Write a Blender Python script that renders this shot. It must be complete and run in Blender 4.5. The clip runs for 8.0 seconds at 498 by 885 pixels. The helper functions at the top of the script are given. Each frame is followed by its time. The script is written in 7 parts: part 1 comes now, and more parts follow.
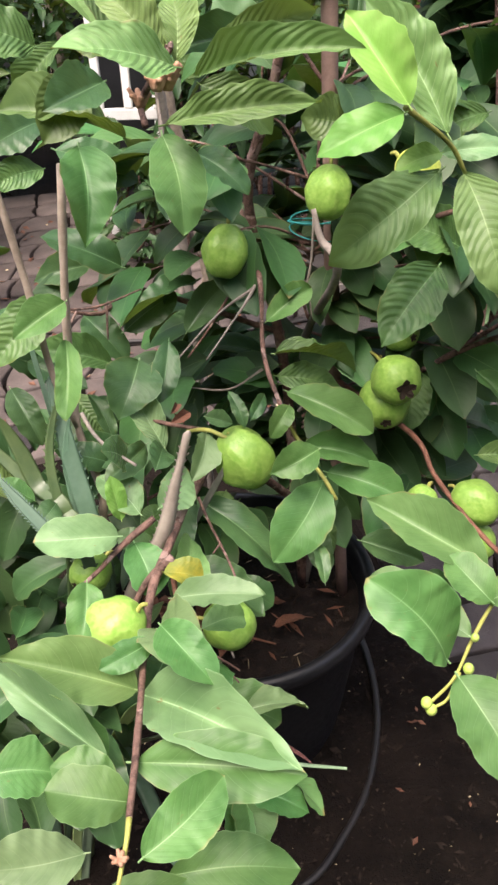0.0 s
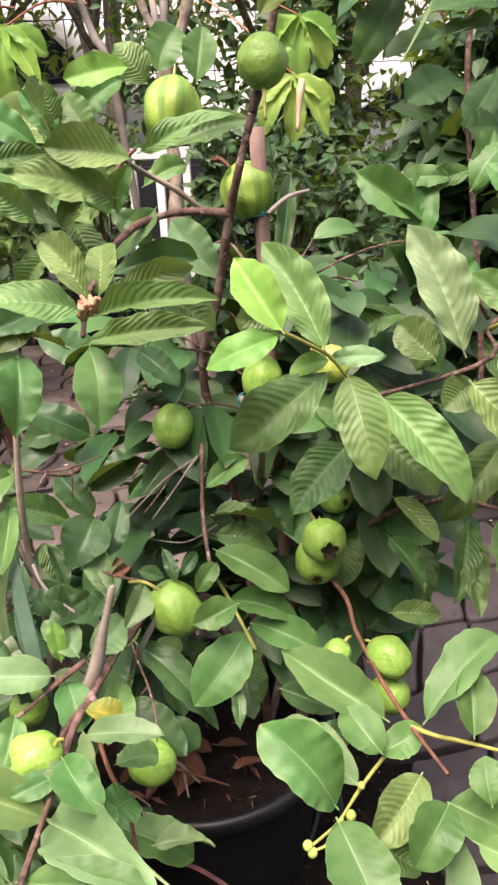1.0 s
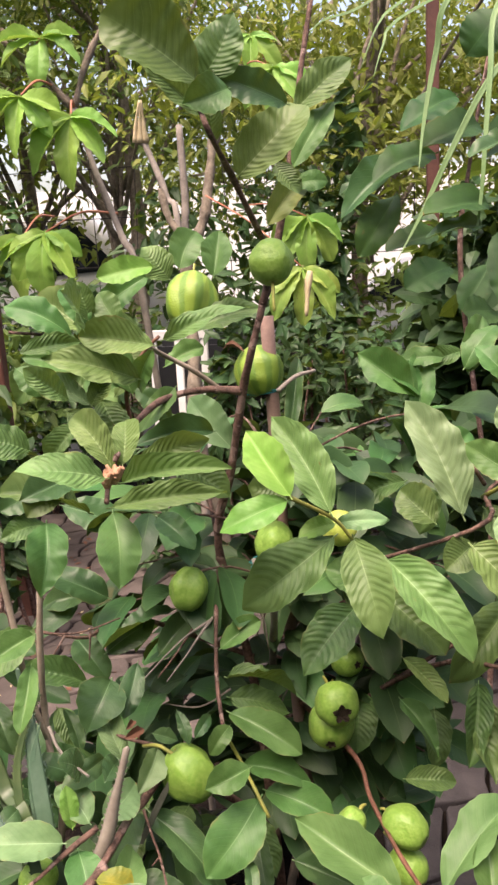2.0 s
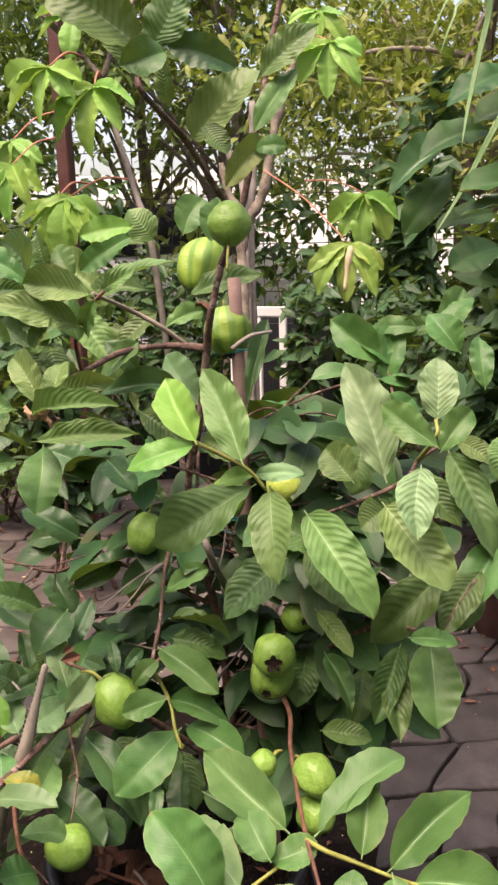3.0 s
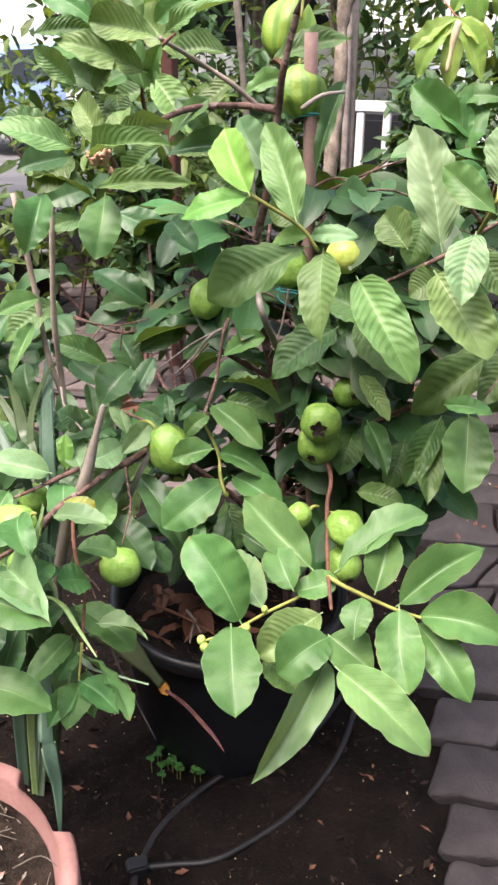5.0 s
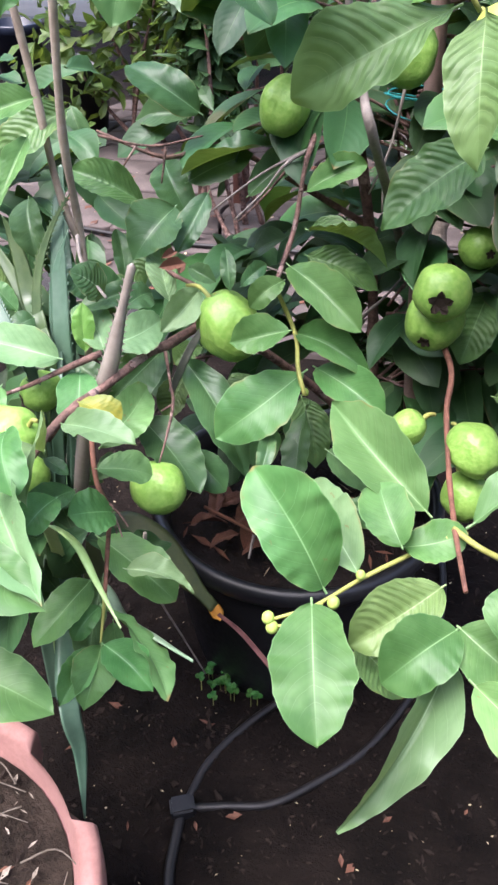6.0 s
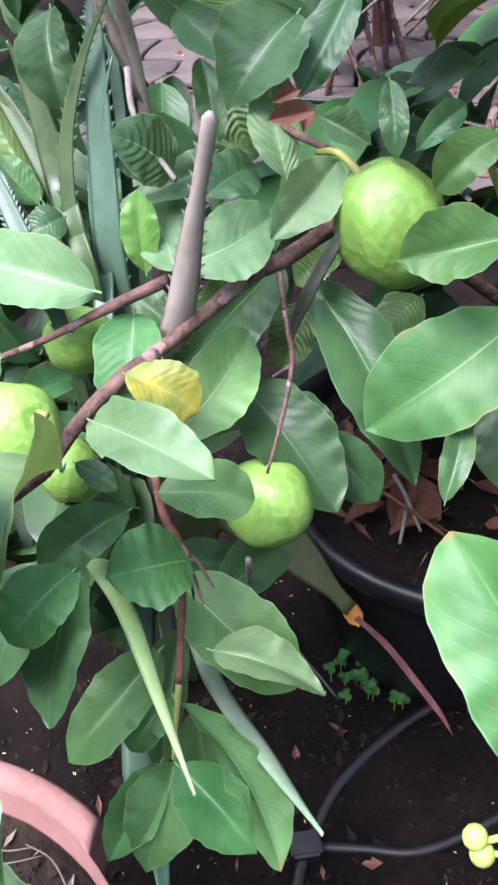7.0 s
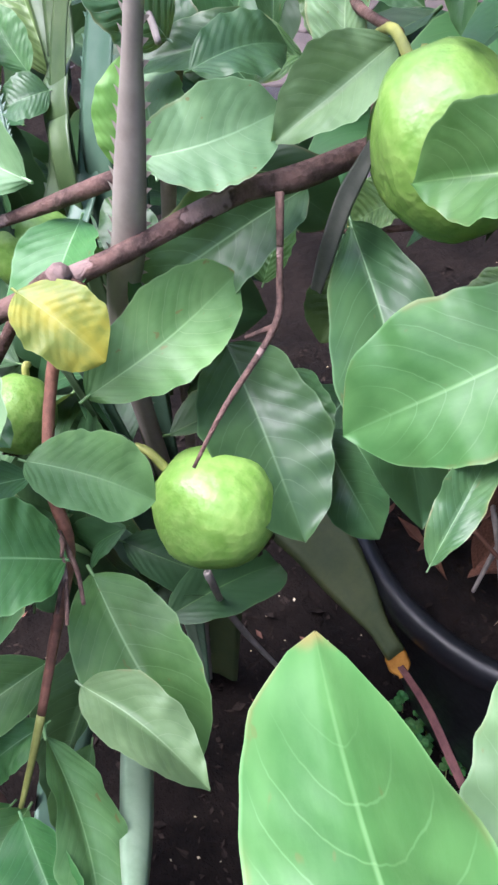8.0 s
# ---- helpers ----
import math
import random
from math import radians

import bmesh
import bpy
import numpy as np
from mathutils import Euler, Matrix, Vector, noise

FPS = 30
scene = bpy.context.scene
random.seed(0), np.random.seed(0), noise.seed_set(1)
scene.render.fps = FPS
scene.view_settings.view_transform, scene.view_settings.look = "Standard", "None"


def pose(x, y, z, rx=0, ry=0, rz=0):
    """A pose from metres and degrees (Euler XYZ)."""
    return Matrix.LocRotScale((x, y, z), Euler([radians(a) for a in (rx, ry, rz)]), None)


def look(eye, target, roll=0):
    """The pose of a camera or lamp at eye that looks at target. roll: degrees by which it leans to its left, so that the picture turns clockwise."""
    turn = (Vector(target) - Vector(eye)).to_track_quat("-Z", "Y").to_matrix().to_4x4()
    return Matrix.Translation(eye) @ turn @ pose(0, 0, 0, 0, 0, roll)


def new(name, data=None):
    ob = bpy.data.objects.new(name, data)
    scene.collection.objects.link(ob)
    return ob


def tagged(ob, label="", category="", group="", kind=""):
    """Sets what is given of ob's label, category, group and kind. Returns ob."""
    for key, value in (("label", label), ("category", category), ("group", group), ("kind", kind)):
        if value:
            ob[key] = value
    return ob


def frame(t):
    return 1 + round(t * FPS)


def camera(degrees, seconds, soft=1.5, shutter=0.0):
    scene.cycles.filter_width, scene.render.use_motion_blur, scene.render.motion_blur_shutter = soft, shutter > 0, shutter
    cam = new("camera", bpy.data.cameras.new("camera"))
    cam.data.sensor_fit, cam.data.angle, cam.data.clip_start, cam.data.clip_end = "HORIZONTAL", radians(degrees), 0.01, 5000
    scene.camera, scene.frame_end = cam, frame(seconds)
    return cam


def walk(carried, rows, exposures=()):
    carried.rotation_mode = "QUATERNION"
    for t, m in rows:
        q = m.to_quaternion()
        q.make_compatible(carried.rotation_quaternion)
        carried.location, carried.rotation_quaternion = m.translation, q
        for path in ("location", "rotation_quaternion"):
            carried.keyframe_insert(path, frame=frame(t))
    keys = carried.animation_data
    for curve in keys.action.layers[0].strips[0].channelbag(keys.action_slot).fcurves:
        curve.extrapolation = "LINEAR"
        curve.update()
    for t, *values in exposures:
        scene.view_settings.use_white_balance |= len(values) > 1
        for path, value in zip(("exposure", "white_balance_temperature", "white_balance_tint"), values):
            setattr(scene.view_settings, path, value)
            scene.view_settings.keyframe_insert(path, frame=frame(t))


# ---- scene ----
cam = camera(33.9, 8.0, 2.6)
PATH = [
    (0, (0.219, 0.19, 1.433), (0.132, 1.842, 0.309), -2.5),
    (0.5, (0.354, 0.148, 1.492), (0.103, 1.828, 0.437), -2.9),
    (1, (0.39, 0.098, 1.532), (0.17, 1.899, 0.69), -2.8),
    (1.5, (0.392, 0.04, 1.556), (0.198, 1.96, 1.03), -1.5),
    (1.7, (0.392, 0.031, 1.559), (0.189, 1.968, 1.108), -1.8),
    (2.8, (0.577, 0.05, 1.501), (0.09, 1.932, 1.03), -3.6),
    (3, (0.659, 0.026, 1.505), (0.118, 1.892, 1.031), -1.4),
    (3.5, (0.794, -0.017, 1.507), (0.16, 1.82, 1.035), 0.4),
    (4, (0.789, -0.025, 1.485), (0.157, 1.783, 0.911), 0.7),
    (4.5, (0.754, -0.021, 1.461), (0.094, 1.713, 0.715), 0.9),
    (4.7, (0.745, -0.019, 1.452), (0.053, 1.677, 0.649), 0.3),
    (5.8, (0.634, 0.181, 1.358), (-0.106, 1.656, 0.229), 0.3),
    (6, (0.57, 0.29, 1.314), (-0.18, 1.695, 0.105), -0.5),
    (6.5, (0.449, 0.477, 1.213), (-0.394, 1.703, -0.124), -5.2),
    (7, (0.381, 0.582, 1.143), (-0.539, 1.649, -0.276), -8.5),
    (7.5, (0.37, 0.651, 1.1), (-0.652, 1.575, -0.35), -6.9),
    (8, (0.391, 0.737, 1.028), (-0.82, 1.477, -0.38), -9.3),
]
walk(cam, [(t, look(eye, target, roll)) for t, eye, target, roll in PATH],
     ((0, 1.88, 6850, 17), (0.5, 2.00, 6850, 23), (1.5, 1.75, 7500, 21), (3.0, 1.65, 7550, 22), (4.5, 1.90, 7000, 19), (6.0, 2.22, 5900, 20), (8.0, 2.17, 5550, 22)))



# ---- world and light ----
world = bpy.data.worlds.new("sky")
scene.world = world
world.use_nodes = True
wn, wl = world.node_tree.nodes, world.node_tree.links
sky = wn.new("ShaderNodeTexSky")
sky.sky_type, sky.sun_disc = "NISHITA", False
sky.sun_elevation, sky.sun_rotation = radians(68), radians(206)
sky.air_density, sky.dust_density, sky.ozone_density = 1.0, 5.0, 0.6
wn["Background"].inputs["Strength"].default_value = 0.135
wl.new(sky.outputs[0], wn["Background"].inputs["Color"])
sun = new("sun", bpy.data.lights.new("sun", "SUN"))
sun.data.energy, sun.data.angle, sun.data.color = 1.5, radians(40), (1.0, 0.96, 0.9)
sun.matrix_world = look((-1.6, -3.2, 9.0), (0, 0, 0))


# ---- materials ----
def material(name, rough=0.6, metal=0.0, spec=0.5):
    m = bpy.data.materials.new(name)
    m.use_nodes = True
    b = m.node_tree.nodes["Principled BSDF"]
    b.inputs["Roughness"].default_value, b.inputs["Metallic"].default_value = rough, metal
    b.inputs["Specular IOR Level"].default_value = spec
    return m, m.node_tree.nodes, m.node_tree.links, b


def math_node(n, l, op, a, b=None, clamp=False):
    k = n.new("ShaderNodeMath")
    k.operation, k.use_clamp = op, clamp
    for i, v in enumerate((a, b)):
        if v is None:
            continue
        if isinstance(v, (int, float)):
            k.inputs[i].default_value = v
        else:
            l.new(v, k.inputs[i])
    return k.outputs[0]


def ranged(n, l, v, a, b, c=0.0, d=1.0):
    k = n.new("ShaderNodeMapRange")
    k.interpolation_type = "SMOOTHSTEP"
    l.new(v, k.inputs[0])
    for i, q in enumerate((a, b, c, d)):
        k.inputs[i + 1].default_value = q
    return k.outputs[0]


def mixed(n, l, f, a, b):
    k = n.new("ShaderNodeMix")
    k.data_type = "RGBA"
    for i, v in ((0, f), (6, a), (7, b)):
        if isinstance(v, tuple):
            k.inputs[i].default_value = (*v, 1)
        elif isinstance(v, (int, float)):
            k.inputs[i].default_value = v
        else:
            l.new(v, k.inputs[i])
    return k.outputs[2]


def noise_node(n, l, scale, detail=4.0, rough=0.6, where="Object"):
    c = n.new("ShaderNodeTexCoord")
    k = n.new("ShaderNodeTexNoise")
    k.inputs["Scale"].default_value, k.inputs["Detail"].default_value, k.inputs["Roughness"].default_value = scale, detail, rough
    l.new(c.outputs[where], k.inputs["Vector"])
    return k.outputs["Fac"]


def bumped(n, l, b, height, strength=0.3, distance=0.002):
    k = n.new("ShaderNodeBump")
    k.inputs["Strength"].default_value, k.inputs["Distance"].default_value = strength, distance
    l.new(height, k.inputs["Height"])
    l.new(k.outputs[0], b.inputs["Normal"])
    return k


def rough_stuff(name, dark, light, scale, fine, rough=0.8, bump=0.4, distance=0.003, spec=0.3, where="Object", vary=0.15, detail=6):
    """A plain surface with stains, fine grain and relief."""
    m, n, l, b = material(name, rough, 0, spec)
    big, small = noise_node(n, l, scale, 5, 0.6, where), noise_node(n, l, fine, detail, 0.7 if detail > 3 else 0.4, where)
    f = math_node(n, l, "ADD", math_node(n, l, "MULTIPLY", ranged(n, l, big, 0.3, 0.7), 0.6), math_node(n, l, "MULTIPLY", ranged(n, l, small, 0.25, 0.75), 0.4))
    col = mixed(n, l, f, dark, light)
    info = n.new("ShaderNodeObjectInfo")
    hsv = n.new("ShaderNodeHueSaturation")
    l.new(col, hsv.inputs["Color"])
    l.new(math_node(n, l, "ADD", math_node(n, l, "MULTIPLY", info.outputs["Random"], 2 * vary), 1 - vary), hsv.inputs["Value"])
    l.new(hsv.outputs[0], b.inputs["Base Color"])
    l.new(ranged(n, l, small, 0.2, 0.8, rough - 0.12, min(1.0, rough + 0.1)), b.inputs["Roughness"])
    bumped(n, l, b, small, bump, distance)
    return m


def leaf_stuff(name, dark, light, vein, veins=10.0, lean=2.8, rough=0.46, through_light=0.2, spot=0.3, island=False, shown=0.1):
    """A leaf with a fine paler midrib, soft ribbing between its side veins, furrow shade in its colour, blotches and a
    few scorched edges.
    """
    m, n, l, b = material(name, rough, 0, 0.33)
    tc = n.new("ShaderNodeTexCoord")
    sep = n.new("ShaderNodeSeparateXYZ")
    l.new(tc.outputs["UV"], sep.inputs[0])
    u, v = sep.outputs[0], sep.outputs[1]
    geo = n.new("ShaderNodeNewGeometry") if island else n.new("ShaderNodeObjectInfo")
    rnd = geo.outputs["Random Per Island"] if island else geo.outputs["Random"]
    rnd_b = math_node(n, l, "FRACT", math_node(n, l, "MULTIPLY", rnd, 7.3))
    rnd_c = math_node(n, l, "FRACT", math_node(n, l, "MULTIPLY", rnd, 31.7))
    tex = n.new("ShaderNodeVectorMath")
    tex.operation = "ADD"
    shift = n.new("ShaderNodeCombineXYZ")
    l.new(math_node(n, l, "MULTIPLY", rnd, 40.0), shift.inputs[0])
    l.new(tc.outputs["Object"], tex.inputs[0])
    l.new(shift.outputs[0], tex.inputs[1])

    def spots(scale, detail, rough_):
        k = n.new("ShaderNodeTexNoise")
        k.inputs["Scale"].default_value, k.inputs["Detail"].default_value, k.inputs["Roughness"].default_value = scale, detail, rough_
        l.new(tex.outputs[0], k.inputs["Vector"])
        return k.outputs["Fac"]

    a = math_node(n, l, "MULTIPLY", math_node(n, l, "ABSOLUTE", math_node(n, l, "SUBTRACT", v, 0.5)), 2.0)
    mid = math_node(n, l, "MULTIPLY", ranged(n, l, a, 0.004, 0.034, 1, 0), ranged(n, l, u, 0.1, 1.0, 1.0, 0.2))
    big, fine = spots(2.6, 4, 0.55), spots(34.0, 4, 0.7)
    bend = math_node(n, l, "MULTIPLY", math_node(n, l, "POWER", a, 1.35), lean)
    s = math_node(n, l, "ADD", math_node(n, l, "SUBTRACT", math_node(n, l, "MULTIPLY", u, veins), bend), math_node(n, l, "MULTIPLY", big, 0.8))
    p = math_node(n, l, "MULTIPLY", math_node(n, l, "ABSOLUTE", math_node(n, l, "SUBTRACT", math_node(n, l, "FRACT", s), 0.5)), 2.0)
    fade = math_node(n, l, "MULTIPLY", ranged(n, l, a, 0.75, 1.0, 1, 0.0), ranged(n, l, u, 0.70, 0.95, 1, 0))
    side = math_node(n, l, "MULTIPLY", ranged(n, l, p, 0.01, 0.08, 1, 0), fade)
    soft = math_node(n, l, "MULTIPLY", ranged(n, l, p, 0.0, 1.0, 1, 0), fade)
    col = mixed(n, l, ranged(n, l, big, 0.28, 0.72), dark, light)
    col = mixed(n, l, math_node(n, l, "MULTIPLY", ranged(n, l, fine, 0.3, 0.8), 0.22), col, light)
    # colour darkened along the vein furrows, painting the shade of the ribs
    col = mixed(n, l, math_node(n, l, "MULTIPLY", soft, shown * 1.1), col, tuple(0.5 * q for q in dark))
    col = mixed(n, l, math_node(n, l, "MULTIPLY", side, shown * 1.5), col, vein)
    col = mixed(n, l, math_node(n, l, "MULTIPLY", mid, 0.75), col, vein)
    edge = math_node(n, l, "MULTIPLY", math_node(n, l, "MULTIPLY", ranged(n, l, a, 0.90, 1.0), ranged(n, l, big, 0.50, 0.62)), ranged(n, l, rnd_c, 0.40, 0.60))
    col = mixed(n, l, math_node(n, l, "MULTIPLY", edge, min(0.9, 1.8 * spot)), col, (0.22, 0.12, 0.05))
    tip = math_node(n, l, "MULTIPLY", ranged(n, l, math_node(n, l, "ADD", u, math_node(n, l, "MULTIPLY", big, 0.14)), 1.045, 1.075), ranged(n, l, rnd_b, 0.5, 0.7))
    col = mixed(n, l, math_node(n, l, "MULTIPLY", tip, min(0.85, 2 * spot)), col, (0.26, 0.15, 0.06))
    fleck = math_node(n, l, "MULTIPLY", ranged(n, l, spots(11.0, 2, 0.5), 0.70, 0.74), ranged(n, l, rnd_b, 0.4, 0.6))
    col = mixed(n, l, math_node(n, l, "MULTIPLY", fleck, spot), col, (0.16, 0.09, 0.035))
    col = mixed(n, l, ranged(n, l, a, 0.955, 1.0, 0.0, 0.40), col, vein)
    hsv = n.new("ShaderNodeHueSaturation")
    l.new(col, hsv.inputs["Color"])
    l.new(math_node(n, l, "ADD", math_node(n, l, "MULTIPLY", rnd, 0.035), 0.485), hsv.inputs["Hue"])
    l.new(math_node(n, l, "ADD", math_node(n, l, "MULTIPLY", rnd_b, 0.34), 0.82), hsv.inputs["Value"])
    l.new(hsv.outputs[0], b.inputs["Base Color"])
    l.new(ranged(n, l, fine, 0.2, 0.8, rough - 0.08, rough + 0.12), b.inputs["Roughness"])
    swell = math_node(n, l, "ADD", math_node(n, l, "MULTIPLY", fine, 0.05), math_node(n, l, "MULTIPLY", spots(5.0, 3, 0.5), 0.25))
    groove = math_node(n, l, "ADD", math_node(n, l, "MULTIPLY", math_node(n, l, "MULTIPLY", soft, ranged(n, l, spots(3.0, 2, 0.5), 0.25, 0.7, 0.6, 1.0)), (0.13 if shown < 0.18 else 3.2 * (shown - 0.06))), math_node(n, l, "MULTIPLY", mid, 0.1))
    bumped(n, l, b, math_node(n, l, "SUBTRACT", swell, groove), 1.0, 0.0012)
    t = n.new("ShaderNodeBsdfTranslucent")
    l.new(mixed(n, l, 0.5, hsv.outputs[0], (0.30, 0.42, 0.03)), t.inputs["Color"])
    ms = n.new("ShaderNodeMixShader")
    ms.inputs[0].default_value = through_light
    l.new(b.outputs[0], ms.inputs[1])
    l.new(t.outputs[0], ms.inputs[2])
    l.new(ms.outputs[0], n["Material Output"].inputs[0])
    return m


GREEN = leaf_stuff("guava_leaf_green", (0.046, 0.130, 0.032), (0.094, 0.210, 0.062), (0.27, 0.45, 0.19), shown=0.13, rough=0.45)
DARK = leaf_stuff("guava_leaf_dark", (0.052, 0.110, 0.032), (0.106, 0.186, 0.056), (0.20, 0.33, 0.12), shown=0.27, veins=12, rough=0.42)
# SHADED is a darker copy of the leaf green, shade included in its colour
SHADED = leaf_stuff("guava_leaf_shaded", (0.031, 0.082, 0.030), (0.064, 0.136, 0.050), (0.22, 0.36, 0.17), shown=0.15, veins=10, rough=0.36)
DUSTY = leaf_stuff("guava_leaf_dusty", (0.105, 0.195, 0.080), (0.175, 0.285, 0.130), (0.35, 0.50, 0.27), shown=0.11, veins=9, spot=0.7)
PALE = leaf_stuff("guava_leaf_pale", (0.098, 0.185, 0.052), (0.172, 0.280, 0.096), (0.32, 0.46, 0.20), shown=0.27, veins=12, spot=0.6)
PALEST = leaf_stuff("guava_leaf_greyish", (0.124, 0.218, 0.095), (0.200, 0.312, 0.148), (0.34, 0.48, 0.24), shown=0.24, veins=11, spot=0.7)
YELLOWING = leaf_stuff("guava_leaf_yellowing", (0.150, 0.240, 0.060), (0.270, 0.340, 0.085), (0.40, 0.48, 0.18), shown=0.14, spot=0.5)
MID = leaf_stuff("guava_leaf_mid_green", (0.085, 0.175, 0.052), (0.150, 0.265, 0.092), (0.30, 0.45, 0.19), shown=0.15, veins=11, spot=0.6)
VEINED = leaf_stuff("guava_leaf_veined", (0.034, 0.090, 0.034), (0.066, 0.145, 0.055), (0.42, 0.54, 0.34), shown=0.26, veins=9, rough=0.40)
LIME = leaf_stuff("guava_leaf_young", (0.125, 0.300, 0.050), (0.200, 0.390, 0.090), (0.34, 0.52, 0.16), spot=0.1)
YELLOW = leaf_stuff("guava_leaf_yellow", (0.170, 0.220, 0.040), (0.370, 0.300, 0.045), (0.45, 0.45, 0.12), spot=0.9)
CASSAVA = leaf_stuff("cassava_leaf_green", (0.170, 0.350, 0.060), (0.260, 0.450, 0.100), (0.34, 0.5, 0.18), spot=0.3, through_light=0.3)
# broad leaves: green darkened in place of shade from trees overhead
BROAD = leaf_stuff("broad_leaf_shade_dark", (0.016, 0.058, 0.014), (0.036, 0.104, 0.024), (0.08, 0.17, 0.05), shown=0.10, veins=8, rough=0.55)
SHRUB = leaf_stuff("shrub_leaf_green", (0.050, 0.100, 0.025), (0.125, 0.190, 0.045), (0.16, 0.26, 0.09), island=True, through_light=0.3)
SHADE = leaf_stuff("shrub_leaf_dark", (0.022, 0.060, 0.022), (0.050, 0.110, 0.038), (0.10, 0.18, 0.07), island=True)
OLIVE = leaf_stuff("tree_leaf_olive", (0.130, 0.165, 0.030), (0.280, 0.310, 0.070), (0.22, 0.30, 0.10), island=True, through_light=0.35)
ALOE = rough_stuff("strap_leaf", (0.042, 0.095, 0.055), (0.085, 0.150, 0.098), 9, 120, 0.45, 0.15, 0.001, 0.5)


def bark_stuff():
    """Reddish-brown bark that peels in small paler flakes."""
    m, n, l, b = material("guava_bark", 0.72, 0, 0.3)
    grain = noise_node(n, l, 260, 6, 0.7, "Object")
    base = mixed(n, l, ranged(n, l, noise_node(n, l, 70, 5, 0.6, "Object"), 0.3, 0.7), (0.030, 0.016, 0.013), (0.185, 0.105, 0.082))
    base = mixed(n, l, math_node(n, l, "MULTIPLY", ranged(n, l, grain, 0.35, 0.75), 0.35), base, (0.30, 0.20, 0.16))
    flake = ranged(n, l, noise_node(n, l, 42, 3, 0.5, "Object"), 0.585, 0.615)
    l.new(mixed(n, l, math_node(n, l, "MULTIPLY", flake, 0.5), base, (0.40, 0.285, 0.25)), b.inputs["Base Color"])
    bumped(n, l, b, math_node(n, l, "ADD", grain, math_node(n, l, "MULTIPLY", flake, -0.6)), 0.9, 0.003)
    return m


BARK = bark_stuff()
REDTWIG = rough_stuff("reddish_twig", (0.060, 0.026, 0.018), (0.26, 0.120, 0.080), 50, 260, 0.65, 0.5, 0.002)
TWIG = rough_stuff("young_twig", (0.20, 0.20, 0.045), (0.34, 0.36, 0.10), 40, 200, 0.55, 0.2, 0.001)
GREYWOOD = rough_stuff("grey_dead_wood", (0.13, 0.11, 0.095), (0.30, 0.265, 0.23), 25, 180, 0.8, 0.5, 0.002)
PALEBARK = rough_stuff("pale_knotted_bark", (0.10, 0.078, 0.058), (0.34, 0.285, 0.22), 24, 120, 0.85, 0.9, 0.006)
STAKE = rough_stuff("stake_wood", (0.16, 0.10, 0.084), (0.31, 0.21, 0.175), 10, 150, 0.75, 0.4, 0.001)
SKIN = rough_stuff("guava_skin", (0.140, 0.290, 0.042), (0.240, 0.390, 0.085), 3.0, 6.5, 0.42, 0.14, 0.008, 0.35, detail=2)
RIPE = rough_stuff("guava_skin_ripening", (0.29, 0.40, 0.06), (0.44, 0.50, 0.12), 2.4, 4.5, 0.44, 0.18, 0.008, 0.35, detail=2)


def striped_skin():
    """Yellow-green skin with darker stripes from stalk to calyx."""
    m, n, l, b = material("guava_skin_striped", 0.36, 0, 0.45)
    c = n.new("ShaderNodeTexCoord")
    sep = n.new("ShaderNodeSeparateXYZ")
    l.new(c.outputs["Object"], sep.inputs[0])
    a = math_node(n, l, "ARCTAN2", sep.outputs[1], sep.outputs[0])
    w = math_node(n, l, "SINE", math_node(n, l, "ADD", math_node(n, l, "MULTIPLY", a, 9.0), math_node(n, l, "MULTIPLY", noise_node(n, l, 2.5), 2.0)))
    col = mixed(n, l, ranged(n, l, w, -0.2, 0.7), (0.225, 0.350, 0.050), (0.13, 0.255, 0.040))
    l.new(col, b.inputs["Base Color"])
    bumped(n, l, b, noise_node(n, l, 12.0), 0.2, 0.02)
    return m


STRIPED = striped_skin()
CALYX = rough_stuff("dry_calyx", (0.012, 0.008, 0.005), (0.050, 0.032, 0.020), 60, 300, 0.8)
BUD = rough_stuff("flower_bud", (0.26, 0.40, 0.06), (0.42, 0.54, 0.14), 40, 200, 0.45, 0.1, 0.001)
PINKBUD = rough_stuff("pinkish_leaf_bud", (0.30, 0.15, 0.09), (0.50, 0.31, 0.20), 60, 300, 0.7)
BLACK = rough_stuff("black_plastic", (0.006, 0.007, 0.009), (0.018, 0.019, 0.022), 6, 90, 0.42, 0.15, 0.001, 0.5)
TERRA = rough_stuff("terracotta", (0.25, 0.125, 0.105), (0.42, 0.235, 0.205), 9, 140, 0.8, 0.45, 0.002)
# soil browns lowered towards black, taking in the shade under the foliage
SOIL = rough_stuff("dark_soil", (0.0022, 0.0016, 0.0013), (0.0170, 0.0121, 0.0094), 9, 90, 0.9, 1.0, 0.012, 0.1, vary=0.0)
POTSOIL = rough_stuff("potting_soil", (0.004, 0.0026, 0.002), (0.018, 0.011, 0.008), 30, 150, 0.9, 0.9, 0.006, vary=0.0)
DRYSOIL = rough_stuff("dry_potting_soil", (0.010, 0.0075, 0.0055), (0.060, 0.045, 0.034), 22, 150, 0.95, 1.0, 0.010, 0.1, vary=0.0)
CHIPS = rough_stuff("pale_litter", (0.12, 0.10, 0.075), (0.36, 0.31, 0.25), 30, 160, 0.85, 0.4, 0.002, 0.2, vary=0.4)
# crumbs darkened for the same shade as the bed soil
CRUMB = rough_stuff("soil_crumb", (0.007, 0.005, 0.004), (0.036, 0.026, 0.020), 20, 150, 0.9, 0.6, 0.003, 0.1)
PAVER = rough_stuff("paving_stone", (0.019, 0.0165, 0.0170), (0.054, 0.0470, 0.0475), 11, 110, 0.66, 0.9, 0.005, 0.3, vary=0.25)
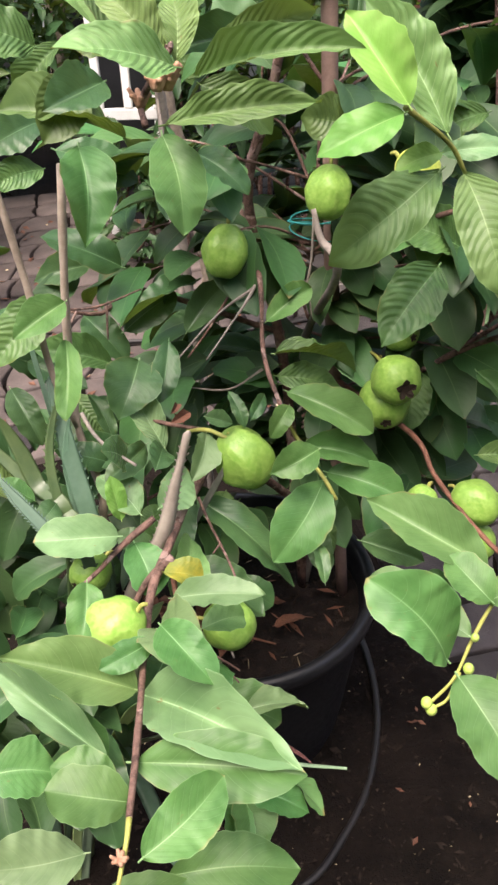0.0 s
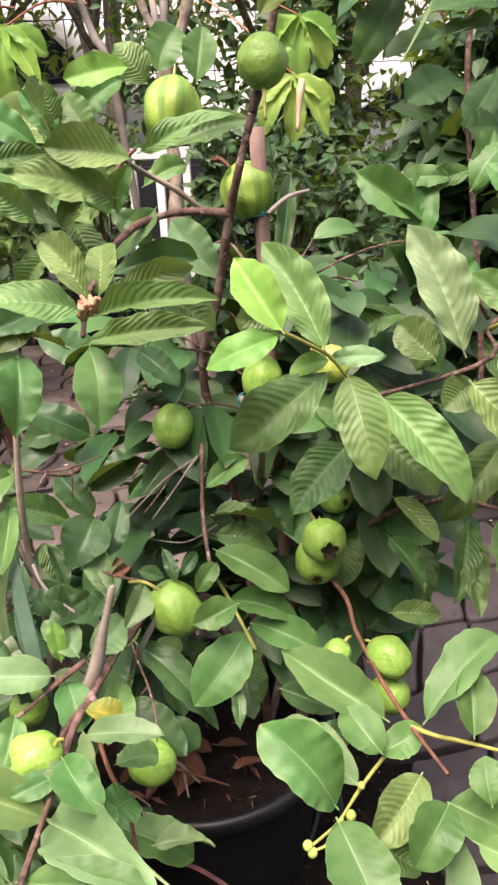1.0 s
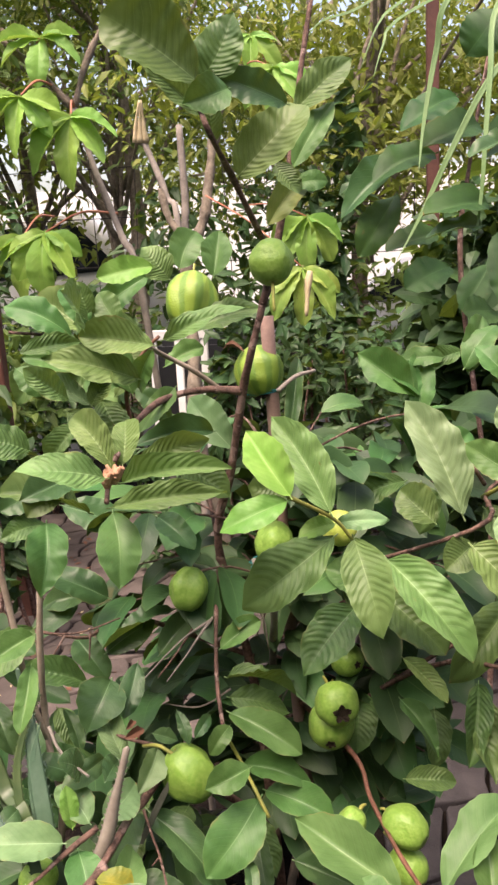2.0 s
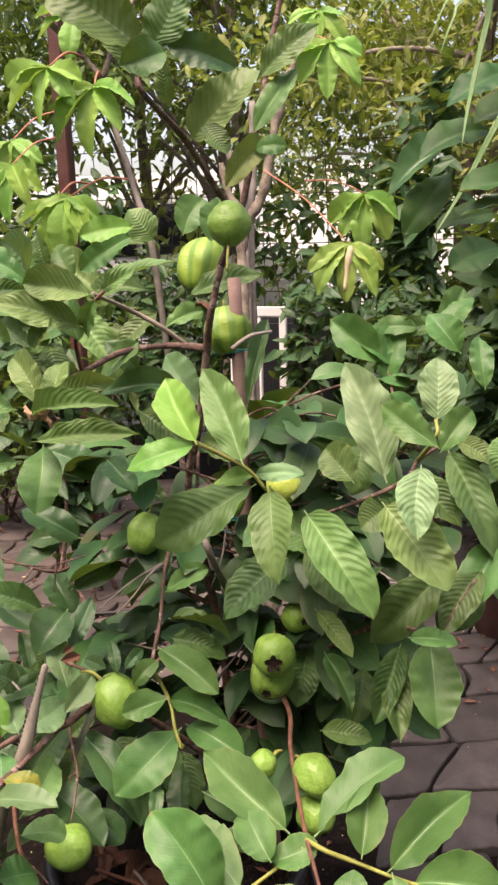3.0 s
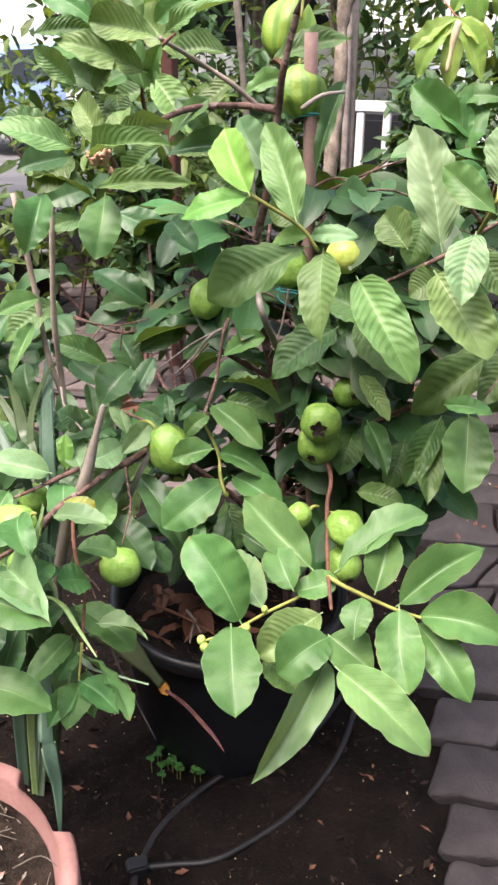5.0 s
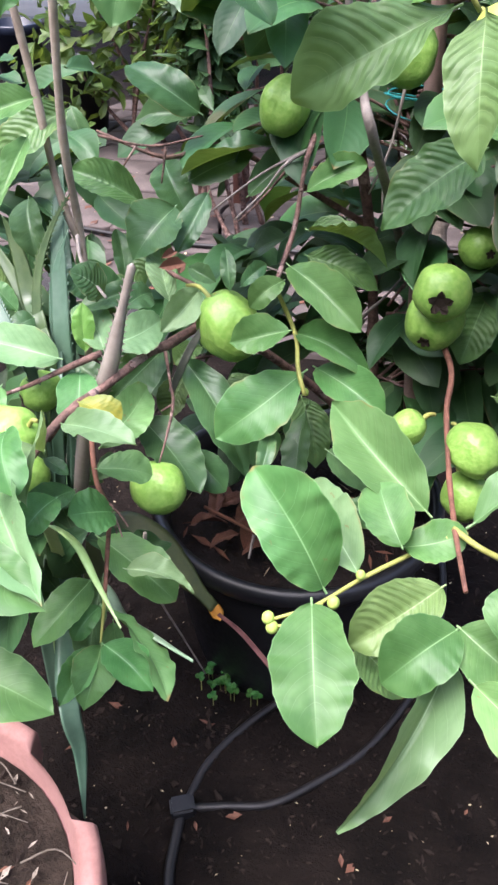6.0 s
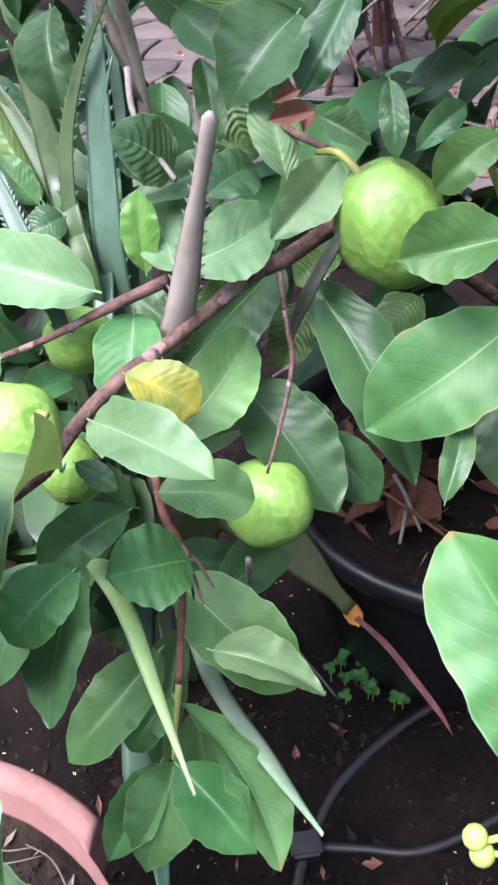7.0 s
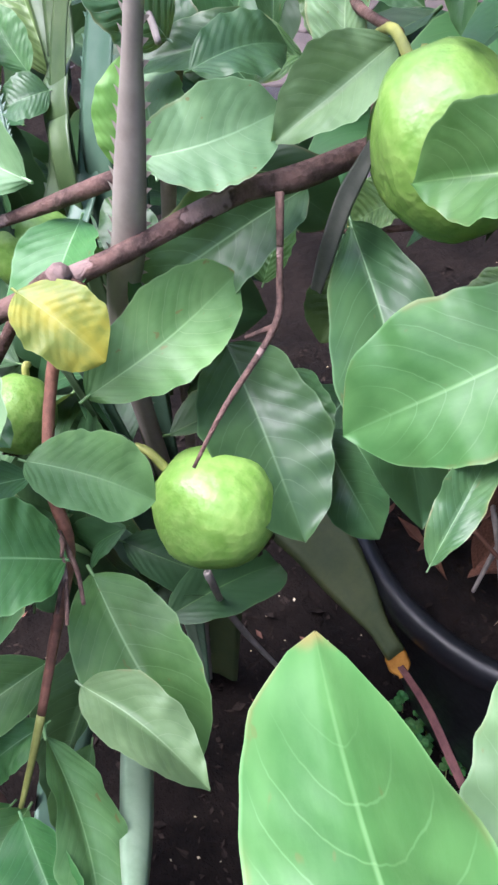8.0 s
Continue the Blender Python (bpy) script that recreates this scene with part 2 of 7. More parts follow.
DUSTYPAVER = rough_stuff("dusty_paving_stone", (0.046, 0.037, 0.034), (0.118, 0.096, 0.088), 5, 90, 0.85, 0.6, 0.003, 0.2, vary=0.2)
DEADLEAF = rough_stuff("dead_leaf", (0.065, 0.026, 0.016), (0.20, 0.092, 0.055), 25, 120, 0.75)
STRAW = rough_stuff("dry_straw", (0.34, 0.27, 0.15), (0.56, 0.47, 0.30), 20, 120, 0.8)
RUST = rough_stuff("brown_painted_steel", (0.060, 0.024, 0.018), (0.115, 0.050, 0.038), 8, 90, 0.55)
WHITE = rough_stuff("white_paint", (0.62, 0.62, 0.60), (0.82, 0.82, 0.80), 6, 80, 0.5, 0.1)
ASPHALT = rough_stuff("road_surface", (0.09, 0.09, 0.09), (0.17, 0.17, 0.165), 2, 60, 0.85, 0.4)
PLASTER = rough_stuff("blocker_plaster", (0.16, 0.15, 0.13), (0.30, 0.29, 0.26), 1.5, 40, 0.85)
KERB = rough_stuff("pale_concrete", (0.110, 0.099, 0.091), (0.176, 0.160, 0.149), 8, 90, 0.8)
TEAL = rough_stuff("teal_string", (0.02, 0.22, 0.22), (0.05, 0.36, 0.34), 30, 200, 0.6)
TYRE = rough_stuff("tyre_rubber", (0.012, 0.012, 0.012), (0.03, 0.03, 0.03), 10, 90, 0.8)
GLASS, _, _, _b = material("car_glass", 0.05, 0.0, 0.6)
_b.inputs["Base Color"].default_value = (0.02, 0.025, 0.03, 1)


# ---- building blocks ----
def part(name, data, mat, parent=None, label=""):
    """Links a bmesh or a mesh as one object under a thing or a part."""
    if isinstance(data, bmesh.types.BMesh):
        me = bpy.data.meshes.new(name)
        data.to_mesh(me)
        data.free()
    else:
        me = data
    if not me.materials:
        me.materials.append(mat)
    ob = new(name, me)
    if parent is not None:
        ob.parent = parent
    if label:
        ob["label"] = label
    return ob


def smooth(bm):
    for f in bm.faces:
        f.smooth = True
    return bm


def thing(name, label, category, group="", at=(0, 0, 0)):
    ob = new(name)
    ob.empty_display_size = 0.05
    ob.location = at
    return tagged(ob, label, category, group)


def curve_points(points, steps=5):
    """A smooth line through the points."""
    p = [Vector(q) for q in points]
    if len(p) < 3:
        return [p[0].lerp(p[-1], i / steps) for i in range(steps + 1)]
    e = [p[0] * 2 - p[1]] + p + [p[-1] * 2 - p[-2]]
    out = []
    for i in range(1, len(e) - 2):
        a, b, c, d = e[i - 1:i + 3]
        for k in range(steps):
            t = k / steps
            out.append(0.5 * (2 * b + (c - a) * t + (2 * a - 5 * b + 4 * c - d) * t * t + (3 * b - a - 3 * c + d) * t ** 3))
    return out + [p[-1]]


def tube(points, r0, r1, sides=8, rough=0.09, steps=5, flat=1.0, bm=None, seed=0, knots=0.0):
    """A tapered, slightly uneven tube along a smooth line."""
    bm = bm or bmesh.new()
    line = curve_points(points, steps)
    rings, side = [], None
    for i, q in enumerate(line):
        way = (line[min(i + 1, len(line) - 1)] - line[max(i - 1, 0)]).normalized()
        if side is None:
            side = way.orthogonal().normalized()
        side = (side - way * side.dot(way)).normalized()
        up = way.cross(side)
        r = (r0 + (r1 - r0) * i / (len(line) - 1)) * (1 + 2.2 * rough * noise.noise((q.x * 22 + seed, q.y * 22, q.z * 22)))
        r *= 1 + knots * max(0.0, 2.4 * noise.noise((q.z * 17 + seed, q.x * 9, 4.0)) + 0.9 * noise.noise((q.z * 47, q.x * 20, seed + 1.0)))
        ring = []
        for k in range(sides):
            a = 2 * math.pi * k / sides
            f = 1 + rough * noise.noise((q.x * 60 + k + seed, q.y * 60, q.z * 60))
            ring.append(bm.verts.new(q + (side * math.cos(a) + up * math.sin(a) * flat) * r * f))
        rings.append(ring)
    for a, b in zip(rings, rings[1:]):
        for k in range(sides):
            bm.faces.new((a[k], a[(k + 1) % sides], b[(k + 1) % sides], b[k]))
    bm.faces.new(list(reversed(rings[0])))
    bm.faces.new(rings[-1])
    return smooth(bm)


def lathe(profile, sides=40, uneven=0.0, bm=None):
    bm = bm or bmesh.new()
    rings = []
    for r, z in profile:
        rings.append([bm.verts.new((r * math.cos(2 * math.pi * k / sides) * (1 + uneven * noise.noise((k * 0.7, z * 9, 1))),
                                    r * math.sin(2 * math.pi * k / sides) * (1 + uneven * noise.noise((k * 0.7, z * 9, 1))), z)) for k in range(sides)])
    for a, b in zip(rings, rings[1:]):
        for k in range(sides):
            bm.faces.new((a[k], a[(k + 1) % sides], b[(k + 1) % sides], b[k]))
    return smooth(bm)


def box(bm, lo, hi, bevel=0.0):
    m = Matrix.Translation([(a + b) / 2 for a, b in zip(lo, hi)]) @ Matrix.Diagonal([b - a for a, b in zip(lo, hi)] + [1])
    g = bmesh.ops.create_cube(bm, size=1, matrix=m)
    if bevel:
        es = list({e for v in g["verts"] for e in v.link_edges})
        bmesh.ops.bevel(bm, geom=es, offset=bevel, segments=2, affect="EDGES")
    return bm


def blade(seed, form=0, arch=0.06, fold=0.10, wave=0.012, pleat=0.0, rows=18, cols=4, stalk=0.05):
    """A leaf blade from x = 0 (base) to x = 1 (tip), one unit wide at its broadest, with a short stalk."""
    rnd = random.Random(seed)
    bm = bmesh.new()
    uv = bm.loops.layers.uv.new("UVMap")
    ph, swing, twist, curl = rnd.random() * 6, rnd.uniform(-0.09, 0.09), rnd.uniform(-0.9, 0.9), rnd.uniform(0.0, 0.16)
    up_a, up_b = ((0.75, 0.75), (0.55, 0.50), (0.70, 0.90), (0.62, 0.62))[form % 4]
    ribs, bulge = rnd.uniform(9, 12), rnd.uniform(0.02, 0.10)
    top = max((u / 60) ** up_a * (1 - u / 60) ** up_b for u in range(61))
    verts, coords = [], {}
    for i in range(rows + 1):
        u = i / rows
        half = max(0.5 * u ** up_a * (1 - u) ** up_b / top * (1 - 0.35 * max(0.0, (u - 0.9) / 0.1)), 0.02 if i == 0 else 0.004)
        row = []
        for j in range(-cols, cols + 1):
            a = j / cols
            w = half * a * (1 + 0.12 * noise.noise((u * 4.5, 3 * (a > 0), seed * 1.7)) + 0.06 * noise.noise((u * 13, 3 * (a > 0), seed)))
            e = abs(a)
            z = 4 * arch * u * (1 - u) - curl * (u ** 2.5 - u) * 0.8 + fold * (0.35 * e + 0.65 * e * e) * half + bulge * math.sin(math.pi * e) * half
            z += wave * (1.5 * noise.noise((u * 4 + ph, 2 * (a > 0), seed * 0.9)) + 0.9 * noise.noise((u * 10 + ph, 2 * (a > 0), seed * 1.3))) * e ** 1.6 + w * math.sin(twist * (u - 0.3))
            z += pleat * math.cos(2 * math.pi * (u * ribs - e * 2.0) + ph) * min(1, e * 3) * math.sin(math.pi * u) * (0.6 + 0.8 * rnd.random())
            q = bm.verts.new((u, w + swing * math.sin(math.pi * u), z))
            coords[q] = (u, 0.5 + 0.5 * a)
            row.append(q)
        verts.append(row)
    for a, b in zip(verts, verts[1:]):
        for k in range(2 * cols):
            bm.faces.new((a[k], b[k], b[k + 1], a[k + 1]))
    if stalk:
        last = None
        for i in range(4):
            x = -stalk * (1 - i / 3) + 0.02 * (i == 3)
            ring = [bm.verts.new((x, y, z + 0.03 * x)) for y, z in ((-0.018, 0), (0, 0.014), (0.018, 0), (0, -0.014))]
            for w in ring:
                coords[w] = (0.0, 0.5)
            if last:
                for k in range(4):
                    bm.faces.new((last[k], ring[k], ring[(k + 1) % 4], last[(k + 1) % 4]))
            last = ring
    for f in bm.faces:
        f.smooth = True
        for lp in f.loops:
            lp[uv].uv = coords[lp.vert]
    me = bpy.data.meshes.new("leaf")
    bm.to_mesh(me)
    bm.free()
    return me


PLAIN = [blade(s, s, (0.03, 0.07, 0.10, 0.05, 0.13)[s % 5], (0.10, 0.24, 0.38, 0.18)[s % 4], 0.046, rows=36, cols=6) for s in range(16)]
RIBBED = [blade(s + 40, s, (0.05, 0.10, 0.03)[s % 3], (0.18, 0.32)[s % 2], 0.046, 0.0036, rows=56, cols=5) for s in range(8)]
BLADES = {}


def leaf_mesh(kind, mat):
    key = (kind, mat.name)
    if key not in BLADES:
        base = RIBBED if mat in (DARK, PALE, PALEST) else PLAIN
        BLADES[key] = base[kind % len(base)].copy()
        BLADES[key].materials.append(mat)
    return BLADES[key]


def leaf(plant, base, tip, width, face, mat, kind=None):
    """One leaf of a plant, from its base to its tip, its upper side turned to face."""
    b, t, n = Vector(base), Vector(tip), Vector(face)
    way = (t - b).normalized()
    n = (n - way * n.dot(way)).normalized()
    side = n.cross(way)
    size = (t - b).length
    if kind is None:
        kind = int(abs(b.x * 7919 + t.y * 3571 + b.z * 1237) * 10)
    ob = new("leaf", leaf_mesh(kind, mat))
    ob.parent = plant
    ob.matrix_basis = plant.matrix_basis.inverted() @ Matrix((
        (way.x * size, side.x * width, n.x * size, b.x),
        (way.y * size, side.y * width, n.y * size, b.y),
        (way.z * size, side.z * width, n.z * size, b.z),
        (0, 0, 0, 1)))
    return ob


def under(ob, plant):
    """Hangs a part made in world places under a thing."""
    ob.parent = plant
    ob.matrix_basis = plant.matrix_basis.inverted() @ ob.matrix_basis
    return ob


def stem(plant, points, r0, r1, mat=None, name="branch", sides=8):
    if mat is PALEBARK and len(points) > 3:
        return under(part(name, tube(points, r0 * 0.85, r1 * 0.85, 10, 0.20, 20, knots=0.22), mat), plant)
    return under(part(name, tube(points, r0, r1, sides, 0.22 if mat is PALEBARK else 0.12), mat or BARK), plant)


def guava_mesh(seed, ribs=0.0, long=1.08):
    bm = bmesh.new()
    bmesh.ops.create_uvsphere(bm, u_segments=40, v_segments=26, radius=1)
    for v in bm.verts:
        a = math.atan2(v.co.y, v.co.x)
        z = v.co.z
        f = 1 + 0.085 * noise.noise(v.co * 1.5 + Vector((seed * 7, 0, 0))) + 0.036 * noise.noise(v.co * 3.6 + Vector((seed, 3, 0)))
        f += (ribs + 0.02) * math.cos(5 * a + seed) * (1 - z * z) + 0.009 * noise.noise(v.co * 6.0 + Vector((0, seed, 1)))
        f *= 1 - 0.10 * max(0, z) ** 2
        v.co = Vector((v.co.x * f, v.co.y * f, z * long * (1 + 0.04 * noise.noise((seed, z, 0)))))
        if z > 0.93:
            v.co.z -= 0.10 * (z - 0.93) / 0.07
        if z < -0.94:
            v.co.z += 0.08 * (-z - 0.94) / 0.06
    smooth(bm)
    me = bpy.data.meshes.new("guava")
    bm.to_mesh(me)
    bm.free()
    return me


def calyx_mesh(seed):
    bm = bmesh.new()
    for k in range(5):
        a = 2 * math.pi * k / 5 + seed
        d, s = Vector((math.cos(a), math.sin(a), 0)), Vector((-math.sin(a), math.cos(a), 0))
        p = [d * 0.12 - s * 0.16, d * 0.12 + s * 0.16, d * 0.34 + s * 0.12 + Vector((0, 0, -0.14)), d * 0.44 + Vector((0, 0, -0.10)), d * 0.34 - s * 0.12 + Vector((0, 0, -0.14))]
        top = [bm.verts.new(q + Vector((0, 0, -1.02))) for q in p]
        low = [bm.verts.new(q * 0.96 + Vector((0, 0, -0.97))) for q in p]
        bm.faces.new(top)
        bm.faces.new(list(reversed(low)))
        for i in range(5):
            bm.faces.new((top[i], low[i], low[(i + 1) % 5], top[(i + 1) % 5]))
    bmesh.ops.create_cone(bm, cap_ends=True, segments=12, radius1=0.22, radius2=0.16, depth=0.08, matrix=Matrix.Translation((0, 0, -1.0)))
    me = bpy.data.meshes.new("calyx")
    bm.to_mesh(me)
    bm.free()
    me.materials.append(CALYX)
    return me


CALYXES = [calyx_mesh(0.3), calyx_mesh(1.1)]


def guava(plant, centre, radius, stalk, seed=0, mat=None, ribs=0.0, label=""):
    """A fruit that hangs on its stalk end; the dry calyx sits at the other end."""
    c, s = Vector(centre), Vector(stalk)
    turn = (s - c).to_track_quat("Z", "Y").to_matrix().to_4x4()
    me = guava_mesh(seed, ribs, 1.22 if ribs > 0.03 else 1.08)
    me.materials.append(mat or SKIN)
    ob = new("guava", me)
    ob.matrix_basis = Matrix.Translation(c) @ turn @ Matrix.Diagonal((radius, radius, radius, 1))
    under(ob, plant)
    if label:
        ob["label"] = label
    cal = new("calyx", CALYXES[seed % 2])
    cal.parent = ob
    cal.matrix_basis = Matrix.Translation((0, 0, -0.45)) @ Matrix.Diagonal((0.55, 0.55, 0.55, 1)) if ribs < 1 and not label else Matrix()
    top = c + (s - c).normalized() * radius * 0.95
    if (s - c).length > radius:
        stem(plant, [top, top.lerp(s, 0.5) + Vector((0, 0, 0.004)), s], 0.0028, 0.0022, TWIG, "fruit_stalk", 6)
    return ob



SMALLGREEN = leaf_stuff("clover_leaf", (0.03, 0.12, 0.02), (0.06, 0.19, 0.035), (0.1, 0.22, 0.05), spot=0.0)
FADED = leaf_stuff("cassava_leaf_fading", (0.17, 0.30, 0.060), (0.30, 0.40, 0.090), (0.4, 0.42, 0.18), spot=1.0, through_light=0.3)
STRAPDRY = rough_stuff("strap_leaf_greyish", (0.245, 0.205, 0.175), (0.40, 0.355, 0.300), 14, 120, 0.5, 0.15, 0.001, 0.5)
STRAPLIME = rough_stuff("strap_leaf_lime", (0.26, 0.42, 0.12), (0.42, 0.56, 0.26), 10, 120, 0.45, 0.15, 0.001, 0.5)
STRAPPALE = rough_stuff("strap_leaf_pale", (0.16, 0.26, 0.15), (0.30, 0.40, 0.27), 10, 120, 0.45, 0.15, 0.001, 0.5)
STRAPOLIVE = rough_stuff("strap_leaf_olive", (0.070, 0.105, 0.040), (0.150, 0.170, 0.065), 14, 120, 0.45, 0.15, 0.001, 0.5)
STRAPORANGE = rough_stuff("strap_leaf_orange", (0.42, 0.18, 0.02), (0.60, 0.30, 0.05), 30, 120, 0.6)
STRAPGREEN = rough_stuff("strap_leaf_dark_green", (0.024, 0.056, 0.020), (0.068, 0.105, 0.036), 12, 120, 0.45, 0.15, 0.001, 0.5)
STRAPDEAD = rough_stuff("dead_strap_leaf", (0.075, 0.085, 0.065), (0.19, 0.19, 0.16), 20, 140, 0.55, 0.3, 0.001, 0.4)
NAVY = rough_stuff("navy_plastic", (0.006, 0.009, 0.020), (0.016, 0.022, 0.040), 6, 90, 0.40, 0.1, 0.001, 0.5)
FENCEWIRE = rough_stuff("dark_fence_wire", (0.012, 0.010, 0.010), (0.040, 0.032, 0.030), 20, 150, 0.6)
DRYSTEM = rough_stuff("dry_beige_stem", (0.19, 0.15, 0.115), (0.40, 0.335, 0.27), 20, 120, 0.7, 0.3, 0.002)
STRAPRED = rough_stuff("strap_leaf_dry_tip", (0.070, 0.022, 0.022), (0.20, 0.085, 0.075), 30, 120, 0.7)
GRASS = rough_stuff("grass_blade", (0.12, 0.23, 0.085), (0.22, 0.34, 0.150), 8, 120, 0.5, 0.1, 0.001, 0.4)


def strap(plant, points, width, mat, teeth=1, blunt=0.05, face=None):
    """A thick channelled strap leaf that tapers to its tip, with hooked teeth along both edges."""
    line = curve_points(points, 8)
    bm = bmesh.new()
    rows, n = [], len(line) - 1
    side, cup = None, -0.55 if mat is STRAPDRY else 0.20
    for i, q in enumerate(line):
        way = (line[min(i + 1, n)] - line[max(i - 1, 0)]).normalized()
        if side is None:
            side = way.cross(Vector((0.35, -0.85, 0.4))).normalized()
        if face:
            side = way.cross(Vector(face)).normalized()
        side = (side - way * side.dot(way)).normalized()
        up = side.cross(way)
        if up.y > 0:
            up = -up
        u = i / n
        w = width * 0.5 * (min(1, 0.75 + u) if u < 0.5 else 1.0) * max(blunt, 1 - (max(0, u - 0.55) / 0.45) ** 1.7 * 0.97)
        t = width * 0.05
        rows.append([bm.verts.new(q + side * w * a + up * (w * cup * a * a + z)) for a, z in ((-1, 0), (-0.72, t), (-0.36, t), (0, t), (0.36, t), (0.72, t), (1, 0), (0.6, -t), (0, -t * 1.6), (-0.6, -t))])
        if teeth and 0.05 < u < 0.97:
            for s in (-1, 1):
                e = q + side * w * s + up * w * cup
                bm.faces.new([bm.verts.new(e - way * 0.0020), bm.verts.new(e + way * 0.0016), bm.verts.new(e + side * s * 0.0028 + way * 0.0024)])
    if blunt > 0.4:
        rows.append([bm.verts.new(q + way * w * 1.1 + (v.co - q) * 0.28) for v in rows[-1]])
    for a, b in zip(rows, rows[1:]):
        for k in range(10):
            f = bm.faces.new((a[k], a[(k + 1) % 10], b[(k + 1) % 10], b[k]))
            f.smooth = True
    bm.faces.new(rows[-1])
    return under(part("strap_leaf", bm, mat), plant)


# ---- ground, bed and paving ----
bm = bmesh.new()
bmesh.ops.create_grid(bm, x_segments=2, y_segments=2, size=400)
ground = part("ground", bm, SOIL)
ground.location = (0, 0, -0.06)
tagged(ground, "dark earth under the paving and beds", "ground", kind="structure")


def soil_height(x, y):
    return 0.018 + 0.022 * noise.noise((x * 2.1, y * 2.1, 3)) + 0.010 * noise.noise((x * 9, y * 9, 1)) + 0.008 * noise.noise((x * 31, y * 31, 5)) + 0.005 * noise.noise((x * 68, y * 68, 8))


bm = bmesh.new()
bmesh.ops.create_grid(bm, x_segments=380, y_segments=300, size=1)
for v in bm.verts:
    x, y = v.co.x * 1.6 - 0.75, v.co.y * 1.3 + 0.75
    edge = min(1.0, max(0.0, (0.66 - 0.33 * (y - 1.27) - x) / 0.10))
    v.co = Vector((x, y, soil_height(x, y) * edge - 0.05 * (1 - edge)))
soil_bed = tagged(part("soil_bed", smooth(bm), SOIL), "dark brown soil bed beside the paving", "ground", kind="structure")

paving_base = bmesh.new()
box(paving_base, (-4.0, 0.2, -0.055), (4.0, 5.2, -0.030))
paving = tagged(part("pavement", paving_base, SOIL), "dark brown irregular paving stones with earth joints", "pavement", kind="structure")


ROWS = (0.50, 0.66, 0.81, 0.96, 1.12, 1.28, 1.435, 1.60, 1.82, 2.06, 2.33, 2.60, 2.82, 3.06, 3.30, 3.52, 3.74, 3.96, 4.18, 4.40, 4.62, 4.84, 5.06, 5.28, 5.50)


def row_line(i, x):
    """The wavering joint between two rows of stones, which run across the edge of the bed."""
    return ROWS[i] + 0.33 * (x - 0.6) + 0.034 * noise.noise((x * 2.6, i * 3.7, 0)) + 0.014 * noise.noise((x * 9, i * 5.1, 2))


def paver(i, xa, xb, rnd, lean_a, lean_b, lift):
    """One worn stone that fills its place between two rows and two slanting joints."""
    def joint(x, lean, f):
        return x + lean[0] * (f - 0.5) + lean[1] * math.sin(math.pi * f)
    out = []
    for f in (0.05, 0.2, 0.4, 0.6, 0.8, 0.95):
        x = joint(xa, lean_a, 0) + (joint(xb, lean_b, 0) - joint(xa, lean_a, 0)) * f
        out.append((x, row_line(i, x)))
    for f in (0.06, 0.28, 0.5, 0.72, 0.94):
        x = joint(xb, lean_b, f)
        out.append((x, row_line(i, x) * (1 - f) + row_line(i + 1, x) * f))
    for f in (0.95, 0.8, 0.6, 0.4, 0.2, 0.05):
        x = joint(xa, lean_a, 1) + (joint(xb, lean_b, 1) - joint(xa, lean_a, 1)) * f
        out.append((x, row_line(i + 1, x)))
    for f in (0.94, 0.72, 0.5, 0.28, 0.06):
        x = joint(xa, lean_a, f)
        out.append((x, row_line(i, x) * (1 - f) + row_line(i + 1, x) * f))
    cx, cy = sum(p[0] for p in out) / len(out), sum(p[1] for p in out) / len(out)
    bm = bmesh.new()
    rings = []
    tip = (rnd.uniform(-0.014, 0.014), rnd.uniform(-0.014, 0.014))
    for gap, z in ((0.009, -0.045), (0.0085, -0.008), (0.0105, -0.0025), (0.016, 0.0)):
        ring = []
        for x, y in out:
            dx, dy = x - cx, y - cy
            k = 1 - gap * (1 + 0.5 * noise.noise((x * 25, y * 25, 7))) / math.hypot(dx, dy)
            ring.append(bm.verts.new((dx * k, dy * k, z + (tip[0] * dx + tip[1] * dy if z > -0.02 else 0))))
        rings.append(ring)
    for p, q in zip(rings, rings[1:]):
        for k in range(len(p)):
            bm.faces.new((p[k], p[(k + 1) % len(p)], q[(k + 1) % len(p)], q[k])).smooth = True
    mid = bm.verts.new((0, 0, 0.001))
    for k in range(len(ring)):
        bm.faces.new((ring[k], ring[(k + 1) % len(ring)], mid)).smooth = True
    me = bpy.data.meshes.new("paving_stone")
    bm.to_mesh(me)
    bm.free()
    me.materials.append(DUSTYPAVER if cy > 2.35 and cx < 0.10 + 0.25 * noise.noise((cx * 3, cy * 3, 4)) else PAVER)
    ob = new("paving_stone", me)
    ob.parent = paving
    ob.location = (cx, cy, lift)


def bed_edge(y):
    return 0.605 - 0.27 * (y - 1.28)


rnd = random.Random(5)
for i in range(len(ROWS) - 1):
    x = -2.5 + rnd.uniform(0, 0.2)
    lean = (0.0, 0.0)
    near = row_line(i, 0.45) + 0.08
    if near < 2.5:
        x = bed_edge(near) + rnd.uniform(-0.03, 0.02)
    while x < 1.7:
        width = rnd.uniform(0.15, 0.30)
        after = (rnd.uniform(-0.10, 0.10), rnd.uniform(-0.030, 0.030))
        paver(i, x, x + width, rnd, lean, after, rnd.uniform(-0.005, 0.004))
        x, lean = x + width, after

road = bmesh.new()
box(road, (-40, 6.4, -0.058), (40, 16, -0.02))
tagged(part("road", road, ASPHALT), "grey road surface behind the garden", "road", kind="structure")


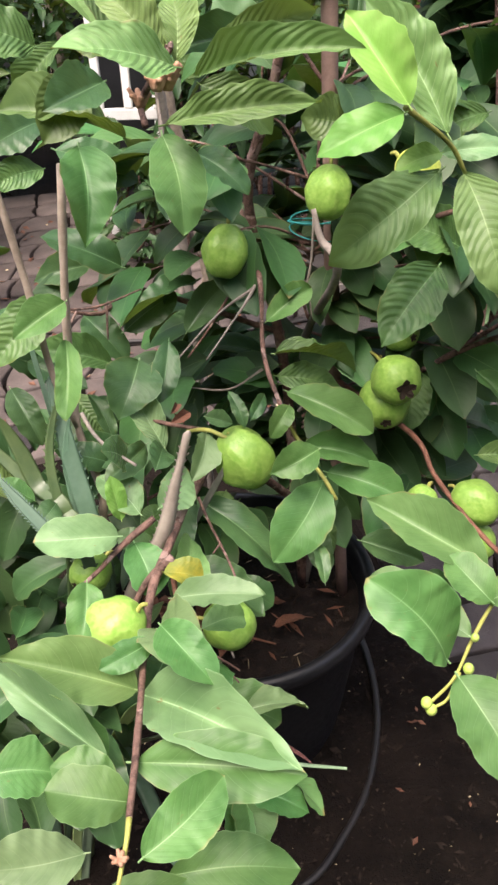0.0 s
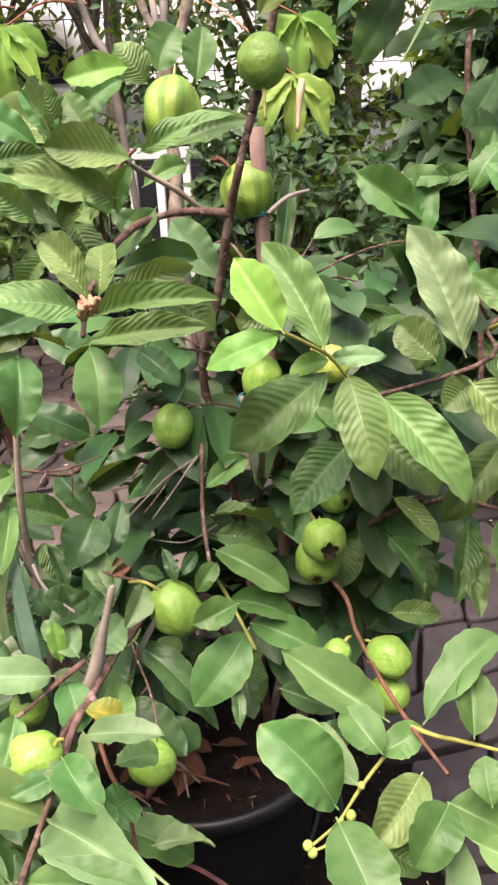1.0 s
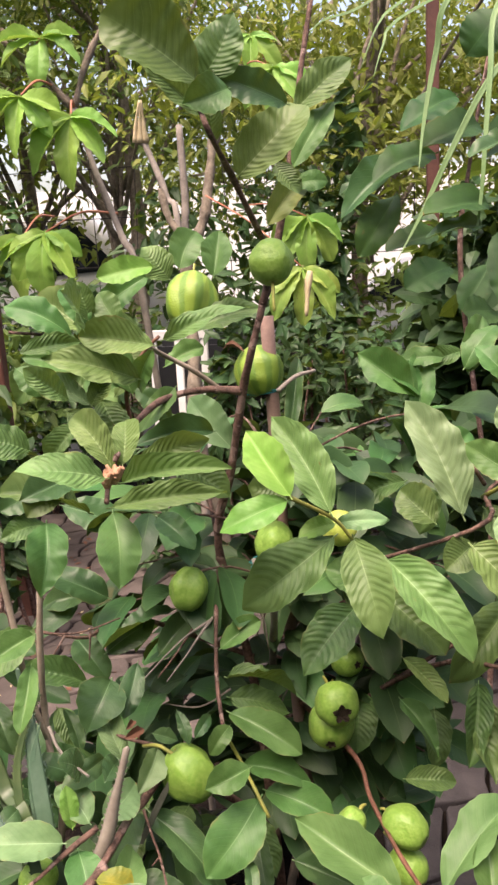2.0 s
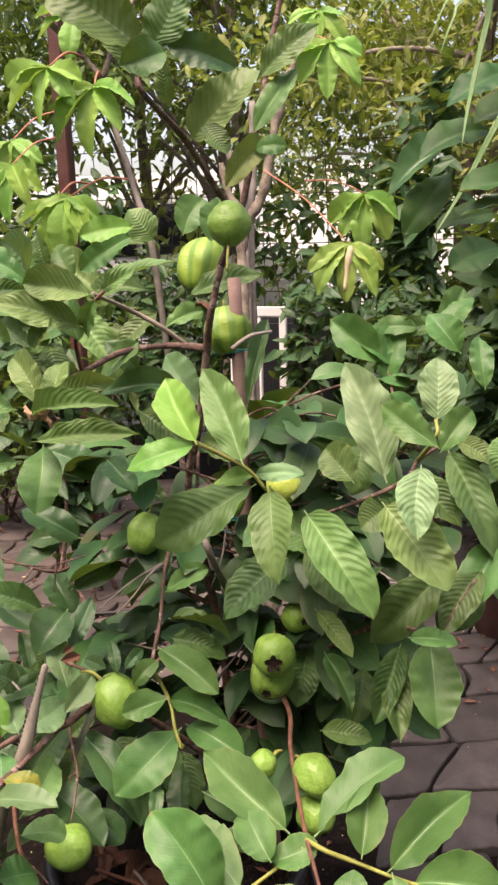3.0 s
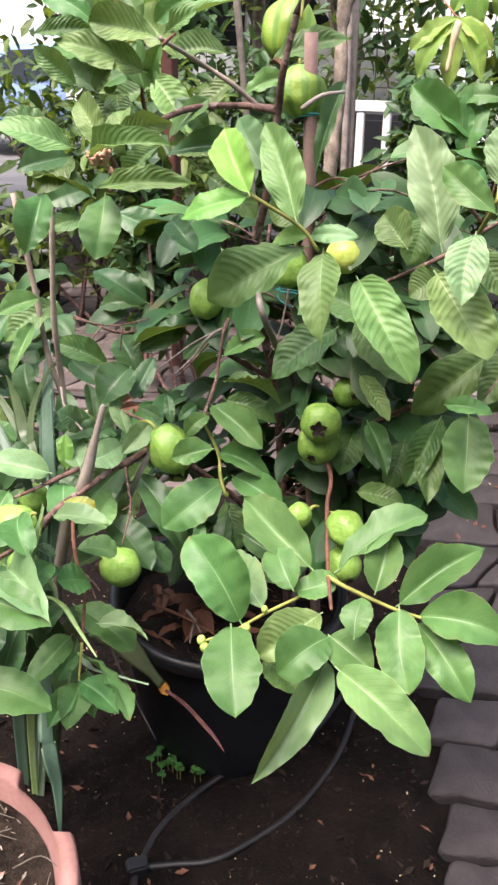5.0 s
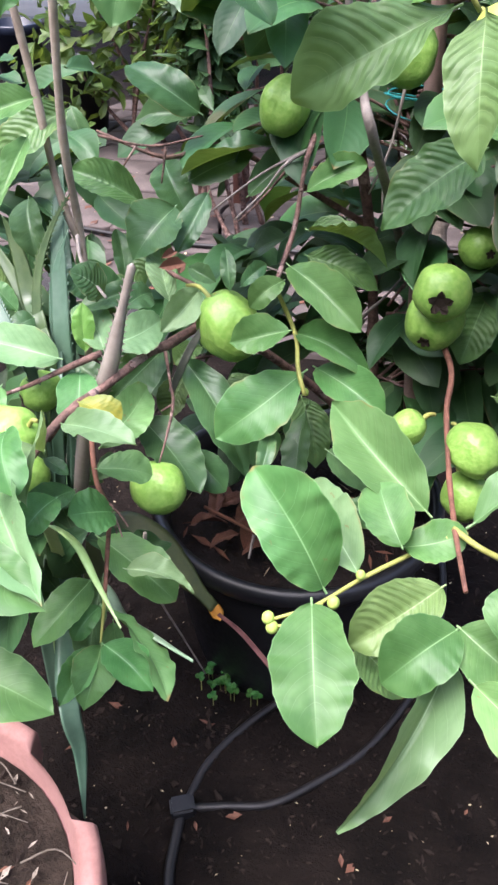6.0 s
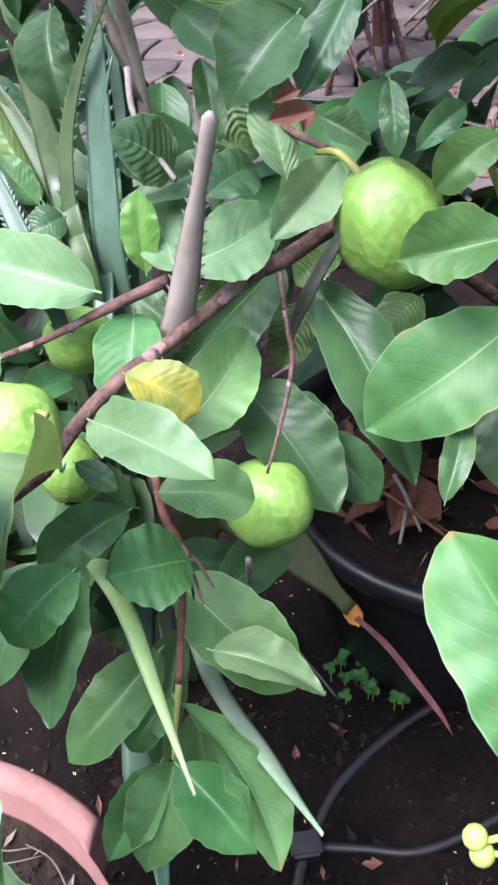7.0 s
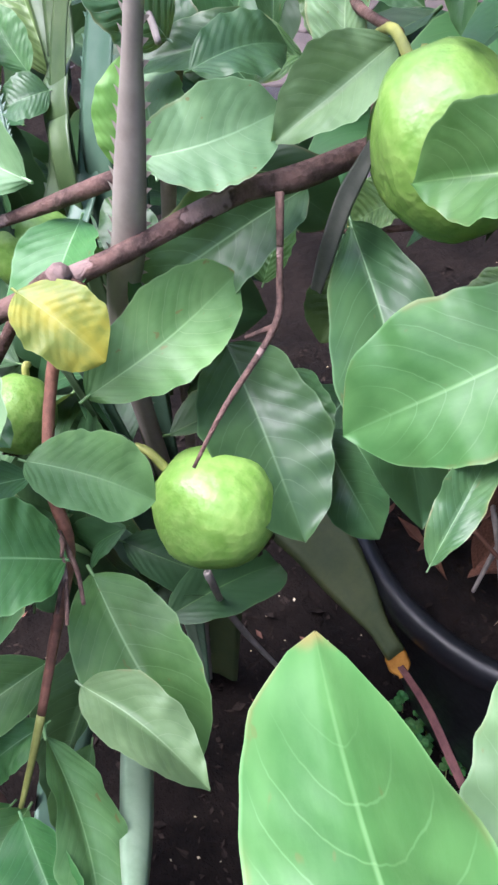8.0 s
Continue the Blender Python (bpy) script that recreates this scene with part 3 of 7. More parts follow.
def scatter(name, label, category, n, mat, size, where, seed, flat=0.25, slim=1.0):
    """Loose bits lying on the ground, as one mass."""
    rnd = random.Random(seed)
    verts, faces = [], []
    for _ in range(n):
        x, y, z = where(rnd)
        a, s, w = rnd.uniform(0, 6.3), size * rnd.uniform(0.4, 1.3), rnd.uniform(0.25, 0.6) * slim
        d, e = Vector((math.cos(a), math.sin(a), rnd.uniform(-flat, flat))), Vector((-math.sin(a), math.cos(a), rnd.uniform(-flat, flat)))
        o, c = len(verts), Vector((x, y, z + s * 0.2))
        verts += [c - d * s, c + e * s * w + Vector((0, 0, s * 0.15)), c + d * s, c - e * s * w, c + Vector((0, 0, -s * 0.12))]
        faces += [(o, o + 1, o + 4), (o + 1, o + 2, o + 4), (o + 2, o + 3, o + 4), (o + 3, o, o + 4)]
    me = bpy.data.meshes.new(name)
    me.from_pydata(verts, [], faces)
    return tagged(part(name, me, mat), label, category, kind="stuff")


def on_bed(rnd):
    while True:
        x, y = rnd.uniform(-0.6, 0.7), rnd.uniform(0.3, 2.0)
        if x < 0.60 - 0.33 * (y - 1.27):
            return x, y, soil_height(x, y)


def on_paving(rnd):
    return rnd.uniform(-1.8, 1.4), rnd.uniform(2.3, 4.4), 0.0


scatter("soil_crumbs", "crumbs of dark earth on the bed", "soil", 5200, CRUMB, 0.0048, on_bed, 1, 0.6)
scatter("soil_clods", "small clods of dark earth on the bed", "soil", 1100, CRUMB, 0.011, on_bed, 31, 0.7)
scatter("pale_grit", "pale grit and chips on the soil", "grit", 520, STRAW, 0.0030, on_bed, 2, 0.5)
scatter("leaf_litter", "small dry leaf pieces on the soil", "leaf litter", 95, DEADLEAF, 0.014, on_bed, 3)
scatter("leaf_litter", "dry leaf litter on the paving", "leaf litter", 420, DEADLEAF, 0.022, on_paving, 4)
scatter("grit", "pale litter on the paving", "litter", 200, STRAW, 0.010, on_paving, 6)

# unseen plain walls added behind and beside the viewer to block low sky light
for name, lo, hi in (("wall_south", (-6.0, -3.4, -0.1), (6.0, -3.2, 4.6)), ("wall_east", (5.8, -3.2, -0.1), (6.0, 5.6, 4.2)), ("wall_west", (-6.0, -3.2, -0.1), (-5.8, 4.4, 4.2))):
    bm = bmesh.new()
    box(bm, lo, hi)
    tagged(part(name, bm, PLASTER), "unseen plain wall added to block low sky light", "wall", kind="structure")
kerb = bmesh.new()
box(kerb, (0.22, 3.36, -0.04), (1.5, 3.46, 0.07), 0.012)
tagged(part("kerb", kerb, KERB), "pale concrete kerb at the end of the paving", "kerb", kind="structure")

# ---- pots ----
POT_AT = (0.128, 1.297, 0.0)
pot = thing("plant_pot", "large black plastic plant pot standing on soil", "plant pot", at=POT_AT)
part("pot_wall", lathe([(0.0, 0.02), (0.185, 0.0), (0.190, 0.012), (0.205, 0.10), (0.225, 0.25), (0.236, 0.335), (0.236, 0.345), (0.252, 0.348), (0.257, 0.356),
                        (0.257, 0.372), (0.252, 0.382), (0.243, 0.383), (0.235, 0.376), (0.228, 0.34), (0.218, 0.26), (0.0, 0.26)], 56), BLACK, pot)
bm = bmesh.new()
bmesh.ops.create_circle(bm, cap_ends=True, segments=48, radius=0.226)
bmesh.ops.subdivide_edges(bm, edges=bm.edges[:], cuts=1)
bmesh.ops.poke(bm, faces=bm.faces[:])
bmesh.ops.subdivide_edges(bm, edges=bm.edges[:], cuts=4, use_grid_fill=True)
for v in bm.verts:
    v.co.z = 0.322 + 0.020 * noise.noise(v.co * 9) + 0.010 * noise.noise(v.co * 30)
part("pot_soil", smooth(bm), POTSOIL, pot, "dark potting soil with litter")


def in_pot(rnd):
    a, r = rnd.uniform(0, 6.3), 0.21 * math.sqrt(rnd.random())
    return POT_AT[0] + r * math.cos(a), POT_AT[1] + r * math.sin(a), 0.332


scatter("bark_litter", "reddish brown dry leaf pieces on the potting soil", "leaf litter", 34, DEADLEAF, 0.020, in_pot, 8, 0.3, 0.45)
scatter("pot_crumbs", "lumps of potting soil and bark", "soil", 900, CRUMB, 0.006, in_pot, 18, 0.6)
scatter("straw_bits", "thin straw pieces on the potting soil", "straw", 26, STRAW, 0.018, in_pot, 28, 0.3, 0.12)
rnd = random.Random(12)
for k in range(14):
    x, y, z = in_pot(rnd)
    x, y = POT_AT[0] + rnd.uniform(-0.15, 0.12), POT_AT[1] - rnd.uniform(0.02, 0.17)
    a = rnd.uniform(0, 6.3)
    d = Vector((math.cos(a), math.sin(a), rnd.uniform(-0.1, 0.15)))
    fallen = tagged(new("fallen_leaf", leaf_mesh(k, DEADLEAF)), "dry reddish brown leaf fallen into the pot", "fallen leaf", "fallen leaves in the pot")
    s = Vector((-d.y, d.x, 0)).normalized()
    up = d.cross(s).normalized()
    size = rnd.uniform(0.045, 0.10)
    fallen.matrix_basis = Matrix(((d.x * size, s.x * size * 0.4, up.x * size, x), (d.y * size, s.y * size * 0.4, up.y * size, y), (d.z * size, s.z * size * 0.4, up.z * size, 0.352), (0, 0, 0, 1)))
for k, (a, b) in enumerate((((0.02, 1.16, 0.40), (0.20, 1.13, 0.385)), ((0.06, 1.22, 0.36), (0.15, 1.12, 0.40)), ((0.10, 1.20, 0.36), (0.13, 1.11, 0.375)))):
    tagged(part("dry_stalk", tube([a, Vector(a).lerp(Vector(b), 0.5) + Vector((0, 0, 0.008)), b], 0.0035, 0.0018, 6), GREYWOOD if k else DEADLEAF),
           "thin dry stalk lying across the potting soil", "stalk", "dry stalks in the pot")

TERRA_AT = (0.03, 0.43, 0.0)
clay = thing("terracotta_pot", "pinkish terracotta pot with a chipped rim", "plant pot", at=TERRA_AT)
bm = lathe([(0.0, 0.01), (0.16, 0.0), (0.170, 0.02), (0.212, 0.30), (0.218, 0.37), (0.250, 0.372), (0.254, 0.38), (0.254, 0.425), (0.250, 0.434), (0.235, 0.434),
            (0.229, 0.425), (0.212, 0.36), (0.204, 0.35)], 96)
for v in bm.verts:
    a = math.degrees(math.atan2(v.co.y, v.co.x)) % 360
    r = math.hypot(v.co.x, v.co.y)
    if v.co.z > 0.36 and r > 0.22 and 53 < a + 4 * noise.noise((v.co.z * 40, a, 0)) < 80:
        k = 0.229 / r
        v.co.x, v.co.y = v.co.x * k, v.co.y * k
        v.co.z -= 0.004
    if v.co.z > 0.42:
        v.co.z += 0.003 * noise.noise((v.co.x * 20, v.co.y * 20, 0))
part("pot_wall", bm, TERRA, clay)
bm = bmesh.new()
bmesh.ops.create_circle(bm, cap_ends=True, segments=40, radius=0.219)
bmesh.ops.poke(bm, faces=bm.faces[:])
bmesh.ops.subdivide_edges(bm, edges=bm.edges[:], cuts=5, use_grid_fill=True)
for v in bm.verts:
    v.co.z = 0.395 + 0.016 * noise.noise(v.co * 10)
part("pot_soil", smooth(bm), DRYSOIL, clay, "dry brown soil with pale litter")
def in_clay(rnd):
    a, r = rnd.uniform(0, 6.3), 0.205 * math.sqrt(rnd.random())
    return TERRA_AT[0] + r * math.cos(a), TERRA_AT[1] + r * math.sin(a), 0.400
scatter("pale_litter", "pale stone chips and litter on the clay pot's soil", "litter", 260, CHIPS, 0.008, in_clay, 9, 0.5, 0.6)
scatter("dry_leaves", "brown leaf pieces on the clay pot's soil", "leaf litter", 60, DEADLEAF, 0.016, in_clay, 19, 0.4, 0.7)
scatter("clay_crumbs", "dark crumbs on the clay pot's soil", "soil", 600, CRUMB, 0.006, in_clay, 29, 0.6)

bm = bmesh.new()
rnd = random.Random(77)
for k in range(70):
    x, y, z = in_clay(rnd)
    a, s = rnd.uniform(0, 6.3), rnd.uniform(0.012, 0.040)
    d, q = Vector((math.cos(a), math.sin(a), 0)) * s, Vector((-math.sin(a), math.cos(a), 0)) * s * rnd.uniform(-0.5, 0.5)
    p = Vector((x, y, z + 0.006))
    tube([p - d, p + q + Vector((0, 0, 0.006)), p + d], 0.0011, 0.0006, 5, 0.2, 4, bm=bm, seed=k)
tagged(part("dry_fibres", bm, CHIPS), "pale dry root fibres on the clay pot's soil", "litter", kind="stuff")

# ---- irrigation hose ----
RUBBER = rough_stuff("dusty_black_rubber", (0.004, 0.004, 0.005), (0.016, 0.014, 0.013), 12, 120, 0.52, 0.2, 0.001, 0.4)


def hose(points, r=0.008, label="black plastic drip hose lying on the soil"):
    return tagged(part("drip_hose", tube(points, r, r, 10, 0.0, 8), RUBBER), label, "hose", "drip hoses")


# ---- the guava tree ----
guava_tree = thing("guava_tree", "staked young guava tree with green fruit in black pot", "tree", at=(0.27, 1.33, 0.33))
stake = tagged(part("wooden_stake", tube([(0.325, 1.315, 0.30), (0.292, 1.29, 0.9), (0.276, 1.285, 1.452)], 0.0110, 0.0104, 10, 0.04), STAKE), "brown wooden stake in the pot holding up the tree", "stake")
stem(guava_tree, [(0.250, 1.340, 0.310), (0.235, 1.335, 0.600), (0.215, 1.320, 0.850), (0.173, 1.313, 1.073), (0.206, 1.287, 1.208), (0.238, 1.251, 1.344), (0.255, 1.225, 1.399), (0.278, 1.215, 1.474)], 0.0095, 0.005, BARK, "trunk")
stem(guava_tree, [(0.250, 1.340, 0.310), (0.290, 1.360, 0.550), (0.250, 1.370, 0.800), (0.284, 1.107, 1.048), (0.265, 1.118, 1.088), (0.256, 1.129, 1.121)], 0.008, 0.0035, GREYWOOD, "trunk")
stem(guava_tree, [(0.278, 1.215, 1.474), (0.293, 1.260, 1.528), (0.275, 1.209, 1.584), (0.254, 1.139, 1.647), (0.247, 1.022, 1.685), (0.236, 1.028, 1.714)], 0.006, 0.003, BARK, "branch")
stem(guava_tree, [(0.278, 1.215, 1.474), (0.300, 1.259, 1.560), (0.324, 1.269, 1.679), (0.342, 1.301, 1.805), (0.359, 1.326, 1.900)], 0.006, 0.0035, BARK, "branch")
stem(guava_tree, [(0.238, 1.251, 1.344), (0.178, 1.245, 1.349), (0.130, 1.167, 1.348), (0.108, 1.077, 1.330)], 0.0065, 0.004, BARK, "branch")
stem(guava_tree, [(0.203, 1.277, 1.340), (0.167, 1.240, 1.379), (0.129, 1.202, 1.410), (0.134, 1.074, 1.442)], 0.0042, 0.003, DRYSTEM, "branch")
stem(guava_tree, [(0.108, 1.077, 1.330), (0.127, 0.937, 1.324), (0.086, 1.027, 1.267), (0.092, 0.991, 1.251)], 0.004, 0.003, BARK, "branch")
stem(guava_tree, [(0.108, 1.077, 1.330), (0.112, 1.058, 1.385), (0.134, 1.071, 1.428), (0.156, 1.078, 1.449)], 0.0030, 0.0022, REDTWIG, "branch")
stem(guava_tree, [(0.112, 1.058, 1.385), (0.064, 1.058, 1.408), (0.027, 1.064, 1.452), (-0.039, 1.059, 1.464)], 0.003, 0.002, BARK, "branch")
stem(guava_tree, [(0.300, 1.280, 1.020), (0.549, 1.035, 1.194), (0.582, 1.140, 1.210), (0.644, 1.178, 1.245)], 0.0032, 0.0024, BARK, "branch")
stem(guava_tree, [(0.430, 1.230, 0.855), (0.556, 1.228, 0.940), (0.683, 1.165, 1.025)], 0.0036, 0.0022, BARK, "branch")
stem(guava_tree, [(0.577, 1.137, 1.205), (0.608, 1.039, 1.266), (0.604, 1.076, 1.281)], 0.0035, 0.002, TWIG, "branch")
stem(guava_tree, [(0.580, 1.144, 1.221), (0.553, 1.129, 1.262), (0.511, 1.371, 1.294), (0.497, 1.381, 1.328)], 0.003, 0.002, BARK, "branch")
stem(guava_tree, [(0.327, 0.934, 1.272), (0.376, 0.982, 1.229), (0.398, 0.999, 1.196)], 0.003, 0.0022, TWIG, "branch")
stem(guava_tree, [(0.120, 1.525, 1.128), (0.159, 1.380, 1.044), (0.190, 1.164, 1.025), (0.194, 1.111, 0.942), (0.218, 1.012, 0.916)], 0.0035, 0.0028, BARK, "branch")
stem(guava_tree, [(0.218, 1.012, 0.916), (0.241, 1.018, 0.860), (0.266, 0.973, 0.846), (0.280, 0.961, 0.824)], 0.0026, 0.0022, TWIG, "twig")
stem(guava_tree, [(0.250, 1.340, 0.310), (0.240, 1.250, 0.580), (0.128, 1.030, 0.846), (0.123, 1.000, 0.847), (0.112, 0.960, 0.844), (0.103, 0.927, 0.845), (0.093, 0.881, 0.837), (0.083, 0.837, 0.831), (0.077, 0.798, 0.826), (0.076, 0.753, 0.812)], 0.0066, 0.0042, BARK, "branch")
stem(guava_tree, [(0.098, 0.838, 0.845), (0.068, 0.826, 0.819), (0.048, 0.809, 0.785)], 0.005, 0.003, BARK, "branch")
stem(guava_tree, [(0.076, 0.753, 0.812), (0.086, 0.670, 0.832), (0.092, 0.600, 0.840), (0.095, 0.545, 0.842)], 0.0038, 0.0026, BARK, "branch")
stem(guava_tree, [(0.095, 0.545, 0.842), (0.096, 0.525, 0.843), (0.094, 0.495, 0.838)], 0.0025, 0.0018, TWIG, "twig")
stem(guava_tree, [(0.074, 0.885, 0.861), (0.040, 0.857, 0.845), (0.018, 0.825, 0.837), (-0.001, 0.799, 0.833)], 0.004, 0.002, BARK, "branch")
stem(guava_tree, [(0.096, 0.845, 0.836), (0.101, 0.819, 0.804), (0.119, 0.795, 0.764), (0.136, 0.787, 0.736), (0.149, 0.759, 0.698), (0.157, 0.739, 0.669)], 0.0036, 0.0022, REDTWIG, "branch")
stem(guava_tree, [(0.157, 0.739, 0.669), (0.163, 0.722, 0.646), (0.168, 0.708, 0.628)], 0.0022, 0.0016, TWIG, "twig")
stem(guava_tree, [(0.117, 0.942, 0.845), (0.131, 0.927, 0.814), (0.142, 0.913, 0.798), (0.161, 0.868, 0.789), (0.165, 0.845, 0.771)], 0.0021, 0.001, BARK, "dry_twig")
stem(guava_tree, [(0.142, 0.913, 0.798), (0.134, 0.901, 0.794)], 0.0014, 0.0008, BARK, "dry_twig")
stem(guava_tree, [(0.101, 1.020, 0.887), (0.129, 1.002, 0.899), (0.158, 0.984, 0.895)], 0.0026, 0.0026, TWIG, "fruit_stalk")
stem(guava_tree, [(0.040, 1.059, 0.884), (0.074, 1.035, 0.888), (0.123, 1.011, 0.894)], 0.003, 0.0025, BARK, "branch")
stem(guava_tree, [(0.300, 1.290, 0.800), (0.393, 1.123, 0.808), (0.413, 1.052, 0.792), (0.446, 0.954, 0.786), (0.478, 0.863, 0.795), (0.510, 0.776, 0.812)], 0.0042, 0.0024, REDTWIG, "branch")
stem(guava_tree, [(0.474, 0.858, 0.788), (0.447, 0.845, 0.766), (0.414, 0.794, 0.762), (0.389, 0.750, 0.758), (0.361, 0.723, 0.753)], 0.0028, 0.0018, TWIG, "flower_stalk")
stem(guava_tree, [(0.395, 0.754, 0.761), (0.379, 0.729, 0.751), (0.363, 0.721, 0.747)], 0.002, 0.0016, TWIG, "flower_stalk")
stem(guava_tree, [(0.477, 0.863, 0.795), (0.506, 0.844, 0.800), (0.539, 0.851, 0.786), (0.582, 0.829, 0.795), (0.616, 0.798, 0.817)], 0.003, 0.002, TWIG, "twig")
stem(guava_tree, [(0.270, 1.330, 0.660), (0.430, 1.230, 0.855), (0.535, 1.150, 0.950), (0.588, 1.070, 0.985), (0.617, 1.019, 1.006), (0.663, 1.067, 1.069)], 0.0045, 0.0022, BARK, "branch")
stem(guava_tree, [(0.220, 1.330, 0.860), (0.012, 1.288, 0.957), (-0.024, 1.185, 0.968), (-0.097, 1.137, 1.005)], 0.005, 0.002, BARK, "branch")
stem(guava_tree, [(0.196, 1.420, 0.964), (0.183, 1.155, 1.013), (0.147, 1.120, 0.970), (0.122, 1.098, 0.942)], 0.0026, 0.001, GREYWOOD, "dry_twig")
stem(guava_tree, [(0.183, 1.155, 1.013), (0.137, 1.138, 0.986), (0.086, 1.101, 0.943)], 0.0022, 0.001, GREYWOOD, "dry_twig")
stem(guava_tree, [(0.101, 1.375, 0.989), (0.148, 1.426, 0.986), (0.171, 1.479, 0.983)], 0.004, 0.003, GREYWOOD, "dry_twig")
stem(guava_tree, [(0.296, 1.197, 1.351), (0.321, 1.213, 1.369), (0.349, 1.234, 1.374)], 0.0035, 0.0025, GREYWOOD, "dry_twig")
stem(guava_tree, [(-0.012, 0.973, 0.944), (0.003, 0.955, 0.928), (0.022, 0.943, 0.914), (0.039, 0.937, 0.905), (0.052, 0.931, 0.900)], 0.0022, 0.0018, GREYWOOD, "dry_twig")
stem(guava_tree, [(0.136, 0.786, 0.750), (0.138, 0.778, 0.750), (0.137, 0.768, 0.750)], 0.0014, 0.0008, BARK, "dry_twig")
stem(guava_tree, [(0.136, 0.786, 0.750), (0.143, 0.774, 0.744), (0.147, 0.761, 0.738)], 0.0014, 0.0008, BARK, "dry_twig")
stem(guava_tree, [(0.136, 0.786, 0.750), (0.150, 0.777, 0.741), (0.161, 0.766, 0.733)], 0.0014, 0.0008, BARK, "dry_twig")
stem(guava_tree, [(0.136, 0.786, 0.750), (0.153, 0.777, 0.740), (0.167, 0.767, 0.730)], 0.0014, 0.0008, BARK, "dry_twig")
stem(guava_tree, [(0.136, 0.786, 0.750), (0.154, 0.783, 0.743), (0.168, 0.777, 0.737)], 0.0014, 0.0008, BARK, "dry_twig")
stem(guava_tree, [(0.136, 0.786, 0.750), (0.144, 0.784, 0.751), (0.150, 0.780, 0.751)], 0.0014, 0.0008, BARK, "dry_twig")
stem(guava_tree, [(0.127, 0.856, 0.643), (0.108, 0.873, 0.560), (0.108, 0.898, 0.470), (0.116, 0.927, 0.376), (0.137, 0.952, 0.270)], 0.0026, 0.0012, GREYWOOD, "dry_twig")
stem(guava_tree, [(0.211, 1.232, 1.024), (0.249, 1.233, 0.987), (0.260, 1.223, 0.932)], 0.0022, 0.0011, GREYWOOD, "dry_twig")
stem(guava_tree, [(0.263, 1.260, 1.078), (0.257, 1.240, 1.005), (0.241, 1.222, 0.951)], 0.0022, 0.0011, GREYWOOD, "dry_twig")
stem(guava_tree, [(0.162, 1.212, 1.003), (0.120, 1.185, 0.944), (0.090, 1.167, 0.909)], 0.0022, 0.0011, BARK, "dry_twig")
stem(guava_tree, [(-0.100, 1.136, 1.000), (-0.027, 1.154, 0.991), (0.036, 1.176, 1.006)], 0.0022, 0.0011, BARK, "dry_twig")
stem(guava_tree, [(-0.045, 1.149, 0.991), (-0.066, 1.135, 0.958)], 0.0022, 0.0011, BARK, "dry_twig")
stem(guava_tree, [(-0.009, 1.160, 0.991), (-0.011, 1.148, 0.948)], 0.0022, 0.0011, BARK, "dry_twig")
stem(guava_tree, [(0.188, 1.259, 0.838), (0.137, 1.242, 0.814), (0.076, 1.238, 0.821)], 0.0022, 0.0011, GREYWOOD, "dry_twig")
stem(guava_tree, [(0.240, 1.237, 0.776), (0.268, 1.256, 0.808), (0.296, 1.282, 0.858)], 0.0022, 0.0011, GREYWOOD, "dry_twig")
guava(guava_tree, (0.294, 1.209, 1.533), 0.0314, (0.298, 1.179, 1.467), 1, SKIN, 0)
guava(guava_tree, (0.148, 1.174, 1.055), 0.0290, (0.154, 1.194, 1.097), 18, SKIN, 0.035)
guava(guava_tree, (0.368, 1.138, 0.886), 0.0336, (0.342, 1.245, 0.873), 2, SKIN, 0, "green guava showing its dark open calyx")
guava(guava_tree, (0.358, 1.164, 0.836), 0.0359, (0.359, 1.243, 0.865), 3, SKIN, 0)
guava(guava_tree, (0.384, 1.238, 0.905), 0.0266, (0.349, 1.288, 0.899), 4, SKIN, 0)
guava(guava_tree, (0.170, 0.994, 0.864), 0.0345, (0.152, 0.996, 0.896), 5, SKIN, 0.035)
guava(guava_tree, (0.046, 0.760, 0.823), 0.0312, (0.081, 0.767, 0.848), 6, SKIN, 0.03)
guava(guava_tree, (0.151, 0.858, 0.722), 0.0303, (0.112, 0.842, 0.748), 7, SKIN, 0)
guava(guava_tree, (-0.001, 0.819, 0.709), 0.0235, (-0.013, 0.839, 0.729), 17, SKIN, 0)
guava(guava_tree, (-0.001, 0.863, 0.802), 0.0236, (0.019, 0.893, 0.805), 8, SKIN, 0)
guava(guava_tree, (0.278, 1.215, 1.113), 0.0290, (0.283, 1.235, 1.153), 10, SKIN, 0.035)
guava(guava_tree, (0.380, 1.172, 1.150), 0.0261, (0.350, 1.190, 1.165), 11, RIPE, 0)
guava(guava_tree, (0.388, 0.993, 0.797), 0.0193, (0.406, 1.030, 0.796), 12, SKIN, 0)
guava(guava_tree, (0.458, 1.004, 0.783), 0.0275, (0.427, 1.025, 0.794), 13, SKIN, 0.05)
guava(guava_tree, (0.461, 0.998, 0.724), 0.0272, (0.431, 1.033, 0.751), 14, SKIN, 0)
guava(guava_tree, (0.082, 1.697, 1.458), 0.0535, (0.086, 1.738, 1.531), 15, STRIPED, 0.05, "ribbed yellow-green guava")
guava(guava_tree, (0.259, 1.294, 1.368), 0.0385, (0.251, 1.305, 1.415), 16, STRIPED, 0.02, "yellow-green striped guava")
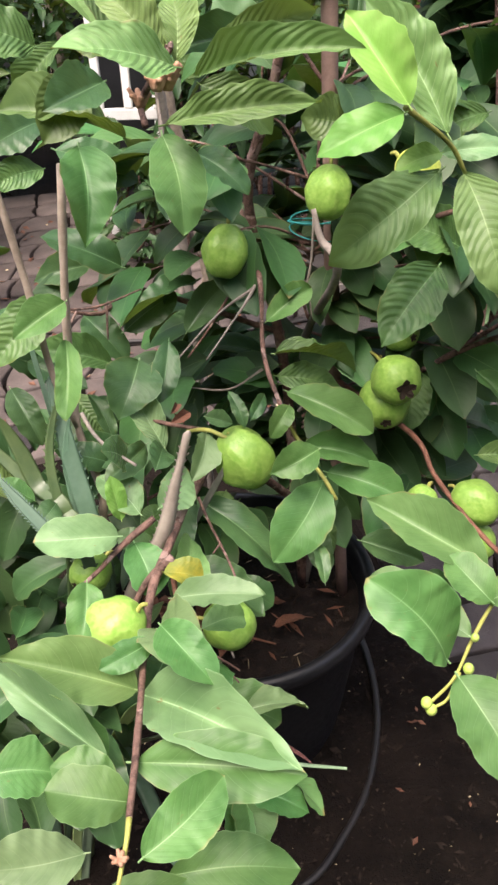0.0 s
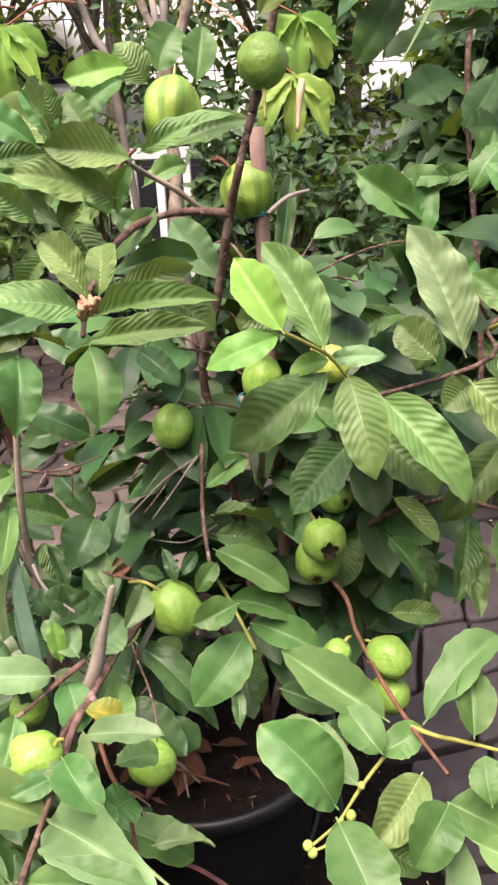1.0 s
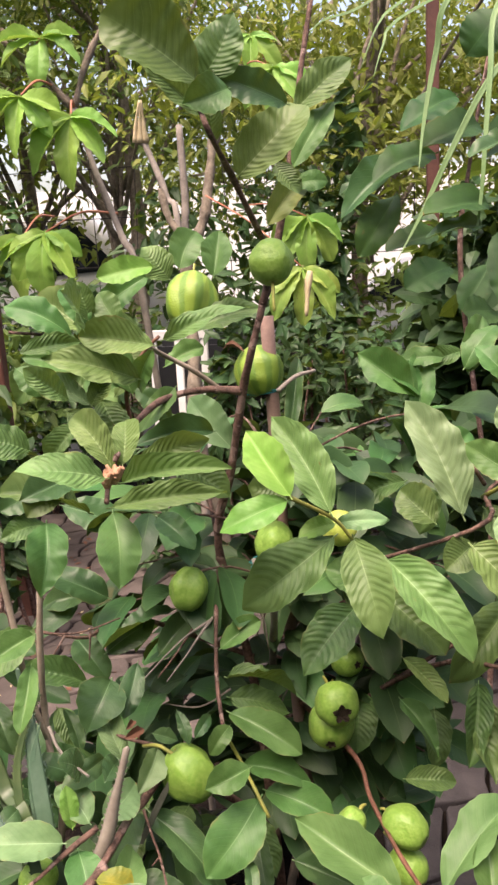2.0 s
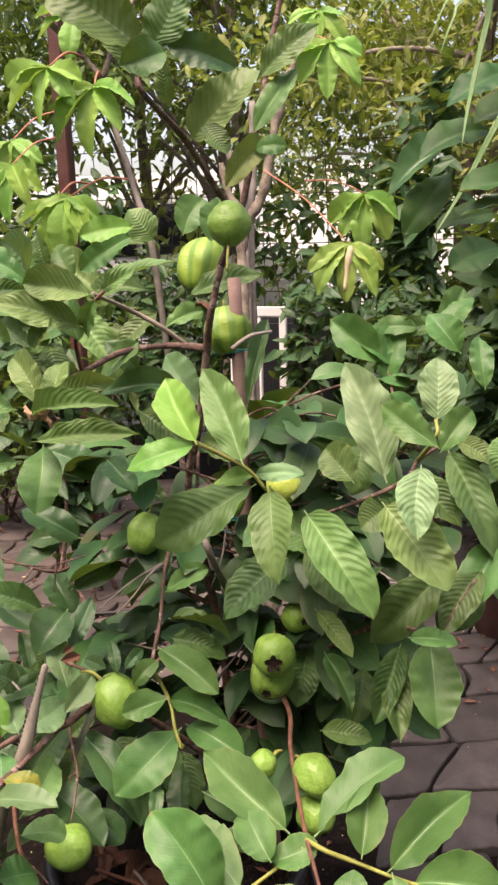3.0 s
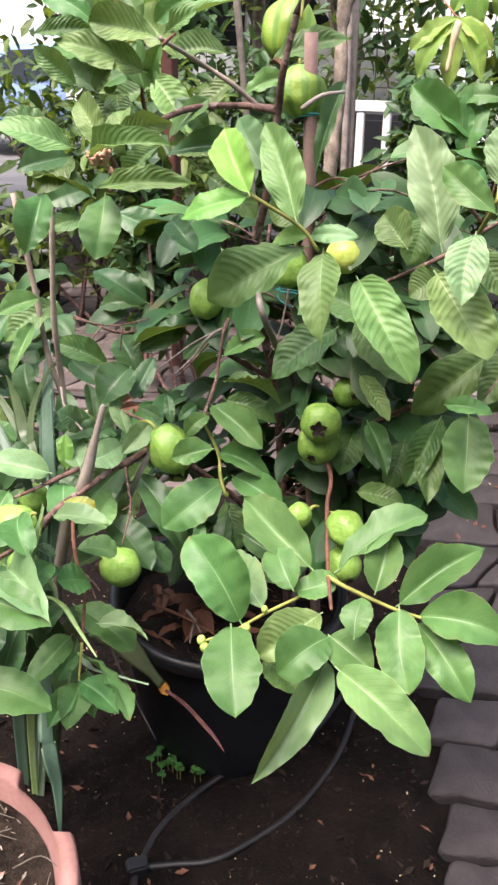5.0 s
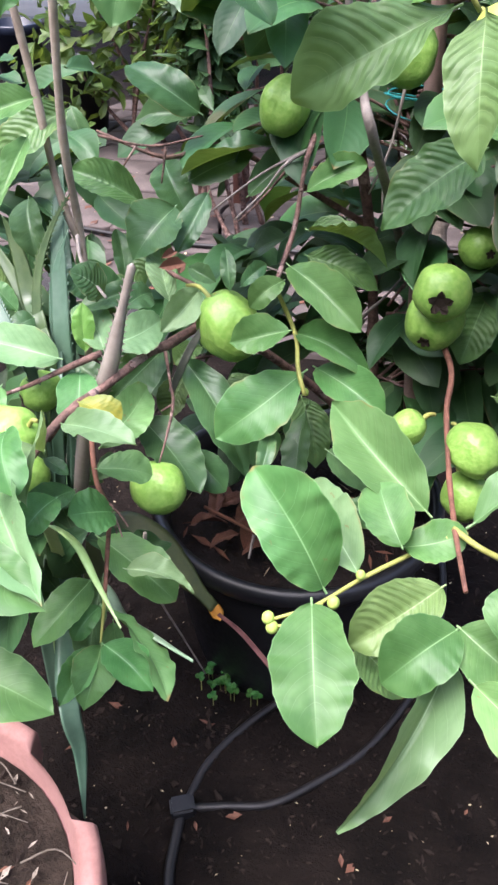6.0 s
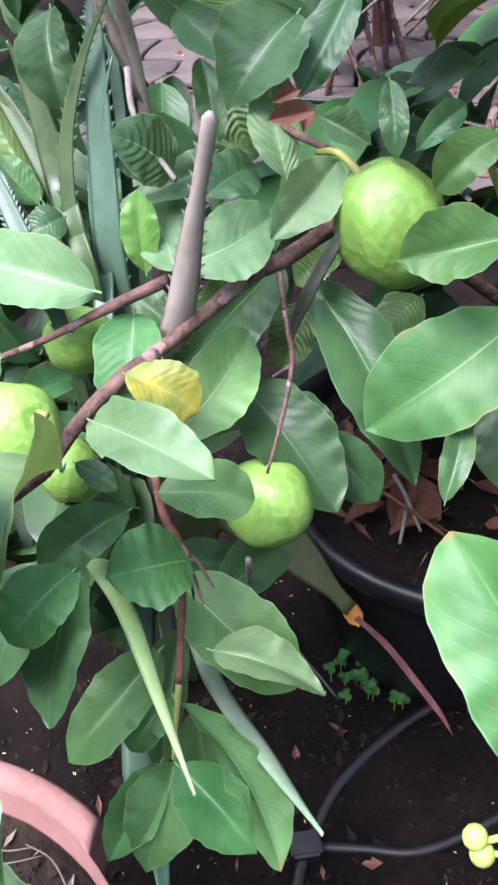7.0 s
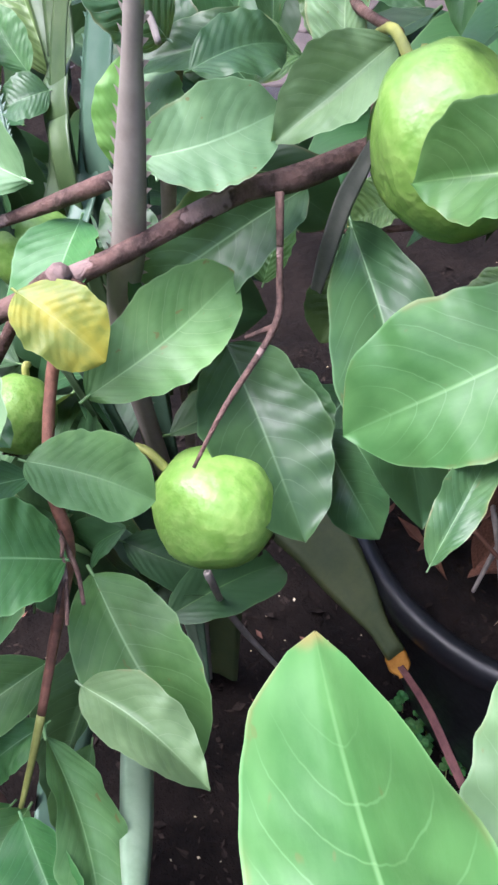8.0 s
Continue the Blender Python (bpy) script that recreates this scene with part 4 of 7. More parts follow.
for c, r in (((0.357, 0.722, 0.754), 0.0058), ((0.362, 0.720, 0.746), 0.0058), ((0.404, 0.757, 0.763), 0.0058), ((0.382, 0.791, 0.803), 0.0045), ((0.416, 0.790, 0.773), 0.0045), ((0.264, 1.000, 0.800), 0.0040)):
    bm = bmesh.new()
    bmesh.ops.create_uvsphere(bm, u_segments=12, v_segments=8, radius=r, matrix=Matrix.Diagonal((1, 1, 1.2, 1)))
    bud = part("flower_bud", smooth(bm), BUD)
    bud.location = c
    under(bud, guava_tree)
for c in ((0.116, 0.922, 1.296), (0.127, 0.927, 1.301), (0.084, 1.025, 1.262), (0.124, 0.930, 1.295), (0.094, 0.510, 0.843)):
    bm = bmesh.new()
    big = 0.9 if c[2] < 1.0 else 1.5
    for k in range(7):
        a = 1.9 * k
        tube([(0, 0, 0), (0.0035 * big * math.cos(a), 0.0035 * big * math.sin(a), 0.005 * big), (0.007 * big * math.cos(a), 0.007 * big * math.sin(a), (0.008 + 0.004 * math.sin(3 * k)) * big)], 0.0034 * big, 0.0014 * big, 6, 0.3, 3, bm=bm)
    bud = part("leaf_bud", bm, PINKBUD)
    bud.location = c
    under(bud, guava_tree)

# dried curled leaves that still hang on the twigs
leaf(guava_tree, (0.106, 1.011, 0.919), (0.086, 0.986, 0.920), 0.013, (0.3, -0.6, 0.7), DEADLEAF, 2)
leaf(guava_tree, (0.093, 1.014, 0.929), (0.087, 0.991, 0.929), 0.009, (0.3, -0.6, 0.7), DEADLEAF, 2)
leaf(guava_tree, (0.087, 1.031, 0.902), (0.099, 1.007, 0.905), 0.011, (0.3, -0.6, 0.7), DEADLEAF, 2)
leaf(guava_tree, (0.207, 1.292, 1.406), (0.241, 1.271, 1.400), 0.016, (0.3, -0.6, 0.7), DEADLEAF, 2)
# leaves, twig by twig
leaf(guava_tree, (0.386, 0.777, 0.754), (0.301, 0.802, 0.848), 0.070, (0.45, -0.60, 0.60), GREEN, 9)
leaf(guava_tree, (0.002, 1.574, 1.418), (-0.118, 1.556, 1.409), 0.061, (0.06, -0.73, 0.68), DARK)
leaf(guava_tree, (0.095, 1.580, 1.405), (0.239, 1.615, 1.443), 0.059, (0.00, -0.74, 0.67), DARK)
leaf(guava_tree, (-0.013, 1.615, 1.509), (-0.083, 1.611, 1.519), 0.033, (0.14, -0.73, 0.67), DARK)
leaf(guava_tree, (-0.088, 1.559, 1.408), (-0.198, 1.585, 1.492), 0.065, (0.28, -0.75, 0.60), PALE)
leaf(guava_tree, (-0.137, 1.535, 1.371), (-0.041, 1.498, 1.266), 0.069, (0.32, -0.77, 0.56), PALE)
leaf(guava_tree, (0.029, 1.557, 1.374), (-0.041, 1.512, 1.295), 0.051, (-0.06, -0.84, 0.54), DARK)
leaf(guava_tree, (-0.095, 1.486, 1.255), (-0.158, 1.447, 1.187), 0.039, (-0.04, -0.85, 0.53), DARK)
leaf(guava_tree, (0.051, 1.547, 1.346), (0.124, 1.571, 1.378), 0.039, (-0.04, -0.76, 0.65), GREEN)
leaf(guava_tree, (-0.139, 1.528, 1.355), (-0.227, 1.490, 1.296), 0.059, (-0.03, -0.81, 0.58), DARK)
leaf(guava_tree, (0.003, 1.490, 1.237), (-0.080, 1.488, 1.254), 0.045, (0.16, -0.69, 0.71), DARK)
leaf(guava_tree, (0.095, 1.481, 1.193), (0.051, 1.507, 1.262), 0.043, (0.25, -0.84, 0.49), DARK)
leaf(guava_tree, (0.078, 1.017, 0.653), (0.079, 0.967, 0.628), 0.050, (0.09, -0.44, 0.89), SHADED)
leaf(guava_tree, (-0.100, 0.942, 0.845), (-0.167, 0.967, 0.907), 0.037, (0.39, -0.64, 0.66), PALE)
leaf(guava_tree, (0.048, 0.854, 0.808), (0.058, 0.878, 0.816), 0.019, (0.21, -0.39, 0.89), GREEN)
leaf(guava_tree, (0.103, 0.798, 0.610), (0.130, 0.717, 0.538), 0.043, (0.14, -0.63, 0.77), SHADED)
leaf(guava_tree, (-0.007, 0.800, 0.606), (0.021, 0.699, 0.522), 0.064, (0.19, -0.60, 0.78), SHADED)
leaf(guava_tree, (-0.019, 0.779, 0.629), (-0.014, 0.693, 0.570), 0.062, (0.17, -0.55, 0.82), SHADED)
leaf(guava_tree, (0.055, 0.970, 0.752), (0.046, 1.007, 0.783), 0.035, (0.13, -0.61, 0.78), DARK)
leaf(guava_tree, (0.149, 0.753, 0.603), (0.183, 0.716, 0.556), 0.032, (0.23, -0.68, 0.70), MID)
leaf(guava_tree, (0.070, 1.051, 0.739), (0.072, 0.996, 0.702), 0.037, (0.10, -0.55, 0.83), DARK)
leaf(guava_tree, (0.093, 1.058, 0.782), (0.074, 1.021, 0.772), 0.031, (0.22, -0.36, 0.91), DARK)
leaf(guava_tree, (0.133, 1.124, 0.713), (0.117, 1.075, 0.693), 0.043, (0.11, -0.41, 0.91), DARK)
leaf(guava_tree, (0.090, 0.601, 0.831), (0.234, 0.587, 0.835), 0.058, (-0.07, -0.53, 0.84), GREEN)
leaf(guava_tree, (0.112, 0.565, 0.720), (0.228, 0.576, 0.713), 0.058, (0.09, -0.48, 0.87), GREEN)
leaf(guava_tree, (0.083, 0.695, 0.799), (0.232, 0.586, 0.840), 0.066, (-0.42, -0.25, 0.87), DUSTY)
leaf(guava_tree, (0.091, 0.757, 0.820), (0.161, 0.658, 0.855), 0.056, (-0.42, 0.02, 0.91), DUSTY)
leaf(guava_tree, (0.143, 0.837, 1.326), (0.067, 0.782, 1.349), 0.043, (0.59, -0.60, 0.54), PALE)
leaf(guava_tree, (0.156, 0.857, 1.315), (0.281, 0.829, 1.335), 0.030, (-0.27, -0.76, 0.59), PALE)
leaf(guava_tree, (0.121, 0.919, 1.267), (0.255, 0.938, 1.277), 0.033, (0.06, -0.79, 0.61), PALE)
leaf(guava_tree, (0.114, 0.943, 1.253), (0.134, 0.878, 1.183), 0.052, (0.21, -0.68, 0.70), GREEN)
leaf(guava_tree, (0.049, 0.895, 1.257), (0.057, 0.836, 1.190), 0.047, (0.31, -0.70, 0.65), GREEN)
leaf(guava_tree, (0.076, 0.969, 1.245), (-0.031, 0.949, 1.277), 0.038, (0.30, -0.12, 0.95), DARK)
leaf(guava_tree, (0.213, 1.281, 1.245), (0.140, 1.323, 1.324), 0.060, (0.14, -0.82, 0.55), DUSTY)
leaf(guava_tree, (0.329, 0.930, 1.274), (0.276, 0.975, 1.342), 0.048, (0.06, -0.81, 0.58), LIME)
leaf(guava_tree, (0.373, 0.978, 1.238), (0.299, 1.052, 1.344), 0.054, (0.03, -0.81, 0.58), PALE)
leaf(guava_tree, (0.325, 0.930, 1.268), (0.250, 0.901, 1.241), 0.041, (0.08, -0.78, 0.63), LIME)
leaf(guava_tree, (0.377, 1.016, 1.211), (0.331, 1.004, 1.197), 0.027, (0.01, -0.77, 0.64), LIME)
leaf(guava_tree, (0.377, 1.025, 1.208), (0.445, 1.024, 1.212), 0.027, (-0.04, -0.77, 0.64), DUSTY)
leaf(guava_tree, (0.375, 1.010, 1.195), (0.264, 0.943, 1.129), 0.062, (0.04, -0.74, 0.67), PALE)
leaf(guava_tree, (0.400, 1.014, 1.191), (0.432, 0.926, 1.099), 0.058, (-0.04, -0.73, 0.68), PALE)
leaf(guava_tree, (0.399, 1.089, 1.063), (0.329, 1.019, 0.996), 0.067, (0.00, -0.69, 0.72), DARK)
leaf(guava_tree, (0.480, 1.282, 1.187), (0.385, 1.258, 1.150), 0.046, (-0.05, -0.78, 0.62), DARK)
leaf(guava_tree, (0.199, 1.131, 0.978), (0.256, 1.168, 1.006), 0.034, (0.10, -0.69, 0.72), GREEN)
leaf(guava_tree, (0.208, 1.119, 0.937), (0.311, 1.107, 0.916), 0.036, (0.21, 0.05, 0.98), DARK)
leaf(guava_tree, (0.223, 1.037, 0.930), (0.324, 1.001, 0.892), 0.044, (0.07, -0.62, 0.78), GREEN)
leaf(guava_tree, (0.239, 1.026, 0.856), (0.337, 1.010, 0.837), 0.038, (0.05, -0.60, 0.80), GREEN)
leaf(guava_tree, (0.258, 0.965, 0.895), (0.202, 0.937, 0.880), 0.040, (0.11, -0.59, 0.80), GREEN)
leaf(guava_tree, (0.271, 1.011, 0.828), (0.364, 0.985, 0.806), 0.047, (0.03, -0.58, 0.82), GREEN)
leaf(guava_tree, (0.266, 0.987, 0.834), (0.204, 0.898, 0.781), 0.066, (0.09, -0.55, 0.83), GREEN)
leaf(guava_tree, (0.109, 0.992, 0.803), (0.228, 0.924, 0.717), 0.056, (0.53, -0.53, 0.66), SHADED)
leaf(guava_tree, (0.446, 0.882, 0.788), (0.315, 0.952, 0.831), 0.064, (-0.01, -0.55, 0.84), MID)
leaf(guava_tree, (0.440, 0.828, 0.787), (0.398, 0.874, 0.812), 0.048, (-0.04, -0.51, 0.86), GREEN)
leaf(guava_tree, (0.439, 0.841, 0.774), (0.490, 0.866, 0.793), 0.041, (-0.07, -0.51, 0.86), GREEN)
leaf(guava_tree, (0.413, 0.793, 0.770), (0.316, 0.892, 0.759), 0.055, (-0.25, -0.14, 0.96), DUSTY)
leaf(guava_tree, (0.390, 0.741, 0.770), (0.442, 0.641, 0.727), 0.070, (-0.04, -0.41, 0.91), GREEN)
leaf(guava_tree, (0.075, 0.697, 0.805), (-0.044, 0.686, 0.863), 0.060, (0.43, -0.45, 0.79), MID)
leaf(guava_tree, (0.113, 0.504, 0.860), (0.169, 0.564, 0.870), 0.044, (0.21, -0.35, 0.91), GREEN)
leaf(guava_tree, (0.091, 0.566, 0.830), (0.025, 0.564, 0.848), 0.048, (0.27, -0.35, 0.90), GREEN)
leaf(guava_tree, (0.051, 0.548, 0.707), (0.141, 0.548, 0.688), 0.049, (0.20, -0.30, 0.93), GREEN)
leaf(guava_tree, (0.105, 0.777, 0.846), (0.199, 0.767, 0.859), 0.036, (-0.16, -0.34, 0.93), DUSTY, 3)
leaf(guava_tree, (0.131, 0.786, 0.793), (0.172, 0.821, 0.774), 0.035, (0.49, -0.12, 0.86), MID)
leaf(guava_tree, (0.051, 0.872, 0.837), (0.077, 0.825, 0.801), 0.047, (0.22, -0.50, 0.84), GREEN)
leaf(guava_tree, (0.039, 0.856, 0.860), (-0.046, 0.832, 0.873), 0.049, (0.27, -0.51, 0.81), DUSTY)
leaf(guava_tree, (0.052, 0.916, 0.842), (0.002, 0.943, 0.876), 0.044, (0.24, -0.55, 0.80), DUSTY)
leaf(guava_tree, (0.079, 0.895, 0.867), (0.106, 0.956, 0.875), 0.046, (0.60, -0.36, 0.71), DUSTY)
leaf(guava_tree, (0.125, 1.006, 0.892), (0.110, 0.945, 0.864), 0.037, (0.55, -0.46, 0.70), DUSTY)
leaf(guava_tree, (0.035, 1.105, 0.939), (0.014, 1.038, 0.892), 0.072, (0.23, -0.62, 0.75), SHADED)
leaf(guava_tree, (0.069, 1.028, 0.856), (0.024, 1.080, 0.910), 0.037, (0.21, -0.60, 0.77), PALEST)
leaf(guava_tree, (0.073, 1.122, 0.958), (0.064, 1.057, 0.904), 0.037, (0.20, -0.63, 0.75), SHADED)
leaf(guava_tree, (0.032, 0.994, 0.854), (-0.041, 0.996, 0.879), 0.042, (0.25, -0.57, 0.78), SHADED)
leaf(guava_tree, (0.008, 0.897, 1.075), (0.013, 0.834, 1.022), 0.026, (0.30, -0.60, 0.74), GREEN)
leaf(guava_tree, (0.008, 0.915, 1.107), (-0.035, 0.872, 1.089), 0.037, (0.32, -0.63, 0.71), GREEN)
leaf(guava_tree, (0.017, 0.789, 0.857), (0.018, 0.736, 0.828), 0.038, (0.27, -0.47, 0.84), GREEN)
leaf(guava_tree, (0.091, 0.725, 0.842), (0.044, 0.693, 0.838), 0.030, (0.24, -0.44, 0.86), GREEN)
leaf(guava_tree, (-0.021, 0.685, 0.795), (0.049, 0.653, 0.760), 0.035, (0.27, -0.39, 0.88), GREEN)
leaf(guava_tree, (0.045, 1.333, 1.127), (0.121, 1.302, 1.069), 0.040, (0.18, -0.75, 0.64), SHADED)
leaf(guava_tree, (0.003, 1.189, 0.939), (0.072, 1.243, 0.970), 0.052, (0.21, -0.67, 0.71), SHADED)
leaf(guava_tree, (0.087, 1.200, 0.931), (0.137, 1.257, 0.974), 0.042, (0.16, -0.68, 0.71), SHADED)
leaf(guava_tree, (0.541, 1.074, 1.200), (0.473, 1.155, 1.341), 0.065, (0.17, -0.82, 0.55), PALEST, 2)
leaf(guava_tree, (0.500, 1.361, 1.310), (0.411, 1.383, 1.379), 0.060, (0.18, -0.85, 0.50), GREEN)
leaf(guava_tree, (0.510, 1.357, 1.276), (0.516, 1.413, 1.369), 0.048, (0.14, -0.85, 0.51), GREEN)
leaf(guava_tree, (0.607, 1.071, 1.281), (0.602, 1.116, 1.355), 0.052, (0.11, -0.84, 0.53), PALEST)
leaf(guava_tree, (0.610, 1.022, 1.257), (0.539, 1.042, 1.304), 0.039, (0.13, -0.82, 0.55), GREEN)
leaf(guava_tree, (0.615, 1.034, 1.249), (0.649, 1.069, 1.295), 0.035, (0.09, -0.83, 0.56), GREEN)
leaf(guava_tree, (0.592, 1.014, 1.231), (0.594, 0.957, 1.157), 0.050, (0.12, -0.79, 0.61), PALEST)
leaf(guava_tree, (0.547, 1.030, 1.174), (0.631, 0.972, 1.090), 0.071, (0.12, -0.76, 0.64), PALE)
leaf(guava_tree, (0.581, 1.147, 1.185), (0.642, 1.108, 1.125), 0.047, (0.09, -0.79, 0.61), DARK)
leaf(guava_tree, (0.619, 1.185, 1.209), (0.685, 1.096, 1.087), 0.058, (0.07, -0.79, 0.62), PALE)
leaf(guava_tree, (0.443, 1.041, 1.151), (0.542, 0.971, 1.044), 0.067, (0.18, -0.74, 0.65), PALE)
leaf(guava_tree, (0.460, 1.021, 1.023), (0.513, 0.989, 0.978), 0.027, (0.18, -0.70, 0.69), PALE)
leaf(guava_tree, (0.459, 1.086, 0.925), (0.506, 1.036, 0.868), 0.034, (0.16, -0.67, 0.72), GREEN)
leaf(guava_tree, (0.607, 1.062, 0.973), (0.624, 0.982, 0.894), 0.067, (0.09, -0.69, 0.72), GREEN)
leaf(guava_tree, (0.564, 1.088, 0.943), (0.576, 0.997, 0.857), 0.046, (0.11, -0.67, 0.73), DARK)
leaf(guava_tree, (0.565, 1.084, 0.951), (0.541, 1.001, 0.877), 0.039, (0.12, -0.68, 0.72), DARK)
leaf(guava_tree, (0.586, 0.987, 1.016), (0.645, 0.991, 1.012), 0.027, (0.09, -0.71, 0.70), GREEN)
leaf(guava_tree, (0.668, 1.079, 1.074), (0.623, 1.014, 1.007), 0.047, (0.07, -0.74, 0.67), DARK)
leaf(guava_tree, (0.494, 0.854, 0.815), (0.586, 0.946, 0.872), 0.053, (-0.35, -0.21, 0.91), MID)
leaf(guava_tree, (0.548, 0.842, 0.805), (0.547, 0.910, 0.858), 0.049, (0.13, -0.60, 0.79), GREEN)
leaf(guava_tree, (0.584, 0.825, 0.809), (0.668, 0.908, 0.865), 0.053, (0.08, -0.61, 0.79), GREEN)
leaf(guava_tree, (0.612, 0.811, 0.808), (0.723, 0.816, 0.804), 0.058, (0.05, -0.58, 0.81), GREEN)
leaf(guava_tree, (0.588, 0.803, 0.817), (0.624, 0.725, 0.761), 0.057, (0.10, -0.55, 0.83), GREEN)
leaf(guava_tree, (0.609, 0.816, 0.793), (0.691, 0.757, 0.747), 0.051, (0.06, -0.55, 0.83), GREEN)
leaf(guava_tree, (0.539, 0.726, 0.766), (0.661, 0.680, 0.724), 0.060, (0.10, -0.51, 0.85), MID)
leaf(guava_tree, (0.510, 0.768, 0.736), (0.471, 0.622, 0.654), 0.048, (0.38, -0.53, 0.76), DUSTY, 2)
leaf(guava_tree, (0.513, 0.767, 0.778), (0.575, 0.751, 0.757), 0.056, (0.14, -0.55, 0.83), GREEN)
leaf(guava_tree, (0.511, 0.765, 0.777), (0.470, 0.702, 0.754), 0.058, (0.23, -0.46, 0.86), GREEN)
leaf(guava_tree, (0.551, 0.737, 0.811), (0.548, 0.778, 0.840), 0.038, (0.14, -0.56, 0.82), GREEN)
leaf(guava_tree, (0.485, 0.810, 0.772), (0.428, 0.737, 0.739), 0.056, (0.19, -0.53, 0.83), PALE)
leaf(guava_tree, (0.429, 0.759, 0.718), (0.483, 0.741, 0.695), 0.041, (0.19, -0.50, 0.84), DARK)
leaf(guava_tree, (0.102, 0.830, 0.782), (0.105, 0.921, 0.807), 0.047, (0.54, -0.24, 0.81), MID)
leaf(guava_tree, (0.143, 0.710, 0.817), (0.140, 0.665, 0.810), 0.033, (0.40, -0.18, 0.90), GREEN)
leaf(guava_tree, (0.125, 0.755, 0.657), (0.111, 0.669, 0.630), 0.044, (0.35, -0.33, 0.88), GREEN)
leaf(guava_tree, (0.172, 0.760, 0.692), (0.241, 0.780, 0.670), 0.034, (0.32, -0.04, 0.95), DUSTY)
leaf(guava_tree, (0.106, 0.799, 0.675), (0.211, 0.789, 0.633), 0.057, (0.36, -0.08, 0.93), GREEN)
leaf(guava_tree, (0.154, 0.735, 0.647), (0.257, 0.696, 0.599), 0.040, (0.51, 0.56, 0.65), MID)
leaf(guava_tree, (0.166, 0.710, 0.619), (0.184, 0.650, 0.593), 0.047, (0.31, -0.30, 0.90), GREEN)
leaf(guava_tree, (0.174, 0.706, 0.630), (0.240, 0.695, 0.605), 0.043, (0.29, -0.33, 0.90), GREEN)
leaf(guava_tree, (0.158, 0.704, 0.618), (0.160, 0.641, 0.596), 0.034, (0.32, -0.30, 0.90), GREEN)
leaf(guava_tree, (0.146, 0.739, 0.642), (0.140, 0.697, 0.628), 0.025, (0.33, -0.33, 0.88), GREEN)
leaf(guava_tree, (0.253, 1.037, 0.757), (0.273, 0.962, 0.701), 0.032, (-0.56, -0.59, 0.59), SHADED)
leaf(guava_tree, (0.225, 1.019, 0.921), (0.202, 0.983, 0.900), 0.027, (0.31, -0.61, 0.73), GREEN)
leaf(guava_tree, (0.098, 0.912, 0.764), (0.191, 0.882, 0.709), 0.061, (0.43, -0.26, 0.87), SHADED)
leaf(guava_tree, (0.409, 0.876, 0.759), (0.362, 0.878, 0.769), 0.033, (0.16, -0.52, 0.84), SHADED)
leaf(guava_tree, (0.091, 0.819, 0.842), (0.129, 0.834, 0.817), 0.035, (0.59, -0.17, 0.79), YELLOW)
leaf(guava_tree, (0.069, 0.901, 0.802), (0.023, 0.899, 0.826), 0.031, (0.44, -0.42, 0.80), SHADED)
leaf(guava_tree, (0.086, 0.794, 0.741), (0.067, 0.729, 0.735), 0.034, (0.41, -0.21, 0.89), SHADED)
leaf(guava_tree, (0.147, 0.782, 0.744), (0.127, 0.735, 0.768), 0.050, (0.58, 0.16, 0.80), GREEN)
leaf(guava_tree, (0.232, 1.043, 1.746), (0.134, 1.010, 1.818), 0.076, (0.48, -0.83, 0.27), DARK)
leaf(guava_tree, (0.226, 1.109, 1.757), (0.270, 1.118, 1.835), 0.061, (0.05, -1.00, 0.09), DARK)
leaf(guava_tree, (0.268, 1.049, 1.736), (0.218, 1.016, 1.717), 0.046, (0.44, -0.85, 0.30), GREEN)
leaf(guava_tree, (0.329, 1.145, 1.730), (0.244, 1.110, 1.762), 0.044, (0.42, -0.89, 0.17), SHADED)
leaf(guava_tree, (0.260, 1.159, 1.647), (0.354, 1.176, 1.731), 0.071, (-0.03, -0.97, 0.23), PALE)
leaf(guava_tree, (0.319, 1.039, 1.646), (0.347, 1.037, 1.612), 0.031, (0.37, -0.86, 0.36), DARK)
leaf(guava_tree, (0.293, 1.204, 1.584), (0.342, 1.252, 1.650), 0.040, (0.33, -0.86, 0.38), YELLOWING)
leaf(guava_tree, (0.087, 1.577, 1.526), (0.116, 1.616, 1.593), 0.064, (0.17, -0.88, 0.44), GREEN)
leaf(guava_tree, (0.159, 1.529, 1.510), (0.167, 1.571, 1.591), 0.057, (0.14, -0.89, 0.44), GREEN)
leaf(guava_tree, (0.333, 1.254, 1.737), (0.415, 1.278, 1.805), 0.050, (0.02, -0.95, 0.31), DARK)
leaf(guava_tree, (0.329, 1.230, 1.660), (0.387, 1.265, 1.748), 0.040, (0.04, -0.94, 0.35), GREEN)
leaf(guava_tree, (0.330, 1.230, 1.637), (0.377, 1.233, 1.639), 0.032, (0.04, -0.92, 0.39), GREEN)
leaf(guava_tree, (0.163, 1.012, 1.444), (0.077, 0.990, 1.461), 0.043, (0.31, -0.82, 0.47), PALE)
leaf(guava_tree, (0.176, 1.017, 1.450), (0.284, 1.011, 1.485), 0.033, (-0.18, -0.90, 0.40), PALE)
leaf(guava_tree, (0.116, 1.077, 1.412), (0.060, 1.039, 1.381), 0.046, (0.25, -0.80, 0.54), GREEN)
leaf(guava_tree, (0.055, 1.065, 1.414), (-0.022, 1.048, 1.432), 0.041, (0.30, -0.80, 0.52), GREEN)
leaf(guava_tree, (0.072, 1.047, 1.372), (0.015, 1.057, 1.416), 0.049, (0.28, -0.79, 0.54), PALE)
